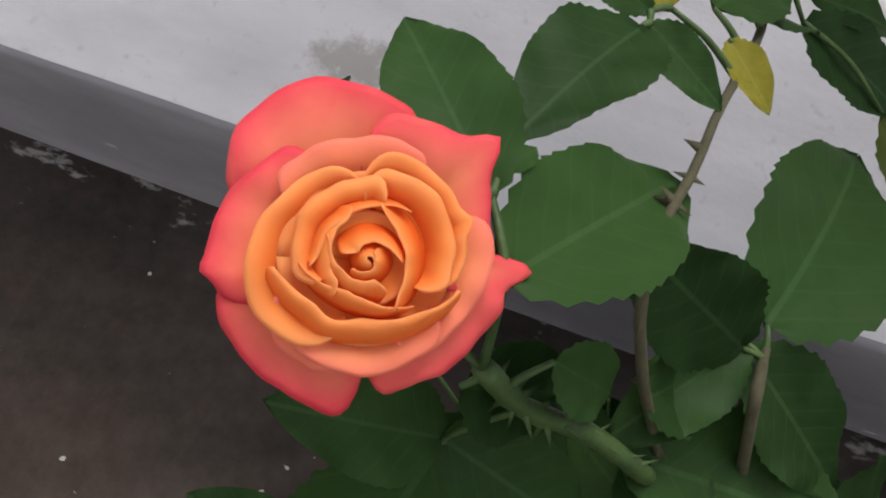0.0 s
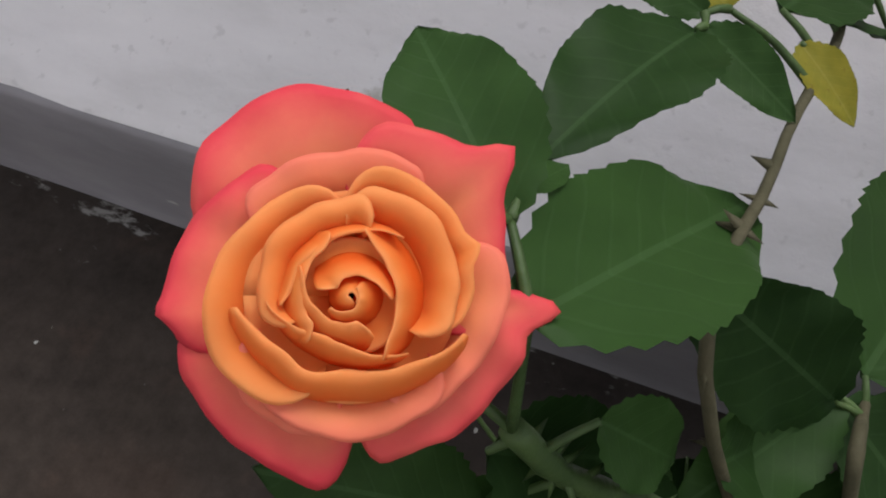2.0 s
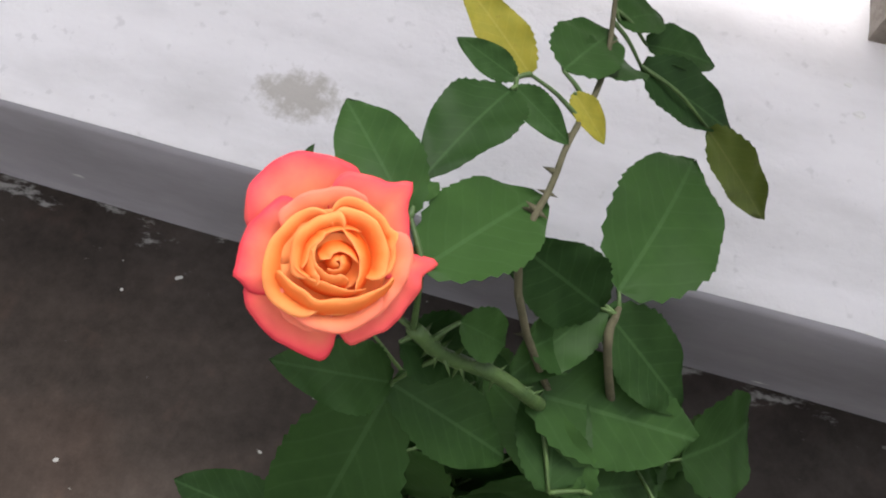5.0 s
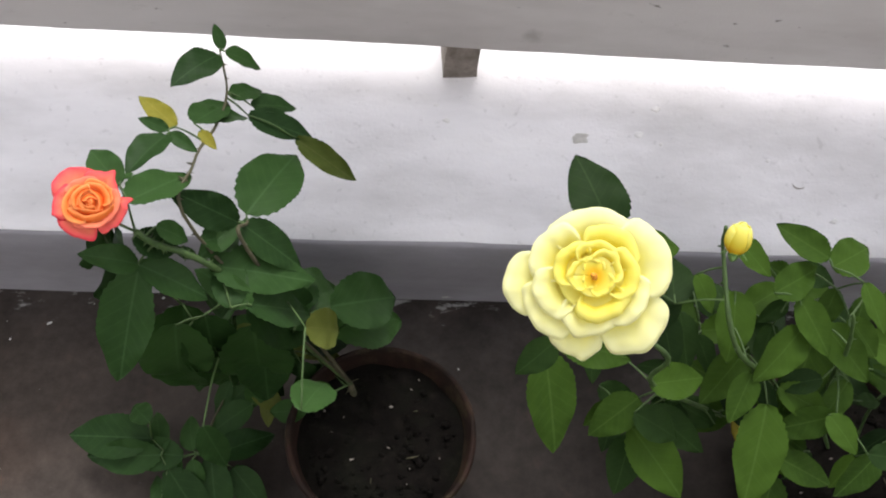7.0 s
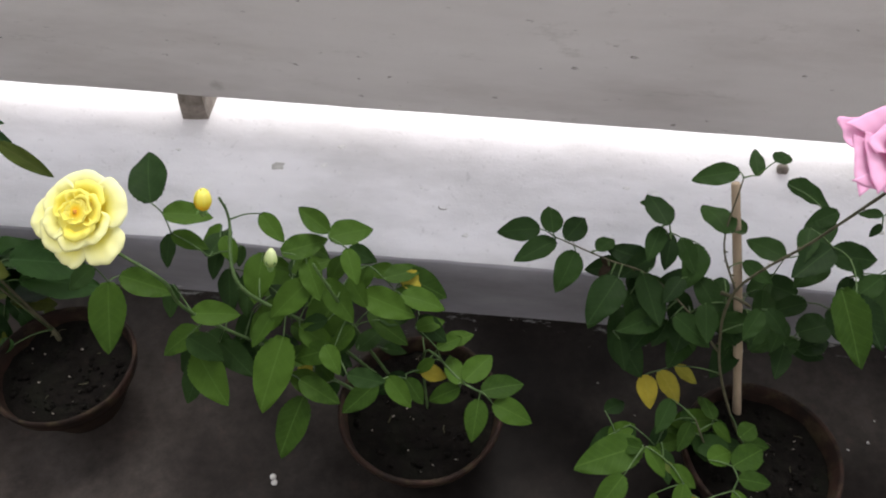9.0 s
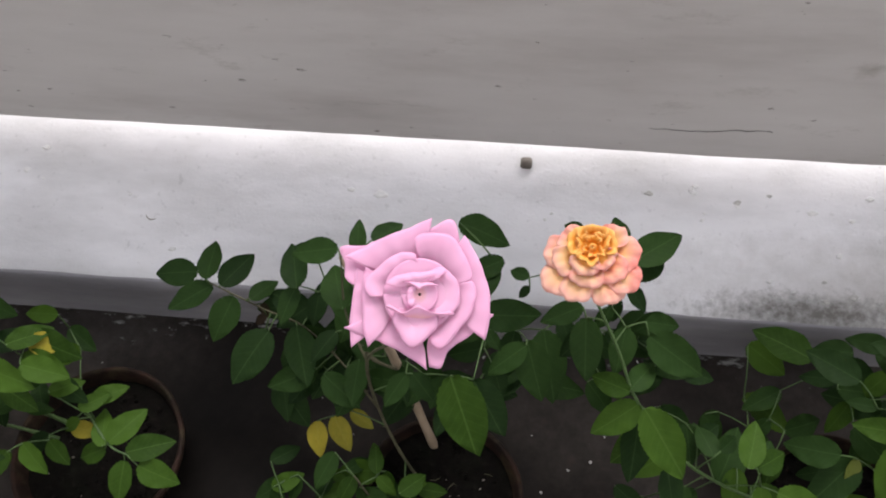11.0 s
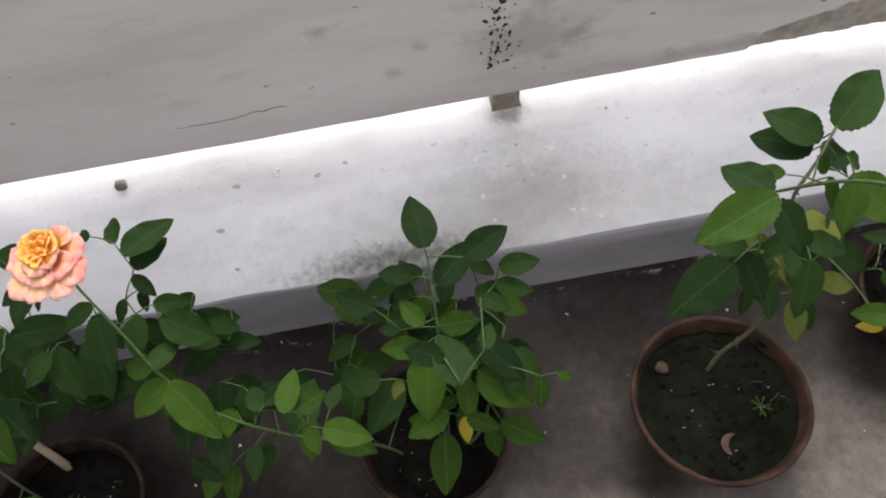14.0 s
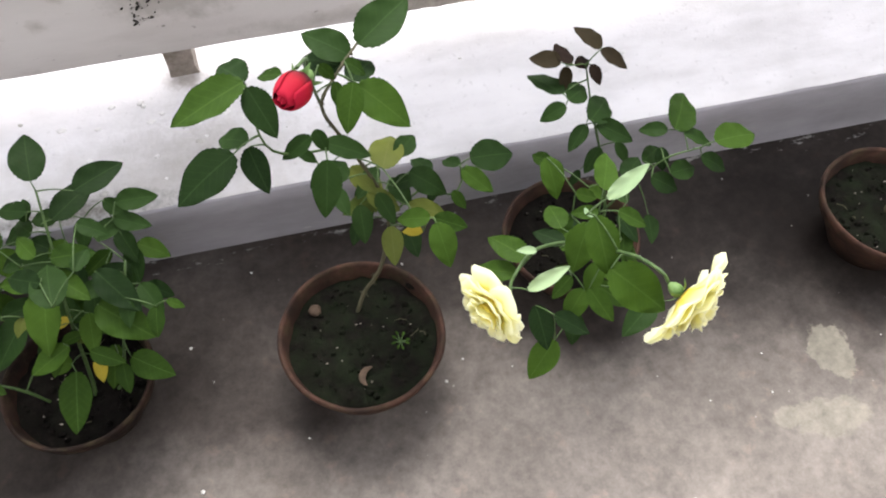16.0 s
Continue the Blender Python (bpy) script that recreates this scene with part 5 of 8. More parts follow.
leaflet(p1, (-0.156, -0.217, 0.111), (-0.178, -0.261, 0.073), LEAF_LIT, 0.9)
leaflet(p1, (-0.102, -0.206, 0.106), (-0.164, -0.193, 0.084), LEAF_LIT, 0.9)
finish(p1)

p2 = bush(0.782, -0.332, "bushy rose with a lemon-yellow bloom in a clay pot")
cane(p2, [(0.770, -0.325, 0.059), (0.702, -0.285, 0.147), (0.584, -0.295, 0.328), (0.480, -0.312, 0.457), (0.455, -0.233, 0.528), (0.444, -0.224, 0.570)], 0.0042, 0.0022, 16, STEM, 7)
cane(p2, [(0.750, -0.314, 0.058), (0.561, -0.310, 0.227), (0.396, -0.335, 0.399), (0.378, -0.352, 0.506), (0.309, -0.343, 0.566), (0.279, -0.340, 0.601)], 0.0035, 0.0024, 14, STEM, 8)
cane(p2, [(0.791, -0.316, 0.062), (0.692, -0.291, 0.241), (0.635, -0.298, 0.421), (0.609, -0.295, 0.489), (0.602, -0.291, 0.504)], 0.0032, 0.0018, 10, STEM, 9)
cane(p2, [(0.801, -0.337, 0.060), (0.783, -0.278, 0.252), (0.856, -0.349, 0.275), (0.896, -0.367, 0.272)], 0.0025, 0.0015, 6, STEM, 10)
leaflet(p2, (0.325, -0.223, 0.544), (0.290, -0.121, 0.570), LEAF)
leaflet(p2, (0.341, -0.226, 0.524), (0.419, -0.210, 0.510), LEAF_FRESH)
leaflet(p2, (0.349, -0.234, 0.483), (0.411, -0.247, 0.463), LEAF_FRESH)
leaflet(p2, (0.338, -0.220, 0.465), (0.339, -0.272, 0.436), LEAF)
leaflet(p2, (0.438, -0.234, 0.487), (0.463, -0.271, 0.462), LEAF_FRESH)
leaflet(p2, (0.492, -0.186, 0.497), (0.536, -0.228, 0.474), LEAF_FRESH)
leaflet(p2, (0.611, -0.203, 0.483), (0.549, -0.163, 0.494), LEAF_FRESH)
leaflet(p2, (0.612, -0.214, 0.481), (0.684, -0.173, 0.473), LEAF_FRESH)
leaflet(p2, (0.536, -0.247, 0.471), (0.610, -0.203, 0.463), LEAF_FRESH)
leaflet(p2, (0.259, -0.334, 0.504), (0.217, -0.364, 0.478), LEAF)
leaflet(p2, (0.259, -0.318, 0.446), (0.277, -0.416, 0.380), LEAF_FRESH)
leaflet(p2, (0.275, -0.305, 0.449), (0.366, -0.317, 0.430), LEAF_FRESH)
leaflet(p2, (0.646, -0.235, 0.481), (0.669, -0.290, 0.455), LEAF_FRESH)
leaflet(p2, (0.500, -0.233, 0.450), (0.495, -0.311, 0.408), LEAF_FRESH)
leaflet(p2, (0.392, -0.335, 0.398), (0.471, -0.318, 0.386), LEAF_FRESH)
leaflet(p2, (0.394, -0.331, 0.349), (0.332, -0.371, 0.320), LEAF_FRESH)
leaflet(p2, (0.390, -0.356, 0.315), (0.457, -0.436, 0.277), LEAF_FRESH)
leaflet(p2, (0.397, -0.355, 0.286), (0.377, -0.426, 0.254), LEAF)
leaflet(p2, (0.548, -0.344, 0.367), (0.521, -0.456, 0.299), LEAF_FRESH)
leaflet(p2, (0.421, -0.325, 0.302), (0.493, -0.378, 0.279), LEAF)
leaflet(p2, (0.570, -0.320, 0.363), (0.643, -0.351, 0.344), LEAF_FRESH)
leaflet(p2, (0.583, -0.403, 0.272), (0.551, -0.495, 0.216), LEAF_FRESH)
leaflet(p2, (0.577, -0.388, 0.303), (0.650, -0.420, 0.286), LEAF_FRESH)
leaflet(p2, (0.711, -0.384, 0.307), (0.656, -0.432, 0.275), LEAF_FRESH)
leaflet(p2, (0.727, -0.367, 0.301), (0.772, -0.411, 0.280), LEAF_FRESH)
leaflet(p2, (0.696, -0.290, 0.358), (0.759, -0.322, 0.340), LEAF_FRESH)
leaflet(p2, (0.673, -0.271, 0.408), (0.769, -0.299, 0.394), LEAF_FRESH)
leaflet(p2, (0.741, -0.266, 0.406), (0.819, -0.276, 0.393), LEAF_FRESH)
leaflet(p2, (0.706, -0.234, 0.407), (0.773, -0.198, 0.399), LEAF_FRESH)
leaflet(p2, (0.734, -0.226, 0.396), (0.796, -0.216, 0.384), LEAF_YELLOW)
leaflet(p2, (0.768, -0.291, 0.346), (0.818, -0.262, 0.336), LEAF_FRESH)
leaflet(p2, (0.816, -0.284, 0.294), (0.873, -0.253, 0.286), LEAF_FRESH)
leaflet(p2, (0.853, -0.357, 0.268), (0.797, -0.373, 0.240), LEAF_FRESH)
leaflet(p2, (0.850, -0.357, 0.278), (0.832, -0.286, 0.266), LEAF_FRESH)
leaflet(p2, (0.860, -0.350, 0.280), (0.908, -0.284, 0.276), LEAF_FRESH)
leaflet(p2, (0.891, -0.362, 0.272), (0.968, -0.334, 0.267), LEAF_FRESH)
leaflet(p2, (0.888, -0.373, 0.261), (0.881, -0.441, 0.231), LEAF_FRESH)
leaflet(p2, (0.913, -0.380, 0.263), (0.985, -0.403, 0.251), LEAF_FRESH)
leaflet(p2, (0.780, -0.325, 0.264), (0.830, -0.327, 0.250), LEAF_YELLOW)
leaflet(p2, (0.563, -0.308, 0.246), (0.574, -0.348, 0.221), LEAF_YELLOW)
leaflet(p2, (0.583, -0.271, 0.431), (0.526, -0.331, 0.397), LEAF_FRESH)
leaflet(p2, (0.611, -0.267, 0.433), (0.668, -0.327, 0.400), LEAF_FRESH)
leaflet(p2, (0.527, -0.313, 0.390), (0.498, -0.368, 0.360), LEAF_FRESH)
leaflet(p2, (0.471, -0.269, 0.324), (0.452, -0.325, 0.294), LEAF)
leaflet(p2, (0.422, -0.224, 0.448), (0.415, -0.276, 0.419), LEAF)
leaflet(p2, (0.416, -0.260, 0.461), (0.426, -0.179, 0.455), LEAF)
leaflet(p2, (0.503, -0.245, 0.370), (0.558, -0.268, 0.350), LEAF)
leaflet(p2, (0.655, -0.274, 0.318), (0.614, -0.332, 0.286), LEAF)
leaflet(p2, (0.734, -0.305, 0.282), (0.695, -0.246, 0.268), LEAF)
leaflet(p2, (0.516, -0.336, 0.277), (0.449, -0.283, 0.262), LEAF)
leaflet(p2, (0.576, -0.242, 0.454), (0.610, -0.307, 0.427), LEAF_FRESH)
leaflet(p2, (0.649, -0.254, 0.428), (0.685, -0.299, 0.405), LEAF_FRESH)
leaflet(p2, (0.575, -0.277, 0.370), (0.531, -0.207, 0.358), LEAF)
leaflet(p2, (0.335, -0.263, 0.378), (0.337, -0.315, 0.349), LEAF)
leaflet(p2, (0.415, -0.181, 0.454), (0.383, -0.216, 0.427), LEAF_FRESH)
leaflet(p2, (0.450, -0.199, 0.423), (0.449, -0.229, 0.398), LEAF)
leaflet(p2, (0.497, -0.262, 0.426), (0.493, -0.196, 0.416), LEAF)
leaflet(p2, (0.428, -0.226, 0.388), (0.442, -0.298, 0.357), LEAF)
leaflet(p2, (0.459, -0.219, 0.371), (0.468, -0.292, 0.340), LEAF)
leaflet(p2, (0.536, -0.273, 0.367), (0.479, -0.333, 0.334), LEAF_FRESH)
leaflet(p2, (0.568, -0.247, 0.393), (0.544, -0.303, 0.363), LEAF)
leaflet(p2, (0.582, -0.226, 0.417), (0.549, -0.245, 0.392), LEAF)
leaflet(p2, (0.631, -0.248, 0.378), (0.586, -0.347, 0.340), LEAF_FRESH)
leaflet(p2, (0.597, -0.262, 0.354), (0.634, -0.313, 0.329), LEAF)
leaflet(p2, (0.684, -0.271, 0.360), (0.740, -0.315, 0.340), LEAF_FRESH)
leaflet(p2, (0.705, -0.290, 0.359), (0.766, -0.249, 0.352), LEAF)
leaflet(p2, (0.727, -0.245, 0.387), (0.808, -0.265, 0.374), LEAF_FRESH)
leaflet(p2, (0.734, -0.211, 0.393), (0.818, -0.242, 0.378), LEAF_FRESH)
leaflet(p2, (0.769, -0.264, 0.340), (0.823, -0.299, 0.322), LEAF)
leaflet(p2, (0.756, -0.344, 0.278), (0.705, -0.372, 0.249), LEAF)
leaflet(p2, (0.757, -0.353, 0.277), (0.792, -0.389, 0.256), LEAF_FRESH)
leaflet(p2, (0.698, -0.377, 0.277), (0.667, -0.412, 0.249), LEAF_FRESH)
leaflet(p2, (0.629, -0.372, 0.281), (0.588, -0.325, 0.265), LEAF_FRESH)
leaflet(p2, (0.640, -0.370, 0.272), (0.608, -0.400, 0.245), LEAF)
leaflet(p2, (0.442, -0.298, 0.357), (0.401, -0.281, 0.338), LEAF)
leaflet(p2, (0.369, -0.323, 0.320), (0.335, -0.350, 0.294), LEAF_FRESH)
leaflet(p2, (0.380, -0.321, 0.301), (0.362, -0.376, 0.271), LEAF)
leaflet(p2, (0.413, -0.327, 0.282), (0.429, -0.355, 0.259), LEAF)
leaflet(p2, (0.450, -0.309, 0.287), (0.488, -0.346, 0.264), LEAF)
leaflet(p2, (0.555, -0.351, 0.297), (0.529, -0.281, 0.287), LEAF)
leaflet(p2, (0.612, -0.312, 0.289), (0.658, -0.336, 0.270), LEAF)
leaflet(p2, (0.668, -0.324, 0.311), (0.708, -0.266, 0.304), LEAF)
leaflet(p2, (0.711, -0.308, 0.298), (0.754, -0.302, 0.284), LEAF)
leaflet(p2, (0.807, -0.305, 0.309), (0.850, -0.269, 0.300), LEAF_FRESH)
leaflet(p2, (0.803, -0.316, 0.288), (0.771, -0.332, 0.262), LEAF_FRESH)
leaflet(p2, (0.555, -0.188, 0.441), (0.609, -0.211, 0.422), LEAF_FRESH)
leaflet(p2, (0.635, -0.221, 0.442), (0.614, -0.264, 0.414), LEAF_FRESH)
leaflet(p2, (0.678, -0.223, 0.426), (0.666, -0.266, 0.399), LEAF_FRESH)
carried_bloom(p2, (0.269, -0.335, 0.638), (-0.172, -0.541, 0.823), (-0.012, 0.831, 0.557), 0.0765, 0.5, "lemon-yellow open rose bloom", yellow_petals(), 200)
bud(p2, Vector((0.437, -0.255, 0.621)) - p2.location, (0.05, 0.45, 0.85), 0.030, YELLOW, "half-open yellow rose bud", 0.45, 3)
bud(p2, Vector((0.576, -0.387, 0.652)) - p2.location, (0.05, 0.45, 0.85), 0.024, GREEN_BUD, "closed pale green rose bud", 0.0, 4)
leaflet(p2, (0.612, -0.254, 0.253), (0.634, -0.325, 0.216), LEAF)
leaflet(p2, (0.665, -0.402, 0.356), (0.730, -0.404, 0.342), LEAF)
leaflet(p2, (0.515, -0.208, 0.298), (0.610, -0.200, 0.302), LEAF_FRESH)
leaflet(p2, (0.760, -0.187, 0.272), (0.686, -0.206, 0.248), LEAF_FRESH)
leaflet(p2, (0.621, -0.358, 0.371), (0.652, -0.404, 0.360), LEAF_FRESH)
leaflet(p2, (0.542, -0.363, 0.319), (0.622, -0.340, 0.326), LEAF_FRESH)
leaflet(p2, (0.629, -0.264, 0.231), (0.533, -0.247, 0.207), LEAF_FRESH)
leaflet(p2, (0.436, -0.126, 0.289), (0.516, -0.130, 0.275), LEAF_FRESH)
leaflet(p2, (0.722, -0.145, 0.264), (0.780, -0.184, 0.262), LEAF)
leaflet(p2, (0.543, -0.265, 0.365), (0.491, -0.294, 0.351), LEAF_FRESH)
leaflet(p2, (0.716, -0.136, 0.305), (0.650, -0.135, 0.299), LEAF_FRESH)
leaflet(p2, (0.628, -0.152, 0.380), (0.684, -0.172, 0.375), LEAF)
leaflet(p2, (0.512, -0.116, 0.296), (0.547, -0.181, 0.284), LEAF)
leaflet(p2, (0.520, -0.224, 0.224), (0.586, -0.259, 0.212), LEAF_FRESH)
leaflet(p2, (0.540, -0.222, 0.383), (0.607, -0.182, 0.389), LEAF_FRESH)
leaflet(p2, (0.497, -0.227, 0.323), (0.520, -0.277, 0.297), LEAF)
leaflet(p2, (0.383, -0.354, 0.356), (0.447, -0.377, 0.329), LEAF)
leaflet(p2, (0.520, -0.188, 0.288), (0.430, -0.148, 0.267), LEAF_FRESH)
leaflet(p2, (0.598, -0.197, 0.277), (0.667, -0.158, 0.269), LEAF)
leaflet(p2, (0.619, -0.315, 0.382), (0.566, -0.318, 0.359), LEAF)
leaflet(p2, (0.559, -0.376, 0.297), (0.630, -0.398, 0.280), LEAF_FRESH)
leaflet(p2, (0.636, -0.355, 0.361), (0.563, -0.364, 0.327), LEAF_FRESH)
leaflet(p2, (0.662, -0.311, 0.366), (0.624, -0.358, 0.341), LEAF_FRESH)
leaflet(p2, (0.375, -0.272, 0.248), (0.433, -0.306, 0.238), LEAF)
leaflet(p2, (0.555, -0.301, 0.256), (0.475, -0.317, 0.222), LEAF_FRESH)
leaflet(p2, (0.440, -0.298, 0.282), (0.479, -0.352, 0.262), LEAF)
finish(p2)

p3 = bush(1.421, -0.367, "staked rose bush with a lilac-pink bloom in a clay pot")
cane(p3, [(1.415, -0.367, 0.104), (1.356, -0.319, 0.191), (1.311, -0.262, 0.304), (1.302, -0.231, 0.445), (1.360, -0.265, 0.622), (1.399, -0.294, 0.762)], 0.0028, 0.0022, 14, STEM_WOOD, 11)
cane(p3, [(1.311, -0.262, 0.304), (1.243, -0.200, 0.351), (1.176, -0.153, 0.377), (1.106, -0.129, 0.380), (1.007, -0.092, 0.390)], 0.0021, 0.0013, 8, STEM_WOOD, 12)
cane(p3, [(1.302, -0.231, 0.445), (1.271, -0.183, 0.511), (1.273, -0.147, 0.627)], 0.002, 0.0013, 6, STEM_WOOD, 13)
cane(p3, [(1.373, -0.366, 0.104), (1.311, -0.387, 0.175), (1.275, -0.362, 0.236)], 0.0025, 0.0015, 4, STEM_WOOD, 14)
leaflet(p3, (0.980, -0.071, 0.386), (0.899, -0.076, 0.377), LEAF)
leaflet(p3, (1.003, -0.089, 0.397), (0.999, -0.005, 0.386), LEAF)
leaflet(p3, (1.027, -0.095, 0.388), (1.070, -0.024, 0.382), LEAF)
leaflet(p3, (1.010, -0.092, 0.381), (0.935, -0.136, 0.362), LEAF)
leaflet(p3, (1.048, -0.107, 0.372), (1.017, -0.181, 0.340), LEAF)
leaflet(p3, (1.084, -0.119, 0.392), (1.121, -0.073, 0.382), LEAF)
leaflet(p3, (1.186, -0.140, 0.497), (1.162, -0.054, 0.488), LEAF)
leaflet(p3, (1.268, -0.135, 0.629), (1.196, -0.137, 0.608), LEAF)
leaflet(p3, (1.296, -0.141, 0.628), (1.293, -0.094, 0.644), LEAF)
leaflet(p3, (1.317, -0.130, 0.650), (1.357, -0.091, 0.634), LEAF)
leaflet(p3, (1.180, -0.128, 0.479), (1.156, -0.186, 0.452), LEAF)
leaflet(p3, (1.270, -0.188, 0.541), (1.242, -0.105, 0.531), LEAF)
leaflet(p3, (1.122, -0.168, 0.380), (1.069, -0.256, 0.356), LEAF)
leaflet(p3, (1.167, -0.156, 0.381), (1.195, -0.251, 0.354), LEAF)
leaflet(p3, (1.128, -0.218, 0.281), (1.185, -0.291, 0.249), LEAF)
leaflet(p3, (1.259, -0.184, 0.332), (1.235, -0.267, 0.304), LEAF)
leaflet(p3, (1.269, -0.148, 0.373), (1.311, -0.216, 0.346), LEAF)
leaflet(p3, (1.318, -0.190, 0.358), (1.360, -0.259, 0.331), LEAF)
leaflet(p3, (1.304, -0.169, 0.522), (1.281, -0.117, 0.509), LEAF)
leaflet(p3, (1.208, -0.116, 0.434), (1.201, -0.166, 0.409), LEAF)
leaflet(p3, (1.222, -0.211, 0.319), (1.195, -0.255, 0.296), LEAF)
leaflet(p3, (1.370, -0.230, 0.400), (1.407, -0.268, 0.377), LEAF)
leaflet(p3, (1.435, -0.273, 0.527), (1.482, -0.367, 0.440), LEAF_FRESH)
leaflet(p3, (1.468, -0.270, 0.508), (1.518, -0.337, 0.452), LEAF)
leaflet(p3, (1.361, -0.231, 0.400), (1.327, -0.281, 0.376), LEAF)
leaflet(p3, (1.317, -0.181, 0.463), (1.371, -0.207, 0.441), LEAF)
leaflet(p3, (1.482, -0.187, 0.499), (1.505, -0.213, 0.477), LEAF)
leaflet(p3, (1.223, -0.259, 0.225), (1.259, -0.315, 0.208), LEAF_YELLOW)
leaflet(p3, (1.253, -0.248, 0.229), (1.296, -0.272, 0.212), LEAF_YELLOW)
leaflet(p3, (1.195, -0.270, 0.224), (1.205, -0.330, 0.207), LEAF_YELLOW)
leaflet(p3, (1.109, -0.134, 0.369), (1.091, -0.151, 0.359), LEAF_PURPLE)
leaflet(p3, (1.098, -0.115, 0.371), (1.114, -0.138, 0.360), LEAF_PURPLE)
leaflet(p3, (1.312, -0.353, 0.225), (1.302, -0.300, 0.215), LEAF_FRESH)
leaflet(p3, (1.312, -0.356, 0.217), (1.348, -0.381, 0.199), LEAF_FRESH)
leaflet(p3, (1.354, -0.383, 0.222), (1.397, -0.343, 0.210), LEAF_FRESH)
leaflet(p3, (1.237, -0.325, 0.237), (1.207, -0.386, 0.216), LEAF)
leaflet(p3, (1.273, -0.358, 0.218), (1.247, -0.408, 0.198), LEAF_FRESH)
leaflet(p3, (1.171, -0.433, 0.260), (1.053, -0.479, 0.250), LEAF_FRESH)
leaflet(p3, (1.167, -0.445, 0.269), (1.123, -0.429, 0.252), LEAF_FRESH)
leaflet(p3, (1.136, -0.489, 0.256), (1.087, -0.552, 0.234), LEAF_FRESH)
leaflet(p3, (1.173, -0.445, 0.278), (1.206, -0.486, 0.255), LEAF_FRESH)
leaflet(p3, (1.214, -0.469, 0.266), (1.257, -0.498, 0.243), LEAF_FRESH)
leaflet(p3, (1.281, -0.448, 0.256), (1.334, -0.417, 0.239), LEAF_FRESH)
leaflet(p3, (1.324, -0.451, 0.246), (1.393, -0.402, 0.230), LEAF_FRESH)
leaflet(p3, (1.331, -0.472, 0.244), (1.396, -0.468, 0.224), LEAF_FRESH)
leaflet(p3, (1.323, -0.489, 0.233), (1.353, -0.529, 0.209), LEAF_FRESH)
leaflet(p3, (1.273, -0.507, 0.223), (1.324, -0.548, 0.199), LEAF_FRESH)
leaflet(p3, (1.193, -0.502, 0.225), (1.187, -0.534, 0.203), LEAF_FRESH)
leaflet(p3, (1.235, -0.493, 0.253), (1.225, -0.546, 0.230), LEAF_FRESH)
leaflet(p3, (1.254, -0.498, 0.224), (1.265, -0.518, 0.212), LEAF_YELLOW)
leaflet(p3, (1.210, -0.447, 0.229), (1.241, -0.462, 0.217), LEAF_OLIVE)
leaflet(p3, (1.369, -0.523, 0.200), (1.416, -0.532, 0.179), LEAF_FRESH)
leaflet(p3, (1.197, -0.062, 0.467), (1.155, -0.040, 0.450), LEAF)
leaflet(p3, (1.213, -0.091, 0.424), (1.205, -0.141, 0.398), LEAF)
leaflet(p3, (1.232, -0.099, 0.422), (1.258, -0.157, 0.395), LEAF)
leaflet(p3, (1.268, -0.103, 0.412), (1.245, -0.182, 0.382), LEAF)
leaflet(p3, (1.152, -0.170, 0.336), (1.175, -0.240, 0.308), LEAF)
leaflet(p3, (1.104, -0.172, 0.336), (1.079, -0.235, 0.310), LEAF)
leaflet(p3, (1.140, -0.233, 0.280), (1.152, -0.285, 0.255), LEAF)
leaflet(p3, (1.229, -0.176, 0.334), (1.261, -0.245, 0.306), LEAF)
leaflet(p3, (1.290, -0.189, 0.352), (1.340, -0.256, 0.324), LEAF)
leaflet(p3, (1.356, -0.195, 0.350), (1.331, -0.257, 0.324), LEAF)
leaflet(p3, (1.385, -0.212, 0.348), (1.359, -0.264, 0.323), LEAF)
leaflet(p3, (1.422, -0.211, 0.348), (1.396, -0.263, 0.322), LEAF)
leaflet(p3, (1.496, -0.194, 0.369), (1.517, -0.243, 0.343), LEAF)
leaflet(p3, (1.532, -0.165, 0.373), (1.507, -0.216, 0.347), LEAF)
leaflet(p3, (1.190, -0.178, 0.334), (1.216, -0.218, 0.310), LEAF)
leaflet(p3, (1.316, -0.147, 0.376), (1.291, -0.199, 0.350), LEAF)
leaflet(p3, (1.266, -0.203, 0.301), (1.278, -0.245, 0.277), LEAF)
leaflet(p3, (1.309, -0.328, 0.219), (1.295, -0.295, 0.204), LEAF_FRESH)
leaflet(p3, (1.325, -0.344, 0.208), (1.336, -0.378, 0.185), LEAF_FRESH)
leaflet(p3, (1.360, -0.361, 0.205), (1.399, -0.356, 0.186), LEAF_FRESH)
leaflet(p3, (1.372, -0.388, 0.193), (1.412, -0.401, 0.172), LEAF_FRESH)
leaflet(p3, (1.231, -0.357, 0.198), (1.202, -0.393, 0.176), LEAF)
leaflet(p3, (1.151, -0.368, 0.189), (1.093, -0.406, 0.168), LEAF)
leaflet(p3, (1.170, -0.358, 0.190), (1.162, -0.402, 0.167), LEAF)
carried_bloom(p3, (1.407, -0.293, 0.838), (0.032, -0.389, 0.921), (-0.054, 0.900, 0.432), 0.076, 0.5, "lilac-pink rose bloom with pointed petals", pink_petals(), 300)
leaflet(p3, (1.193, -0.212, 0.356), (1.137, -0.238, 0.325), LEAF)
leaflet(p3, (1.471, -0.186, 0.240), (1.548, -0.197, 0.216), LEAF)
leaflet(p3, (1.433, -0.210, 0.303), (1.380, -0.235, 0.276), LEAF)
leaflet(p3, (1.206, -0.217, 0.348), (1.123, -0.250, 0.326), LEAF)
leaflet(p3, (1.482, -0.174, 0.263), (1.573, -0.131, 0.253), LEAF)
leaflet(p3, (1.224, -0.137, 0.322), (1.152, -0.187, 0.297), LEAF)
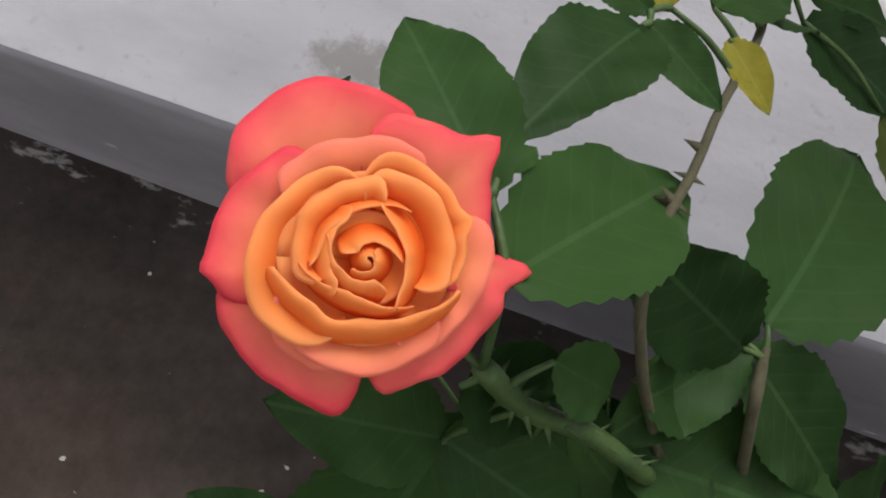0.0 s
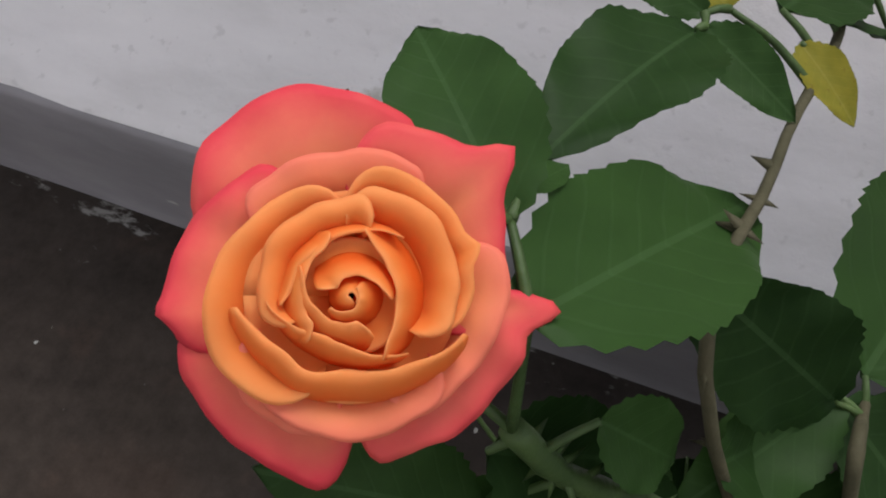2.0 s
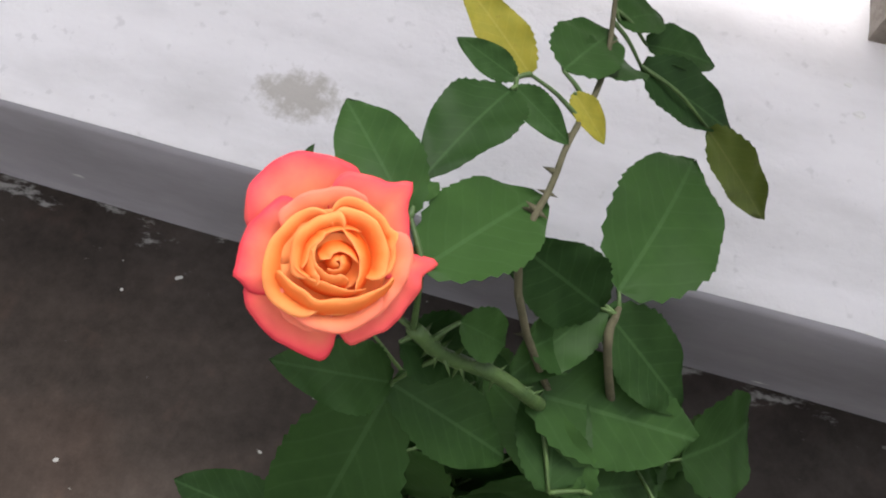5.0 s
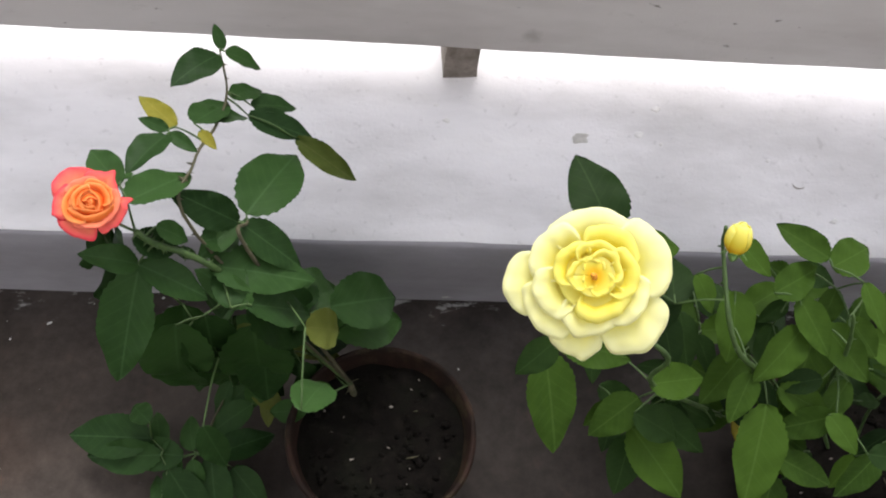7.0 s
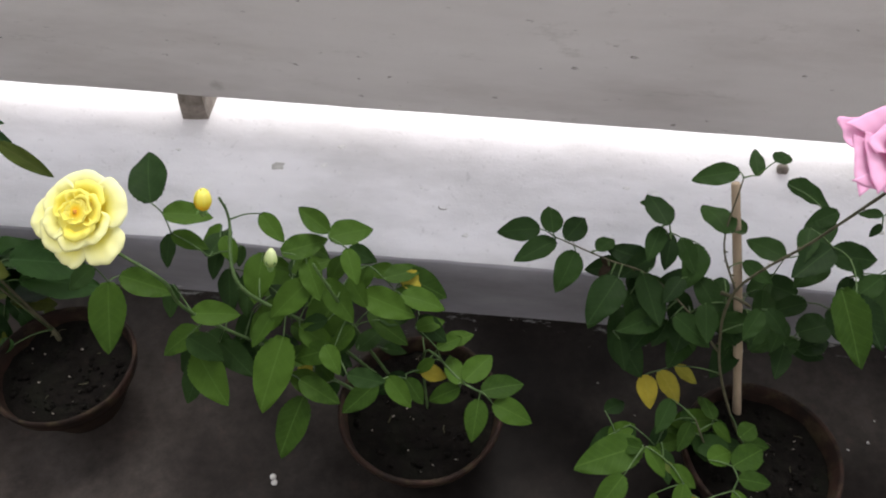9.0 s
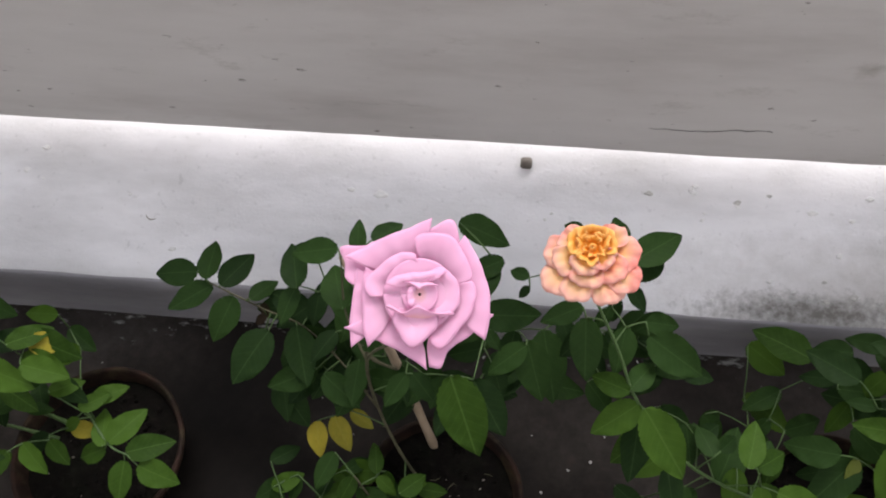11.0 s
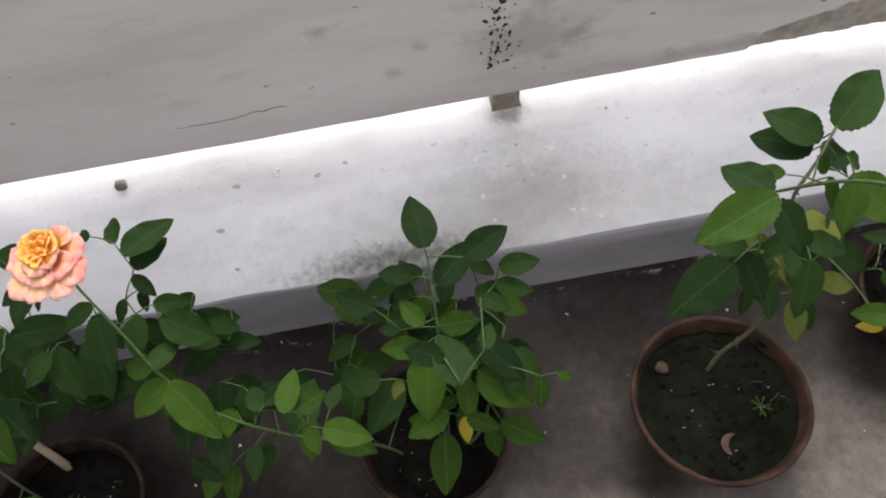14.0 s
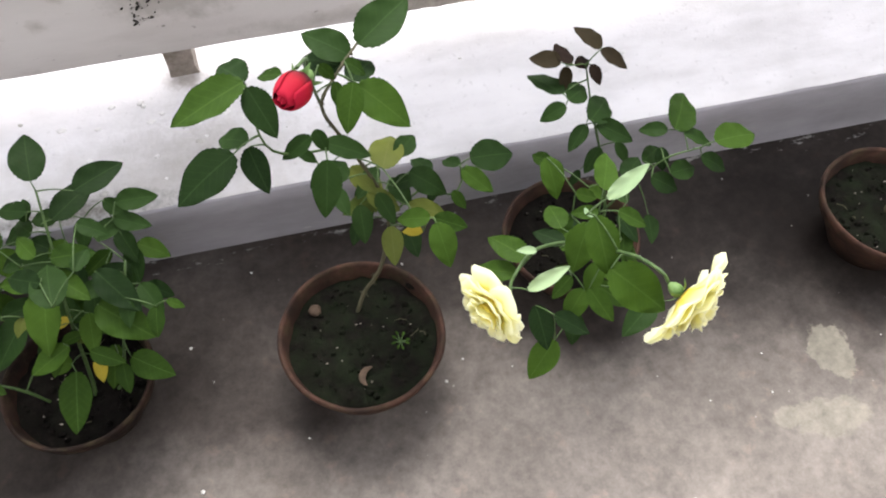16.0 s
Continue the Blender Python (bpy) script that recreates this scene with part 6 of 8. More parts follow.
leaflet(p3, (1.476, -0.199, 0.274), (1.417, -0.231, 0.269), LEAF)
leaflet(p3, (1.209, -0.200, 0.316), (1.156, -0.265, 0.294), LEAF)
leaflet(p3, (1.381, -0.110, 0.283), (1.336, -0.152, 0.261), LEAF)
leaflet(p3, (1.278, -0.202, 0.368), (1.272, -0.279, 0.356), LEAF)
leaflet(p3, (1.221, -0.229, 0.360), (1.285, -0.276, 0.341), LEAF)
leaflet(p3, (1.487, -0.196, 0.238), (1.562, -0.156, 0.224), LEAF)
leaflet(p3, (1.365, -0.144, 0.258), (1.413, -0.190, 0.234), LEAF)
leaflet(p3, (1.401, -0.185, 0.238), (1.469, -0.170, 0.227), LEAF)
leaflet(p3, (1.355, -0.230, 0.358), (1.278, -0.221, 0.336), LEAF)
leaflet(p3, (1.398, -0.140, 0.342), (1.392, -0.215, 0.307), LEAF)
leaflet(p3, (1.350, -0.183, 0.326), (1.323, -0.260, 0.311), LEAF)
leaflet(p3, (1.434, -0.232, 0.300), (1.407, -0.298, 0.292), LEAF)
leaflet(p3, (1.358, -0.205, 0.257), (1.314, -0.276, 0.247), LEAF)
leaflet(p3, (1.181, -0.178, 0.250), (1.266, -0.190, 0.233), LEAF)
leaflet(p3, (1.486, -0.104, 0.290), (1.409, -0.059, 0.278), LEAF)
leaflet(p3, (1.377, -0.133, 0.320), (1.443, -0.080, 0.300), LEAF)
leaflet(p3, (1.171, -0.135, 0.248), (1.134, -0.217, 0.235), LEAF)
leaflet(p3, (1.481, -0.151, 0.328), (1.417, -0.159, 0.301), LEAF)
leaflet(p3, (1.272, -0.197, 0.275), (1.232, -0.269, 0.258), LEAF)
leaflet(p3, (1.430, -0.098, 0.253), (1.514, -0.097, 0.230), LEAF)
leaflet(p3, (1.158, -0.114, 0.329), (1.185, -0.176, 0.307), LEAF)
leaflet(p3, (1.153, -0.097, 0.332), (1.073, -0.106, 0.318), LEAF)
leaflet(p3, (1.189, -0.118, 0.392), (1.129, -0.156, 0.361), LEAF)
leaflet(p3, (1.238, -0.154, 0.336), (1.268, -0.203, 0.312), LEAF)
leaflet(p3, (1.226, -0.164, 0.340), (1.130, -0.167, 0.316), LEAF)
leaflet(p3, (1.165, -0.158, 0.360), (1.229, -0.167, 0.352), LEAF)
leaflet(p3, (1.280, -0.120, 0.340), (1.201, -0.130, 0.324), LEAF)
leaflet(p3, (1.154, -0.135, 0.347), (1.225, -0.179, 0.318), LEAF)
leaflet(p3, (1.187, -0.127, 0.378), (1.104, -0.096, 0.381), LEAF)
leaflet(p3, (1.236, -0.163, 0.386), (1.200, -0.216, 0.380), LEAF)
leaflet(p3, (1.153, -0.406, 0.198), (1.127, -0.447, 0.179), LEAF)
leaflet(p3, (1.378, -0.361, 0.168), (1.434, -0.363, 0.156), LEAF_FRESH)
leaflet(p3, (1.128, -0.384, 0.190), (1.181, -0.356, 0.191), LEAF_FRESH)
leaflet(p3, (1.215, -0.392, 0.179), (1.275, -0.363, 0.172), LEAF_FRESH)
leaflet(p3, (1.314, -0.380, 0.173), (1.377, -0.386, 0.165), LEAF_FRESH)
leaflet(p3, (1.140, -0.378, 0.193), (1.135, -0.424, 0.160), LEAF)
leaflet(p3, (1.121, -0.342, 0.205), (1.165, -0.306, 0.182), LEAF)
leaflet(p3, (1.337, -0.402, 0.204), (1.271, -0.378, 0.189), LEAF)
leaflet(p3, (1.309, -0.353, 0.171), (1.357, -0.379, 0.140), LEAF)
leaflet(p3, (1.316, -0.345, 0.210), (1.239, -0.344, 0.185), LEAF_FRESH)
leaflet(p3, (1.217, -0.399, 0.210), (1.214, -0.443, 0.182), LEAF_FRESH)
leaflet(p3, (1.265, -0.346, 0.172), (1.215, -0.354, 0.169), LEAF_FRESH)
leaflet(p3, (1.219, -0.412, 0.210), (1.232, -0.466, 0.184), LEAF)
leaflet(p3, (1.257, -0.349, 0.214), (1.294, -0.320, 0.191), LEAF)
leaflet(p3, (1.282, -0.373, 0.202), (1.307, -0.410, 0.169), LEAF)
leaflet(p3, (1.330, -0.382, 0.185), (1.383, -0.369, 0.164), LEAF)
leaflet(p3, (1.469, -0.149, 0.464), (1.571, -0.134, 0.440), LEAF)
leaflet(p3, (1.470, -0.146, 0.480), (1.393, -0.213, 0.471), LEAF)
leaflet(p3, (1.483, -0.125, 0.429), (1.424, -0.184, 0.416), LEAF)
leaflet(p3, (1.426, 0.011, 0.471), (1.515, -0.010, 0.447), LEAF)
leaflet(p3, (1.434, -0.115, 0.491), (1.414, -0.184, 0.478), LEAF)
leaflet(p3, (1.503, -0.055, 0.475), (1.440, -0.085, 0.462), LEAF)
leaflet(p3, (1.413, -0.127, 0.421), (1.355, -0.076, 0.413), LEAF)
leaflet(p3, (1.489, -0.053, 0.466), (1.462, -0.128, 0.452), LEAF)
finish(p3)

bm = bmesh.new()
tube(bm, spline([(1.405, -0.275, 0.090), (1.343, -0.205, 0.339), (1.271, -0.132, 0.599)], 6), 0.0085, 0.0075, 10, 0.0006, random.Random(2))
tagged(obj("plant_stake", bm, BAMBOO), "dry bamboo stake standing in a clay pot", "stake")
bm = bmesh.new()
tube(bm, spline([(1.294, -0.204, 0.404), (1.314, -0.219, 0.412), (1.344, -0.224, 0.396)], 4), 0.004, 0.0025, 6, 0.0004, random.Random(3))
tagged(obj("stake_tie", bm, STEM_WOOD), "dry twine tie knotted round the stake", "tie")

p4 = bush(2.118, -0.342, "leafy rose bush with a peach bloom on a long branch")
cane(p4, [(2.101, -0.362, 0.040), (2.143, -0.362, 0.127), (2.161, -0.288, 0.311), (2.169, -0.221, 0.394), (2.173, -0.151, 0.479)], 0.004, 0.002, 14, STEM, 15)
cane(p4, [(2.112, -0.363, 0.041), (2.196, -0.361, 0.133), (2.240, -0.321, 0.255), (2.281, -0.246, 0.365)], 0.0035, 0.002, 8, STEM, 16)
cane(p4, [(2.068, -0.356, 0.038), (2.025, -0.362, 0.201), (1.884, -0.338, 0.274), (1.782, -0.308, 0.355), (1.712, -0.253, 0.435), (1.679, -0.206, 0.495), (1.632, -0.143, 0.558), (1.614, -0.109, 0.591)], 0.0028, 0.0021, 18, STEM, 17)
leaflet(p4, (2.171, -0.142, 0.497), (2.164, -0.047, 0.521), LEAF)
leaflet(p4, (2.232, -0.158, 0.471), (2.315, -0.114, 0.476), LEAF)
leaflet(p4, (2.144, -0.163, 0.444), (2.082, -0.132, 0.428), LEAF)
leaflet(p4, (2.068, -0.189, 0.402), (1.996, -0.138, 0.390), LEAF)
leaflet(p4, (2.147, -0.239, 0.415), (2.109, -0.184, 0.407), LEAF_FRESH)
leaflet(p4, (2.171, -0.244, 0.410), (2.243, -0.242, 0.404), LEAF_FRESH)
leaflet(p4, (2.139, -0.262, 0.380), (2.063, -0.247, 0.360), LEAF_FRESH)
leaflet(p4, (2.161, -0.260, 0.390), (2.224, -0.311, 0.366), LEAF_FRESH)
leaflet(p4, (2.145, -0.267, 0.365), (2.121, -0.369, 0.298), LEAF_FRESH)
leaflet(p4, (2.055, -0.288, 0.329), (1.973, -0.273, 0.309), LEAF)
leaflet(p4, (2.088, -0.286, 0.310), (2.016, -0.360, 0.258), LEAF)
leaflet(p4, (2.234, -0.264, 0.377), (2.297, -0.342, 0.341), LEAF)
leaflet(p4, (2.222, -0.307, 0.337), (2.308, -0.375, 0.307), LEAF_FRESH)
leaflet(p4, (2.288, -0.167, 0.433), (2.360, -0.165, 0.429), LEAF)
leaflet(p4, (2.278, -0.186, 0.413), (2.339, -0.211, 0.402), LEAF)
leaflet(p4, (2.136, -0.182, 0.410), (2.101, -0.139, 0.400), LEAF)
leaflet(p4, (2.197, -0.301, 0.306), (2.198, -0.370, 0.277), LEAF_FRESH)
leaflet(p4, (2.146, -0.369, 0.227), (2.130, -0.467, 0.175), LEAF_FRESH)
leaflet(p4, (2.248, -0.369, 0.241), (2.318, -0.417, 0.227), LEAF_FRESH)
leaflet(p4, (2.230, -0.373, 0.229), (2.230, -0.423, 0.205), LEAF_FRESH)
leaflet(p4, (2.142, -0.356, 0.236), (2.079, -0.331, 0.219), LEAF_FRESH)
leaflet(p4, (2.185, -0.344, 0.222), (2.182, -0.387, 0.198), LEAF_YELLOW)
leaflet(p4, (2.165, -0.332, 0.259), (2.177, -0.297, 0.274), LEAF_OLIVE)
leaflet(p4, (2.294, -0.273, 0.325), (2.326, -0.332, 0.304), LEAF)
leaflet(p4, (1.911, -0.304, 0.261), (1.901, -0.380, 0.229), LEAF_FRESH)
leaflet(p4, (1.937, -0.327, 0.243), (2.020, -0.386, 0.224), LEAF_FRESH)
leaflet(p4, (1.881, -0.327, 0.254), (1.927, -0.232, 0.262), LEAF)
leaflet(p4, (1.854, -0.288, 0.275), (1.844, -0.233, 0.271), LEAF)
leaflet(p4, (1.951, -0.300, 0.265), (1.972, -0.251, 0.262), LEAF)
leaflet(p4, (2.180, -0.178, 0.430), (2.256, -0.110, 0.439), LEAF)
leaflet(p4, (2.195, -0.288, 0.352), (2.266, -0.278, 0.349), LEAF)
leaflet(p4, (2.104, -0.220, 0.369), (2.062, -0.206, 0.353), LEAF)
leaflet(p4, (2.136, -0.169, 0.427), (2.124, -0.111, 0.423), LEAF)
leaflet(p4, (2.243, -0.216, 0.402), (2.294, -0.172, 0.403), LEAF)
leaflet(p4, (2.179, -0.331, 0.282), (2.153, -0.293, 0.272), LEAF)
leaflet(p4, (2.325, -0.338, 0.344), (2.316, -0.384, 0.314), LEAF_FRESH)
leaflet(p4, (2.349, -0.345, 0.367), (2.375, -0.356, 0.349), LEAF_FRESH)
leaflet(p4, (2.276, -0.314, 0.351), (2.274, -0.359, 0.322), LEAF)
leaflet(p4, (2.228, -0.274, 0.362), (2.249, -0.246, 0.350), LEAF)
leaflet(p4, (2.160, -0.355, 0.297), (2.082, -0.379, 0.263), LEAF_FRESH)
leaflet(p4, (2.190, -0.363, 0.279), (2.245, -0.392, 0.261), LEAF_FRESH)
leaflet(p4, (2.150, -0.347, 0.297), (2.185, -0.324, 0.287), LEAF_FRESH)
leaflet(p4, (2.136, -0.350, 0.275), (2.116, -0.384, 0.246), LEAF_FRESH)
leaflet(p4, (2.191, -0.363, 0.441), (2.172, -0.263, 0.437), LEAF)
leaflet(p4, (2.173, -0.318, 0.448), (2.107, -0.278, 0.427), LEAF)
leaflet(p4, (2.245, -0.245, 0.491), (2.292, -0.266, 0.474), LEAF)
leaflet(p4, (2.236, -0.326, 0.475), (2.254, -0.277, 0.466), LEAF)
leaflet(p4, (2.131, -0.309, 0.293), (2.161, -0.290, 0.290), LEAF_YELLOW)
leaflet(p4, (2.087, -0.287, 0.312), (2.072, -0.321, 0.294), LEAF_OLIVE)
leaflet(p4, (1.679, -0.063, 0.553), (1.666, -0.003, 0.543), LEAF)
leaflet(p4, (1.691, -0.084, 0.549), (1.770, -0.024, 0.542), LEAF)
leaflet(p4, (1.700, -0.100, 0.524), (1.747, -0.037, 0.517), LEAF)
leaflet(p4, (1.693, -0.104, 0.512), (1.722, -0.137, 0.486), LEAF)
leaflet(p4, (1.541, -0.112, 0.531), (1.511, -0.092, 0.514), LEAF)
leaflet(p4, (1.543, -0.121, 0.519), (1.527, -0.130, 0.496), LEAF)
leaflet(p4, (1.624, -0.024, 0.527), (1.592, -0.005, 0.511), LEAF)
leaflet(p4, (1.625, -0.141, 0.504), (1.563, -0.162, 0.478), LEAF)
leaflet(p4, (1.630, -0.157, 0.500), (1.635, -0.242, 0.451), LEAF)
leaflet(p4, (1.691, -0.164, 0.490), (1.681, -0.230, 0.455), LEAF)
leaflet(p4, (1.720, -0.154, 0.493), (1.778, -0.150, 0.474), LEAF)
leaflet(p4, (1.727, -0.171, 0.479), (1.814, -0.220, 0.451), LEAF)
leaflet(p4, (1.545, -0.185, 0.463), (1.575, -0.267, 0.414), LEAF)
leaflet(p4, (1.544, -0.197, 0.471), (1.486, -0.237, 0.442), LEAF)
leaflet(p4, (1.639, -0.163, 0.468), (1.598, -0.201, 0.438), LEAF)
leaflet(p4, (1.702, -0.251, 0.451), (1.645, -0.223, 0.434), LEAF_FRESH)
leaflet(p4, (1.702, -0.248, 0.452), (1.744, -0.196, 0.442), LEAF)
leaflet(p4, (1.720, -0.261, 0.428), (1.651, -0.306, 0.397), LEAF_FRESH)
leaflet(p4, (1.726, -0.271, 0.437), (1.795, -0.358, 0.380), LEAF_FRESH)
leaflet(p4, (1.773, -0.336, 0.362), (1.788, -0.406, 0.328), LEAF)
leaflet(p4, (1.730, -0.263, 0.375), (1.721, -0.360, 0.334), LEAF)
leaflet(p4, (1.893, -0.331, 0.370), (1.917, -0.253, 0.367), LEAF_FRESH)
leaflet(p4, (1.910, -0.328, 0.361), (1.964, -0.296, 0.351), LEAF_FRESH)
leaflet(p4, (1.849, -0.312, 0.350), (1.830, -0.257, 0.339), LEAF)
leaflet(p4, (1.859, -0.303, 0.353), (1.892, -0.272, 0.340), LEAF)
leaflet(p4, (1.924, -0.346, 0.327), (1.933, -0.392, 0.298), LEAF_FRESH)
leaflet(p4, (1.949, -0.354, 0.328), (2.030, -0.384, 0.318), LEAF_FRESH)
leaflet(p4, (1.748, -0.197, 0.432), (1.805, -0.206, 0.411), LEAF)
leaflet(p4, (1.671, -0.131, 0.486), (1.648, -0.159, 0.458), LEAF)
leaflet(p4, (1.575, -0.142, 0.405), (1.599, -0.250, 0.362), LEAF)
leaflet(p4, (1.529, -0.145, 0.404), (1.515, -0.211, 0.370), LEAF)
leaflet(p4, (1.672, -0.145, 0.425), (1.721, -0.170, 0.401), LEAF)
leaflet(p4, (1.686, -0.098, 0.455), (1.681, -0.131, 0.428), LEAF)
leaflet(p4, (1.755, -0.137, 0.419), (1.786, -0.200, 0.387), LEAF)
leaflet(p4, (1.783, -0.159, 0.405), (1.833, -0.172, 0.385), LEAF)
leaflet(p4, (1.671, -0.202, 0.373), (1.710, -0.229, 0.348), LEAF_FRESH)
leaflet(p4, (1.701, -0.248, 0.344), (1.668, -0.284, 0.315), LEAF_FRESH)
leaflet(p4, (1.776, -0.241, 0.338), (1.770, -0.315, 0.302), LEAF)
leaflet(p4, (1.815, -0.255, 0.327), (1.828, -0.319, 0.294), LEAF)
leaflet(p4, (1.834, -0.277, 0.313), (1.878, -0.244, 0.303), LEAF)
leaflet(p4, (1.821, -0.344, 0.279), (1.806, -0.402, 0.246), LEAF)
leaflet(p4, (1.605, -0.170, 0.379), (1.580, -0.201, 0.352), LEAF)
leaflet(p4, (1.642, -0.159, 0.381), (1.683, -0.196, 0.354), LEAF)
leaflet(p4, (2.156, -0.106, 0.346), (2.093, -0.082, 0.324), LEAF)
leaflet(p4, (2.196, -0.107, 0.331), (2.185, -0.160, 0.299), LEAF)
leaflet(p4, (2.160, -0.176, 0.293), (2.179, -0.237, 0.264), LEAF)
leaflet(p4, (2.241, -0.096, 0.359), (2.285, -0.131, 0.339), LEAF)
leaflet(p4, (2.252, -0.134, 0.314), (2.281, -0.198, 0.286), LEAF)
leaflet(p4, (2.268, -0.162, 0.291), (2.274, -0.231, 0.259), LEAF)
leaflet(p4, (2.101, -0.110, 0.329), (2.034, -0.107, 0.304), LEAF)
leaflet(p4, (2.081, -0.150, 0.299), (2.025, -0.140, 0.277), LEAF)
leaflet(p4, (2.106, -0.181, 0.276), (2.073, -0.229, 0.243), LEAF_FRESH)
leaflet(p4, (2.173, -0.206, 0.250), (2.138, -0.277, 0.212), LEAF_FRESH)
leaflet(p4, (1.988, -0.203, 0.221), (1.946, -0.241, 0.190), LEAF)
leaflet(p4, (2.251, -0.186, 0.274), (2.247, -0.264, 0.238), LEAF)
leaflet(p4, (2.158, -0.141, 0.320), (2.118, -0.177, 0.288), LEAF_FRESH)
leaflet(p4, (2.285, -0.234, 0.260), (2.331, -0.259, 0.242), LEAF)
leaflet(p4, (2.081, -0.278, 0.185), (2.044, -0.285, 0.161), LEAF)
leaflet(p4, (2.176, -0.253, 0.250), (2.224, -0.215, 0.245), LEAF)
leaflet(p4, (2.195, -0.295, 0.167), (2.180, -0.370, 0.129), LEAF_FRESH)
leaflet(p4, (1.877, -0.201, 0.214), (1.911, -0.244, 0.187), LEAF)
leaflet(p4, (1.901, -0.195, 0.216), (1.870, -0.224, 0.189), LEAF)
carried_bloom(p4, (1.615, -0.125, 0.668), (-0.174, -0.227, 0.958), (-0.054, 0.900, 0.432), 0.066, 0.5, "peach rose bloom with an amber heart", peach_petals(), 400)
leaflet(p4, (1.759, -0.151, 0.361), (1.684, -0.110, 0.341), LEAF)
leaflet(p4, (1.816, -0.162, 0.370), (1.750, -0.137, 0.343), LEAF)
leaflet(p4, (1.563, -0.204, 0.331), (1.655, -0.210, 0.314), LEAF)
leaflet(p4, (1.800, -0.176, 0.359), (1.858, -0.188, 0.355), LEAF)
leaflet(p4, (1.575, -0.165, 0.365), (1.590, -0.230, 0.328), LEAF)
leaflet(p4, (1.647, -0.221, 0.395), (1.691, -0.259, 0.357), LEAF)
leaflet(p4, (1.619, -0.123, 0.365), (1.669, -0.174, 0.351), LEAF)
leaflet(p4, (1.606, -0.161, 0.377), (1.549, -0.192, 0.356), LEAF)
leaflet(p4, (1.801, -0.181, 0.339), (1.752, -0.142, 0.316), LEAF)
leaflet(p4, (1.638, -0.133, 0.352), (1.720, -0.149, 0.340), LEAF)
leaflet(p4, (1.603, -0.123, 0.409), (1.625, -0.172, 0.390), LEAF)
leaflet(p4, (1.802, -0.110, 0.345), (1.782, -0.171, 0.330), LEAF)
leaflet(p4, (1.779, -0.169, 0.332), (1.702, -0.211, 0.313), LEAF)
leaflet(p4, (1.740, -0.098, 0.399), (1.691, -0.138, 0.388), LEAF)
leaflet(p4, (1.731, -0.135, 0.370), (1.820, -0.126, 0.348), LEAF)
leaflet(p4, (1.765, -0.112, 0.431), (1.710, -0.143, 0.408), LEAF)
leaflet(p4, (1.745, -0.230, 0.291), (1.749, -0.299, 0.270), LEAF)
leaflet(p4, (1.751, -0.242, 0.248), (1.808, -0.296, 0.219), LEAF_FRESH)
leaflet(p4, (1.842, -0.342, 0.252), (1.797, -0.386, 0.215), LEAF)
leaflet(p4, (1.763, -0.357, 0.228), (1.751, -0.423, 0.207), LEAF_FRESH)
leaflet(p4, (1.736, -0.354, 0.235), (1.706, -0.407, 0.197), LEAF_FRESH)
leaflet(p4, (1.800, -0.293, 0.318), (1.730, -0.338, 0.292), LEAF_FRESH)
leaflet(p4, (1.810, -0.282, 0.268), (1.724, -0.292, 0.236), LEAF)
leaflet(p4, (1.707, -0.353, 0.279), (1.763, -0.395, 0.268), LEAF)
leaflet(p4, (1.773, -0.250, 0.254), (1.708, -0.305, 0.232), LEAF_FRESH)
leaflet(p4, (1.784, -0.216, 0.284), (1.841, -0.270, 0.260), LEAF)
leaflet(p4, (2.088, -0.118, 0.306), (2.155, -0.160, 0.286), LEAF)
leaflet(p4, (2.076, -0.169, 0.305), (2.150, -0.166, 0.286), LEAF)
leaflet(p4, (2.039, -0.121, 0.309), (1.948, -0.066, 0.300), LEAF_FRESH)
leaflet(p4, (2.107, -0.224, 0.273), (2.167, -0.283, 0.259), LEAF)
leaflet(p4, (2.191, -0.301, 0.242), (2.255, -0.289, 0.251), LEAF_FRESH)
leaflet(p4, (2.197, -0.175, 0.229), (2.167, -0.244, 0.188), LEAF)
leaflet(p4, (2.270, -0.301, 0.301), (2.192, -0.305, 0.267), LEAF)
leaflet(p4, (2.067, -0.123, 0.231), (2.135, -0.123, 0.228), LEAF)
leaflet(p4, (2.157, -0.218, 0.214), (2.130, -0.271, 0.185), LEAF)
leaflet(p4, (2.163, -0.185, 0.269), (2.069, -0.164, 0.259), LEAF)
leaflet(p4, (1.958, -0.214, 0.198), (1.997, -0.290, 0.174), LEAF)
leaflet(p4, (2.008, -0.154, 0.235), (1.945, -0.188, 0.211), LEAF)
leaflet(p4, (2.208, -0.113, 0.221), (2.146, -0.150, 0.200), LEAF_FRESH)
leaflet(p4, (1.993, -0.260, 0.216), (1.978, -0.317, 0.200), LEAF_FRESH)
leaflet(p4, (2.195, -0.241, 0.276), (2.191, -0.314, 0.246), LEAF)
leaflet(p4, (1.957, -0.154, 0.194), (2.041, -0.212, 0.180), LEAF_FRESH)
leaflet(p4, (1.969, -0.059, 0.206), (2.046, -0.105, 0.180), LEAF_FRESH)
leaflet(p4, (2.009, -0.224, 0.230), (2.084, -0.196, 0.215), LEAF)
leaflet(p4, (2.278, -0.156, 0.288), (2.336, -0.187, 0.274), LEAF_FRESH)
leaflet(p4, (2.207, -0.228, 0.295), (2.268, -0.200, 0.290), LEAF)
finish(p4)

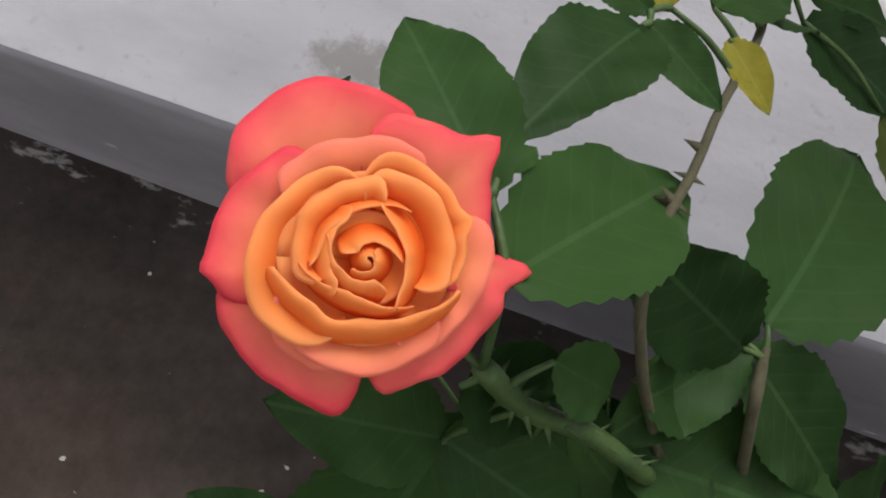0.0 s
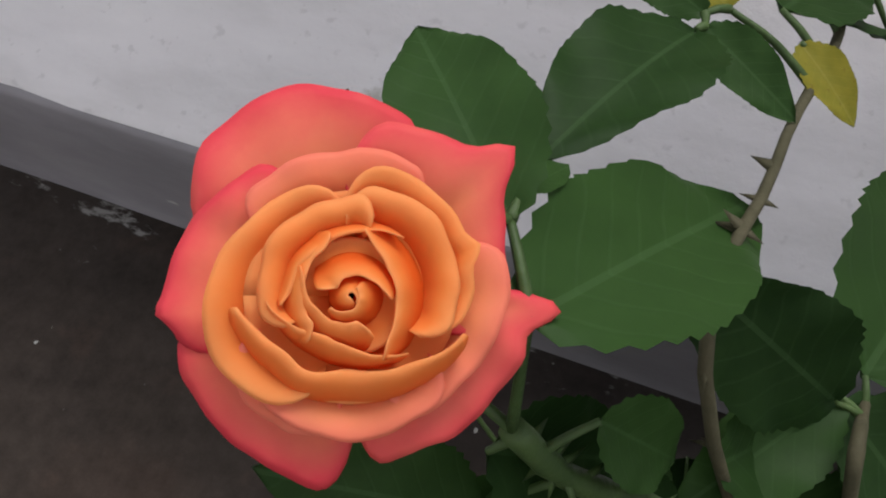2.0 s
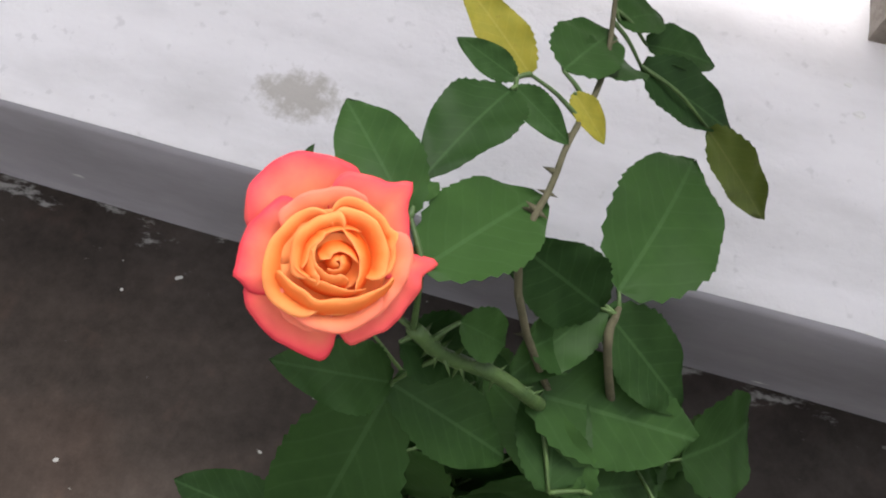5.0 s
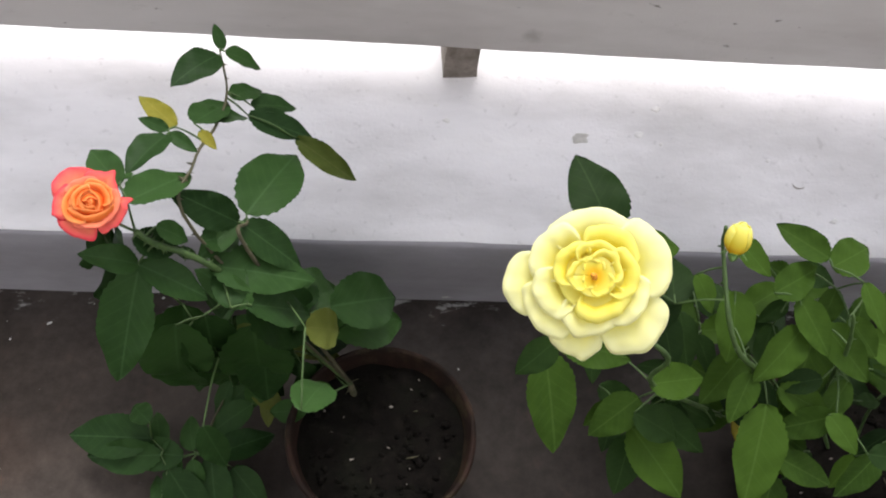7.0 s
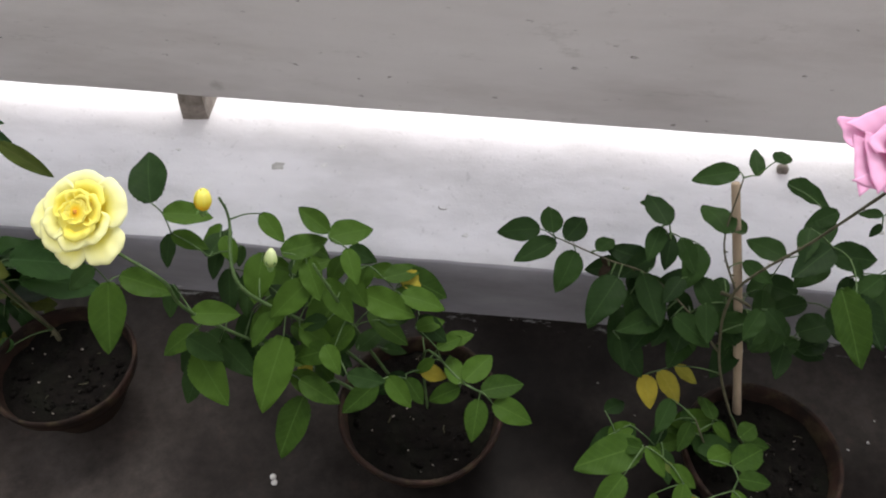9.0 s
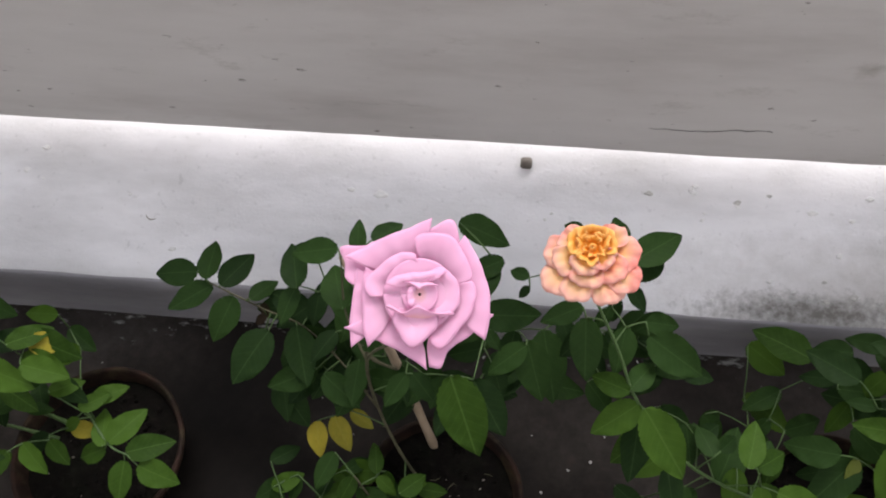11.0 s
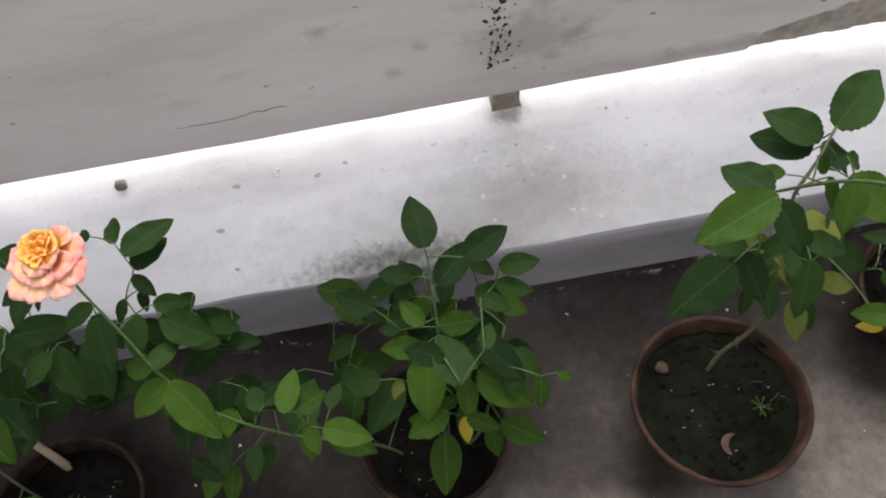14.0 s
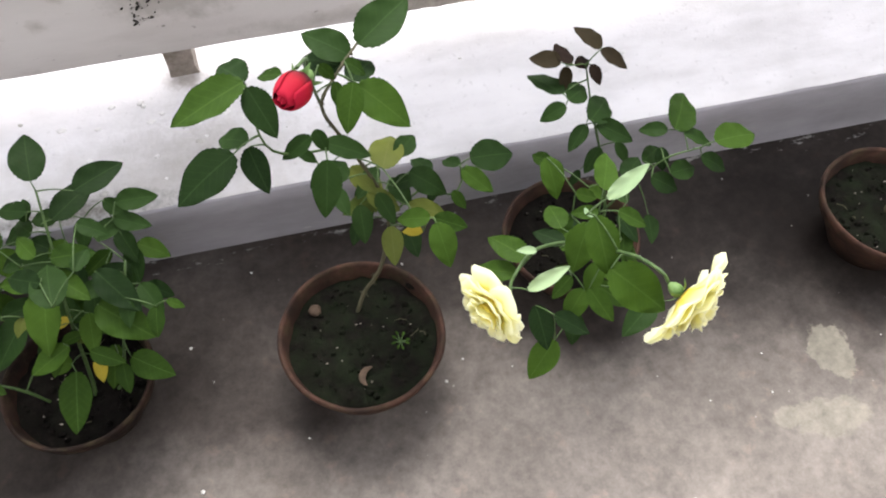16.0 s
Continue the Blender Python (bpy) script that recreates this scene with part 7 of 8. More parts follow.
p5 = bush(2.662, -0.369, "upright rose bush with one crimson bud in a clay pot")
cane(p5, [(2.651, -0.314, 0.078), (2.681, -0.294, 0.164), (2.724, -0.286, 0.242), (2.751, -0.265, 0.367), (2.739, -0.261, 0.456), (2.697, -0.273, 0.599), (2.670, -0.281, 0.696), (2.700, -0.255, 0.731), (2.738, -0.215, 0.745)], 0.0046, 0.002, 44, STEM_WOOD, 18)
cane(p5, [(2.699, -0.253, 0.569), (2.593, -0.359, 0.711), (2.580, -0.337, 0.820)], 0.0022, 0.0015, 4, STEM, 19)
cane(p5, [(2.751, -0.265, 0.367), (2.819, -0.248, 0.411), (2.864, -0.297, 0.447), (2.901, -0.245, 0.452)], 0.0022, 0.0013, 4, STEM, 20)
cane(p5, [(2.672, -0.234, 0.637), (2.660, -0.338, 0.819), (2.662, -0.402, 0.906), (2.650, -0.441, 0.933)], 0.0024, 0.0022, 4, STEM, 21)
leaflet(p5, (2.740, -0.211, 0.738), (2.830, -0.140, 0.756), LEAF)
leaflet(p5, (2.725, -0.217, 0.726), (2.660, -0.169, 0.745), LEAF)
leaflet(p5, (2.712, -0.225, 0.714), (2.649, -0.167, 0.697), LEAF)
leaflet(p5, (2.717, -0.264, 0.721), (2.759, -0.203, 0.702), LEAF)
leaflet(p5, (2.746, -0.246, 0.697), (2.771, -0.246, 0.673), LEAF)
leaflet(p5, (2.724, -0.292, 0.741), (2.788, -0.353, 0.708), LEAF_FRESH)
leaflet(p5, (2.718, -0.309, 0.764), (2.696, -0.362, 0.722), LEAF_FRESH)
leaflet(p5, (2.695, -0.293, 0.754), (2.695, -0.326, 0.726), LEAF_FRESH)
leaflet(p5, (2.581, -0.357, 0.845), (2.483, -0.386, 0.819), LEAF_FRESH)
leaflet(p5, (2.581, -0.346, 0.834), (2.544, -0.283, 0.818), LEAF)
leaflet(p5, (2.583, -0.356, 0.833), (2.608, -0.408, 0.790), LEAF)
leaflet(p5, (2.625, -0.300, 0.791), (2.591, -0.273, 0.771), LEAF_FRESH)
leaflet(p5, (2.676, -0.282, 0.780), (2.696, -0.289, 0.754), LEAF_FRESH)
leaflet(p5, (2.712, -0.283, 0.779), (2.742, -0.287, 0.753), LEAF_FRESH)
leaflet(p5, (2.565, -0.367, 0.748), (2.520, -0.331, 0.729), LEAF)
leaflet(p5, (2.563, -0.367, 0.736), (2.578, -0.425, 0.705), LEAF)
leaflet(p5, (2.545, -0.382, 0.746), (2.458, -0.425, 0.719), LEAF)
leaflet(p5, (2.663, -0.370, 0.685), (2.646, -0.422, 0.619), LEAF)
leaflet(p5, (2.664, -0.340, 0.688), (2.727, -0.358, 0.661), LEAF)
leaflet(p5, (2.647, -0.337, 0.702), (2.601, -0.350, 0.677), LEAF)
leaflet(p5, (2.622, -0.326, 0.667), (2.649, -0.337, 0.642), LEAF)
leaflet(p5, (2.655, -0.337, 0.714), (2.665, -0.358, 0.686), LEAF)
leaflet(p5, (2.746, -0.301, 0.557), (2.777, -0.212, 0.542), LEAF_OLIVE)
leaflet(p5, (2.774, -0.273, 0.547), (2.814, -0.217, 0.528), LEAF)
leaflet(p5, (2.793, -0.271, 0.497), (2.852, -0.308, 0.466), LEAF)
leaflet(p5, (2.718, -0.273, 0.463), (2.771, -0.300, 0.433), LEAF_OLIVE)
leaflet(p5, (2.702, -0.277, 0.438), (2.700, -0.337, 0.407), LEAF)
leaflet(p5, (2.878, -0.282, 0.504), (2.853, -0.248, 0.485), LEAF)
leaflet(p5, (2.896, -0.282, 0.517), (2.984, -0.264, 0.489), LEAF)
leaflet(p5, (2.877, -0.299, 0.515), (2.923, -0.337, 0.483), LEAF_FRESH)
leaflet(p5, (2.856, -0.321, 0.489), (2.874, -0.344, 0.461), LEAF_FRESH)
leaflet(p5, (2.796, -0.426, 0.577), (2.746, -0.402, 0.557), LEAF_FRESH)
leaflet(p5, (2.801, -0.427, 0.577), (2.853, -0.438, 0.547), LEAF_FRESH)
leaflet(p5, (2.803, -0.436, 0.575), (2.815, -0.492, 0.531), LEAF_FRESH)
leaflet(p5, (2.749, -0.305, 0.397), (2.743, -0.366, 0.364), LEAF_OLIVE)
leaflet(p5, (2.703, -0.262, 0.502), (2.735, -0.283, 0.474), LEAF_OLIVE)
leaflet(p5, (2.764, -0.277, 0.474), (2.808, -0.248, 0.450), LEAF)
leaflet(p5, (2.660, -0.355, 0.614), (2.693, -0.301, 0.596), LEAF)
leaflet(p5, (2.784, -0.430, 0.552), (2.753, -0.416, 0.543), LEAF_YELLOW)
leaflet(p5, (2.746, -0.221, 0.461), (2.700, -0.262, 0.435), LEAF)
leaflet(p5, (2.764, -0.224, 0.427), (2.795, -0.270, 0.398), LEAF)
leaflet(p5, (2.698, -0.257, 0.370), (2.679, -0.296, 0.344), LEAF)
leaflet(p5, (2.837, -0.245, 0.454), (2.809, -0.195, 0.439), LEAF)
leaflet(p5, (2.846, -0.255, 0.431), (2.822, -0.281, 0.407), LEAF)
leaflet(p5, (2.669, -0.277, 0.567), (2.628, -0.305, 0.543), LEAF)
bud(p5, Vector((2.626, -0.492, 0.936)) - p5.location, (-0.46, -0.62, 0.16), 0.044, RED, "crimson rose bud, half open and nodding", 0.45, 6)
leaflet(p5, (2.665, -0.260, 0.479), (2.679, -0.314, 0.464), LEAF)
leaflet(p5, (2.747, -0.244, 0.414), (2.671, -0.274, 0.413), LEAF_OLIVE)
leaflet(p5, (2.784, -0.292, 0.432), (2.850, -0.307, 0.403), LEAF_OLIVE)
leaflet(p5, (2.732, -0.179, 0.396), (2.733, -0.251, 0.371), LEAF_OLIVE)
leaflet(p5, (2.782, -0.276, 0.346), (2.788, -0.337, 0.335), LEAF)
leaflet(p5, (2.735, -0.275, 0.460), (2.756, -0.326, 0.433), LEAF)
leaflet(p5, (2.720, -0.199, 0.398), (2.714, -0.276, 0.378), LEAF)
leaflet(p5, (2.699, -0.190, 0.436), (2.748, -0.232, 0.396), LEAF_OLIVE)
finish(p5)

p6 = bush(3.137, -0.238, "rose bush with nodding cream blooms and purple new leaves")
cane(p6, [(3.144, -0.215, 0.079), (3.180, -0.275, 0.217), (3.172, -0.233, 0.356), (3.148, -0.189, 0.473), (3.140, -0.147, 0.545)], 0.004, 0.0015, 10, STEM, 22)
cane(p6, [(3.134, -0.225, 0.078), (3.146, -0.371, 0.313), (3.067, -0.468, 0.464), (3.006, -0.494, 0.538), (2.931, -0.519, 0.580), (2.886, -0.562, 0.590), (2.866, -0.604, 0.627)], 0.0035, 0.0022, 6, STEM, 23)
cane(p6, [(3.145, -0.235, 0.076), (3.120, -0.431, 0.414), (3.036, -0.550, 0.593), (3.044, -0.603, 0.649), (3.057, -0.642, 0.669), (3.063, -0.654, 0.661)], 0.0032, 0.0024, 4, STEM, 24)
cane(p6, [(3.166, -0.204, 0.080), (3.220, -0.273, 0.326), (3.254, -0.299, 0.431), (3.317, -0.302, 0.450)], 0.0025, 0.0013, 4, STEM, 25)
leaflet(p6, (3.168, -0.136, 0.568), (3.135, -0.086, 0.586), LEAF_PURPLE)
leaflet(p6, (3.098, -0.159, 0.566), (3.106, -0.089, 0.554), LEAF_PURPLE)
leaflet(p6, (3.090, -0.152, 0.567), (3.041, -0.119, 0.562), LEAF_PURPLE)
leaflet(p6, (3.168, -0.138, 0.567), (3.207, -0.176, 0.550), LEAF_PURPLE)
leaflet(p6, (3.145, -0.157, 0.554), (3.158, -0.185, 0.528), LEAF_PURPLE)
leaflet(p6, (3.104, -0.144, 0.546), (3.095, -0.182, 0.519), LEAF_PURPLE)
leaflet(p6, (3.117, -0.153, 0.555), (3.155, -0.128, 0.536), LEAF_PURPLE)
leaflet(p6, (3.086, -0.190, 0.529), (3.045, -0.117, 0.519), LEAF)
leaflet(p6, (3.092, -0.203, 0.527), (3.146, -0.161, 0.510), LEAF)
leaflet(p6, (3.088, -0.205, 0.516), (3.040, -0.211, 0.494), LEAF)
leaflet(p6, (3.126, -0.235, 0.499), (3.187, -0.173, 0.485), LEAF)
leaflet(p6, (3.139, -0.235, 0.488), (3.203, -0.266, 0.460), LEAF)
leaflet(p6, (3.124, -0.226, 0.479), (3.084, -0.260, 0.453), LEAF)
leaflet(p6, (3.279, -0.266, 0.468), (3.344, -0.172, 0.459), LEAF_FRESH)
leaflet(p6, (3.271, -0.257, 0.459), (3.227, -0.230, 0.443), LEAF)
leaflet(p6, (3.298, -0.267, 0.457), (3.354, -0.285, 0.430), LEAF)
leaflet(p6, (3.256, -0.274, 0.435), (3.255, -0.308, 0.407), LEAF)
leaflet(p6, (3.343, -0.302, 0.460), (3.442, -0.281, 0.439), LEAF_FRESH)
leaflet(p6, (3.324, -0.305, 0.428), (3.374, -0.328, 0.400), LEAF)
leaflet(p6, (3.169, -0.323, 0.430), (3.223, -0.270, 0.415), LEAF)
leaflet(p6, (3.229, -0.315, 0.407), (3.282, -0.338, 0.380), LEAF)
leaflet(p6, (3.261, -0.321, 0.416), (3.327, -0.302, 0.395), LEAF)
leaflet(p6, (3.049, -0.267, 0.442), (3.025, -0.228, 0.427), LEAF_FRESH)
leaflet(p6, (3.012, -0.329, 0.542), (3.021, -0.386, 0.500), LEAF_FRESH)
leaflet(p6, (3.077, -0.417, 0.548), (3.116, -0.338, 0.538), LEAF_FRESH)
leaflet(p6, (3.066, -0.440, 0.523), (3.026, -0.422, 0.506), LEAF_FRESH)
leaflet(p6, (3.046, -0.485, 0.625), (3.120, -0.456, 0.649), LEAF_PALE, 0.60)
leaflet(p6, (3.097, -0.445, 0.522), (3.144, -0.466, 0.495), LEAF_FRESH)
leaflet(p6, (2.999, -0.456, 0.523), (2.997, -0.394, 0.511), LEAF_FRESH)
leaflet(p6, (2.929, -0.507, 0.538), (2.882, -0.445, 0.528), LEAF_FRESH)
leaflet(p6, (2.910, -0.515, 0.516), (2.854, -0.483, 0.501), LEAF_FRESH)
leaflet(p6, (2.928, -0.532, 0.599), (2.900, -0.526, 0.601), LEAF_PALE, 0.80)
leaflet(p6, (2.895, -0.597, 0.611), (2.960, -0.579, 0.623), LEAF_PALE, 0.60)
leaflet(p6, (3.008, -0.504, 0.623), (3.027, -0.487, 0.604), LEAF_PALE)
leaflet(p6, (3.009, -0.527, 0.652), (3.017, -0.596, 0.597), LEAF_FRESH)
leaflet(p6, (3.013, -0.595, 0.619), (3.086, -0.657, 0.573), LEAF_FRESH)
leaflet(p6, (3.005, -0.570, 0.526), (3.031, -0.619, 0.495), LEAF_FRESH)
leaflet(p6, (2.961, -0.566, 0.452), (3.014, -0.598, 0.423), LEAF)
leaflet(p6, (2.939, -0.540, 0.446), (2.944, -0.605, 0.413), LEAF)
leaflet(p6, (2.963, -0.582, 0.395), (2.910, -0.624, 0.357), LEAF_FRESH)
leaflet(p6, (3.022, -0.492, 0.581), (2.986, -0.543, 0.531), LEAF_FRESH)
leaflet(p6, (2.997, -0.525, 0.490), (2.961, -0.544, 0.466), LEAF_FRESH)
leaflet(p6, (3.046, -0.388, 0.511), (3.087, -0.392, 0.487), LEAF_FRESH)
leaflet(p6, (3.037, -0.523, 0.511), (3.013, -0.561, 0.483), LEAF_FRESH)
leaflet(p6, (2.996, -0.482, 0.519), (2.959, -0.438, 0.505), LEAF)
leaflet(p6, (3.114, -0.255, 0.387), (3.094, -0.272, 0.364), LEAF)
leaflet(p6, (3.167, -0.248, 0.398), (3.143, -0.242, 0.378), LEAF)
leaflet(p6, (3.038, -0.407, 0.475), (2.999, -0.428, 0.451), LEAF_FRESH)
leaflet(p6, (3.102, -0.327, 0.431), (3.133, -0.341, 0.406), LEAF_FRESH)
leaflet(p6, (3.155, -0.238, 0.422), (3.118, -0.273, 0.396), LEAF)
leaflet(p6, (3.193, -0.226, 0.411), (3.210, -0.259, 0.384), LEAF)
leaflet(p6, (3.000, -0.498, 0.472), (2.968, -0.501, 0.451), LEAF_FRESH)
leaflet(p6, (3.024, -0.529, 0.445), (2.981, -0.566, 0.418), LEAF_FRESH)
leaflet(p6, (3.159, -0.368, 0.423), (3.142, -0.311, 0.411), LEAF)
leaflet(p6, (3.224, -0.281, 0.413), (3.276, -0.242, 0.395), LEAF)
leaflet(p6, (3.010, -0.544, 0.399), (2.994, -0.588, 0.371), LEAF)
full_rose(p6, Vector((2.810, -0.635, 0.628)) - p6.location, (-0.876, -0.483, 0.008), 0.054, CREAM, CREAM, "cream-yellow bloom nodding on its stalk", 15, CREAM_RINGS)
full_rose(p6, Vector((3.101, -0.711, 0.645)) - p6.location, (0.546, -0.809, -0.218), 0.062, CREAM, CREAM, "cream-yellow bloom nodding face down", 17, CREAM_RINGS)
leaflet(p6, (3.099, -0.380, 0.357), (3.041, -0.336, 0.334), LEAF)
leaflet(p6, (3.066, -0.334, 0.372), (3.056, -0.402, 0.360), LEAF)
leaflet(p6, (3.084, -0.462, 0.393), (3.140, -0.501, 0.358), LEAF_FRESH)
leaflet(p6, (3.035, -0.395, 0.360), (3.108, -0.367, 0.356), LEAF_FRESH)
leaflet(p6, (3.117, -0.395, 0.375), (3.164, -0.449, 0.358), LEAF_FRESH)
leaflet(p6, (3.078, -0.465, 0.333), (3.133, -0.511, 0.312), LEAF_FRESH)
leaflet(p6, (3.144, -0.377, 0.401), (3.169, -0.427, 0.379), LEAF)
leaflet(p6, (3.152, -0.393, 0.385), (3.135, -0.448, 0.362), LEAF_FRESH)
leaflet(p6, (3.232, -0.340, 0.322), (3.223, -0.397, 0.313), LEAF)
leaflet(p6, (3.168, -0.523, 0.333), (3.098, -0.571, 0.326), LEAF)
finish(p6)


# ---- pot with a cut stump, floor litter, small marks ----
bm = bmesh.new()
tube(bm, spline([(3.844, -0.326, 0.10), (3.851, -0.331, 0.15), (3.844, -0.336, 0.18)], 4), 0.016, 0.013, 10, 0.002, random.Random(8))
tagged(obj("cut_stump", bm, STEM_WOOD), "short dry cut stump in mossy soil", "stump")


def dried_peel(x, y, z, r, turn):
    bm = bmesh.new()
    rows = []
    for j in range(9):
        a = -1.2 + 2.6 * j / 8
        w = 0.35 * r * math.sin(math.pi * (0.08 + 0.84 * j / 8))
        rows.append([(math.cos(a) * (r + u * w), math.sin(a) * (r + u * w), 0.004 + 0.35 * w * (1 - u * u)) for u in (-1, -0.5, 0, 0.5, 1)])
    sheet(bm, rows)
    ob = tagged(obj("dried_peel", bm, PEEL), "curled brown dried peel lying on mossy soil", "peel")
    ob.matrix_world = pose(x, y, z, 0, 0, turn)
    return ob


def stone(x, y, z, r, seed, mat, label, name="stone"):
    rng = random.Random(seed)
    bm = bmesh.new()
    bmesh.ops.create_icosphere(bm, subdivisions=2, radius=r)
    for v in bm.verts:
        v.co *= 1 + 0.25 * noise.noise(v.co * 1.4 / r + Vector((seed, 0, 0)))
        v.co.z *= 0.55
    ob = tagged(obj(name, bm, mat), label, name.replace("_", " "))
    ob.matrix_world = pose(x, y, z + 0.3 * r, 0, 0, rng.uniform(0, 360))
    return ob



def crack(points, r, seed, label):
    bm = bmesh.new()
    rng = random.Random(seed)
    tube(bm, [p + Vector((0, 0, rng.uniform(-0.0025, 0.0025))) for p in spline(points, 6)], r * 0.6, r, 5, r * 0.4, rng)
    tagged(obj("panel_crack", bm, HOLE), label, "crack", "panel cracks", "structure")


def mark_on_ledge(x, y, z, r, seed, mat, name, label):
    """A flat ragged scab of lime or bared cement lying on the sloping ledge."""
    rng = random.Random(seed)
    bm = bmesh.new()
    ph = [rng.random() * 6.28 for _ in range(3)]
    rows = []
    for k, h in ((1.0, -0.001), (0.85, 0.0016), (0.4, 0.0022), (0.01, 0.0018)):
        rows.append([(k * r * (1 + 0.25 * math.sin(2 * a + ph[0]) + 0.15 * math.sin(5 * a + ph[1])) * math.cos(a), 0.7 * k * r * (1 + 0.2 * math.sin(3 * a + ph[2])) * math.sin(a), h + 0.18 * 0.7 * k * r * math.sin(a)) for a in (6.2832 * i / 16 for i in range(17))])
    sheet(bm, rows)
    ob = tagged(obj(name, bm, mat), label, name.replace("_", " "), name.replace("_", " ") + "s on the ledge", "structure")
    ob.location = (x, y, z)


crack([(-0.355, 0.234, 0.471), (-0.276, 0.234, 0.483), (-0.211, 0.234, 0.488), (-0.142, 0.234, 0.504)], 0.0007, 0, "dark broken line in the cement panel")
crack([(-0.676, 0.234, 0.393), (-0.616, 0.234, 0.396), (-0.536, 0.234, 0.396)], 0.0028, 1, "dark broken line in the cement panel")
mark_on_ledge(0.403, 0.200, 0.2300, 0.018, 0, BARED, "bared_patch", "bare grey cement patch in the whitewash")
mark_on_ledge(0.539, 0.257, 0.2490, 0.008, 1, PALE_FLAKE, "lime_blister", "pale lime blister raised on the whitewash")
mark_on_ledge(0.507, 0.210, 0.2333, 0.010, 2, PALE_FLAKE, "lime_blister", "pale lime blister raised on the whitewash")
mark_on_ledge(1.252, 0.203, 0.2310, 0.014, 3, PALE_FLAKE, "lime_blister", "pale lime blister raised on the whitewash")
mark_on_ledge(2.111, 0.218, 0.2360, 0.010, 4, PALE_FLAKE, "lime_blister", "pale lime blister raised on the whitewash")
mark_on_ledge(1.965, 0.222, 0.2373, 0.007, 5, PALE_FLAKE, "lime_blister", "pale lime blister raised on the whitewash")
mark_on_ledge(2.284, 0.250, 0.2467, 0.010, 6, PALE_FLAKE, "lime_blister", "pale lime blister raised on the whitewash")
mark_on_ledge(1.190, 0.209, 0.2330, 0.008, 7, PALE_FLAKE, "lime_blister", "pale lime blister raised on the whitewash")
mark_on_ledge(2.301, 0.203, 0.2310, 0.010, 8, PALE_FLAKE, "lime_blister", "pale lime blister raised on the whitewash")
mark_on_ledge(2.462, 0.198, 0.2294, 0.012, 9, PALE_FLAKE, "lime_blister", "pale lime blister raised on the whitewash")
mark_on_ledge(2.398, 0.141, 0.2123, 0.012, 10, BARED, "bared_patch", "bare grey cement patch in the whitewash")
mark_on_ledge(2.323, 0.137, 0.2112, 0.007, 11, BARED, "bared_patch", "bare grey cement patch in the whitewash")
mark_on_ledge(2.503, 0.157, 0.2171, 0.008, 12, PALE_FLAKE, "lime_blister", "pale lime blister raised on the whitewash")
mark_on_ledge(0.169, 0.220, 0.2367, 0.006, 13, PALE_FLAKE, "lime_blister", "pale lime blister raised on the whitewash")
mark_on_ledge(0.152, 0.246, 0.2453, 0.005, 14, PALE_FLAKE, "lime_blister", "pale lime blister raised on the whitewash")
mark_on_ledge(2.184, 0.060, 0.1921, 0.010, 15, BARED, "bared_patch", "bare grey cement patch in the whitewash")
mark_on_ledge(2.249, 0.044, 0.1882, 0.013, 16, BARED, "bared_patch", "bare grey cement patch in the whitewash")
mark_on_ledge(2.132, 0.048, 0.1892, 0.008, 17, BARED, "bared_patch", "bare grey cement patch in the whitewash")


def ledge_z(y):
    return 0.186 + 0.245 * (y - 0.035) + 0.25 * max(0, y - 0.08) * (y - 0.035)


flakes = random.Random(41)
for k in range(46):
    fx, fy = flakes.uniform(1.75, 2.75) if k < 34 else flakes.uniform(-0.3, 3.4), flakes.uniform(0.03, 0.27)
    mark_on_ledge(fx, fy, ledge_z(fy), flakes.uniform(0.003, 0.008), 60 + k, PALE_FLAKE if k % 4 else BARED, "lime_blister", "pale lime blister raised on the whitewash")

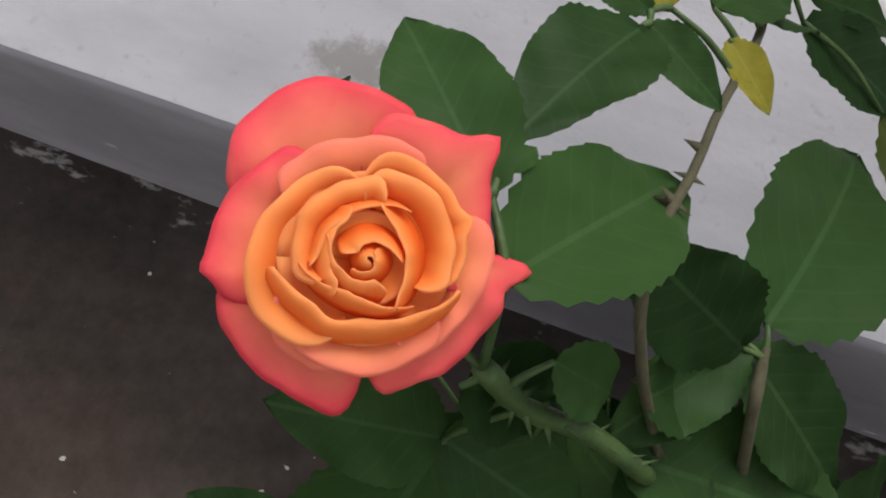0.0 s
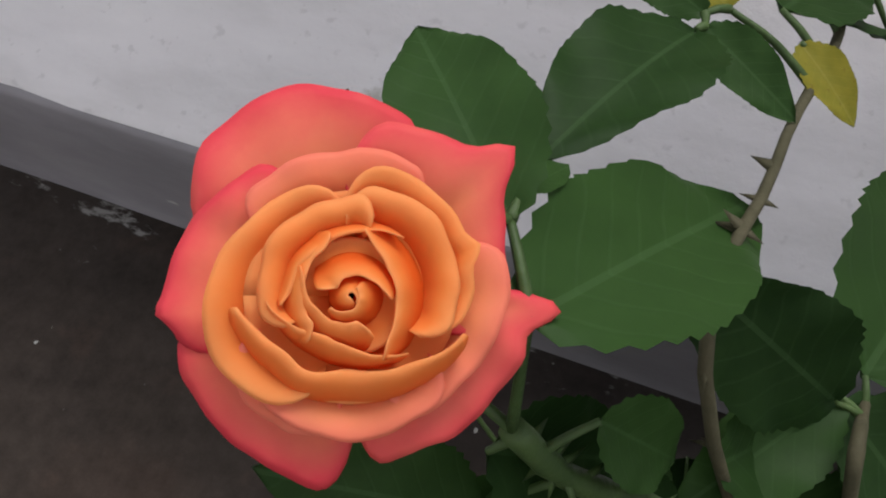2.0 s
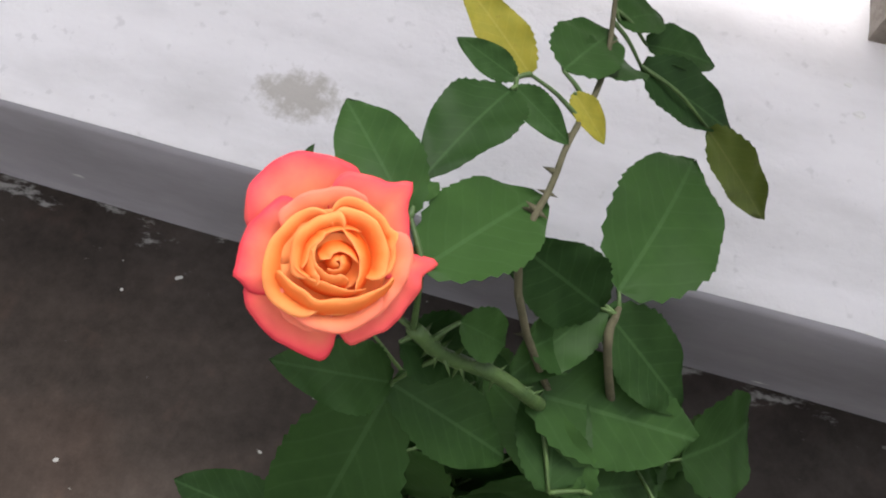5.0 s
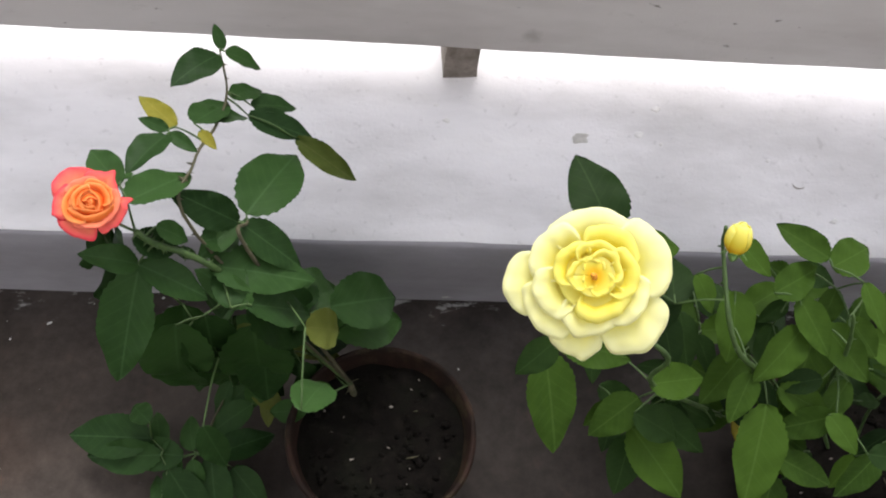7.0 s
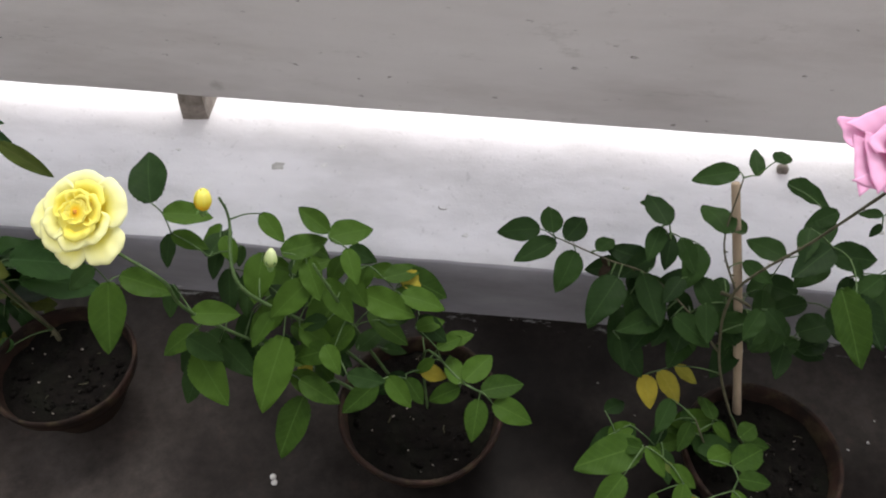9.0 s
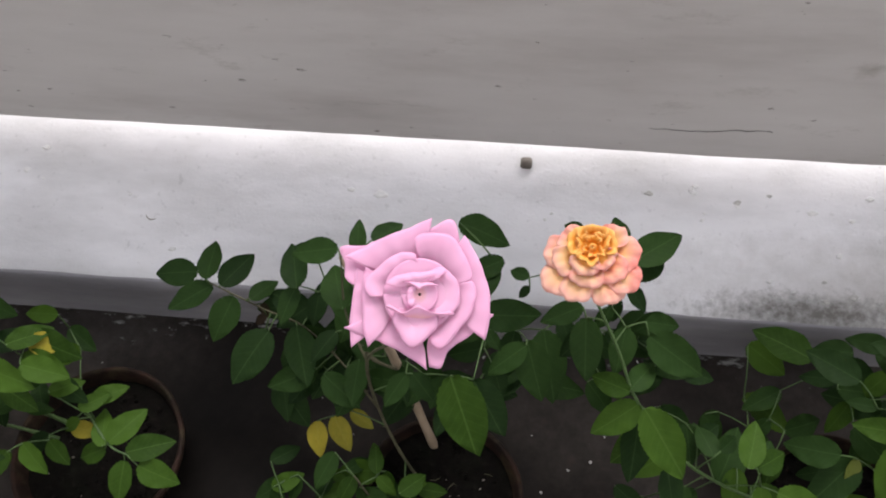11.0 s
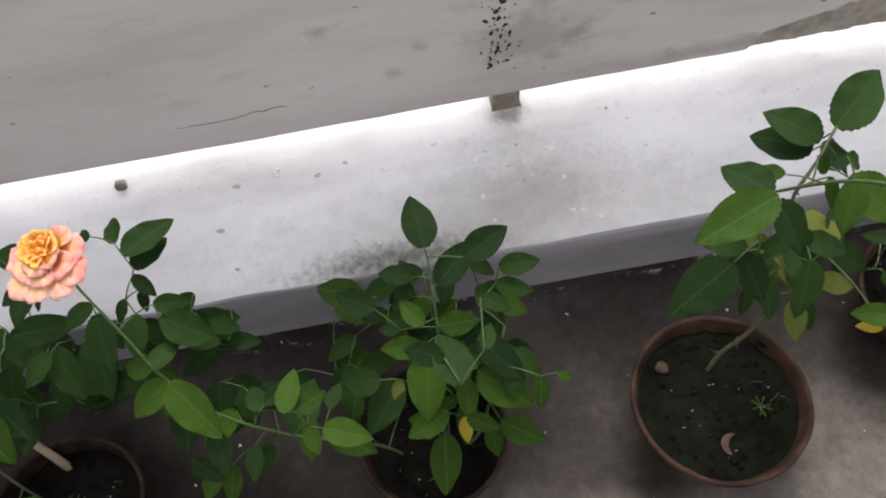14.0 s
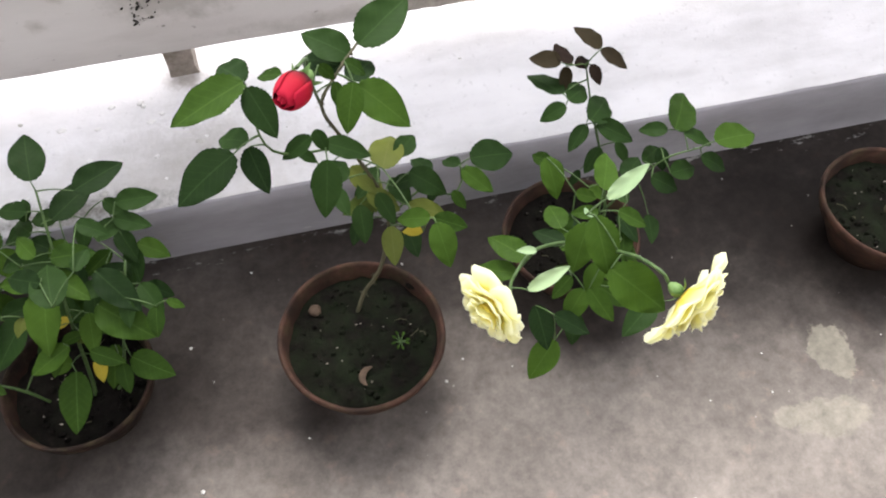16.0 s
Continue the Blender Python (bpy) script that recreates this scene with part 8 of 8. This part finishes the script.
bm = bmesh.new()
tube(bm, [Vector((0.786 + 0.012 * math.cos(a), 0.133 + 0.010 * math.sin(a), 0.2102 + 0.0018 * math.sin(a))) for a in (0.9 - 4.6 * i / 14 for i in range(15))], 0.0009, 0.0016, 5)
tagged(obj("ring_scratch", bm, CEMENT), "curved grey scratch in the whitewash", "scratch", kind="structure")
sprout = tagged(new("weed_sprout"), "tiny green weed sprouting in mossy soil", "weed")
sprout.location = (2.734, -0.395, 0.118)
NODES[sprout.name], FEET[sprout.name] = [(Vector((0, 0, 0.004)), 0)], []
for k in range(8):
    a = k * 2.4
    e = sprout.location + Vector((0.010 * math.cos(a), 0.012 * math.sin(a), 0.008 + 0.001 * k))
    leaflet(sprout, e, e + Vector((0.010 * math.cos(a), 0.010 * math.sin(a), 0.002)), LEAF_FRESH)
finish(sprout)
dried_peel(2.666, -0.457, 0.123, 0.020, 150)
stone(2.578, -0.286, 0.119, 0.013, 1, PEEL, "brown pebble half sunk in mossy soil")
stone(2.786, -0.270, 0.119, 0.016, 2, SOIL, "dark lump of earth on mossy soil")
stone(2.36, -0.640, 0.0, 0.0090, 33, BARED, "small pale lime flake lying on the floor", "lime_flake")
stone(2.815, -0.447, 0.0, 0.0039, 20, BARED, "small pale lime flake lying on the floor", "lime_flake")
stone(2.860, -0.405, 0.0, 0.0026, 21, BARED, "small pale lime flake lying on the floor", "lime_flake")
stone(3.467, -0.626, 0.0, 0.0026, 22, BARED, "small pale lime flake lying on the floor", "lime_flake")
stone(2.302, -0.563, 0.0, 0.0046, 23, BARED, "small pale lime flake lying on the floor", "lime_flake")
stone(-0.268, -0.517, 0.0, 0.0039, 24, BARED, "small pale lime flake lying on the floor", "lime_flake")
stone(-0.104, -0.465, 0.0, 0.0059, 25, BARED, "small pale lime flake lying on the floor", "lime_flake")
stone(0.500, -0.437, 0.0, 0.0065, 26, BARED, "small pale lime flake lying on the floor", "lime_flake")
stone(-0.348, -0.259, 0.0, 0.0026, 27, BARED, "small pale lime flake lying on the floor", "lime_flake")
stone(-0.554, -0.100, 0.0, 0.0020, 28, BARED, "small pale lime flake lying on the floor", "lime_flake")
stone(2.782, -0.143, 0.0, 0.0033, 29, BARED, "small pale lime flake lying on the floor", "lime_flake")
stone(1.707, -0.249, 0.0, 0.0033, 30, BARED, "small pale lime flake lying on the floor", "lime_flake")
stone(0.505, -0.448, 0.0, 0.0065, 31, BARED, "small pale lime flake lying on the floor", "lime_flake")
stone(-0.096, -0.469, 0.0, 0.0039, 32, BARED, "small pale lime flake lying on the floor", "lime_flake")
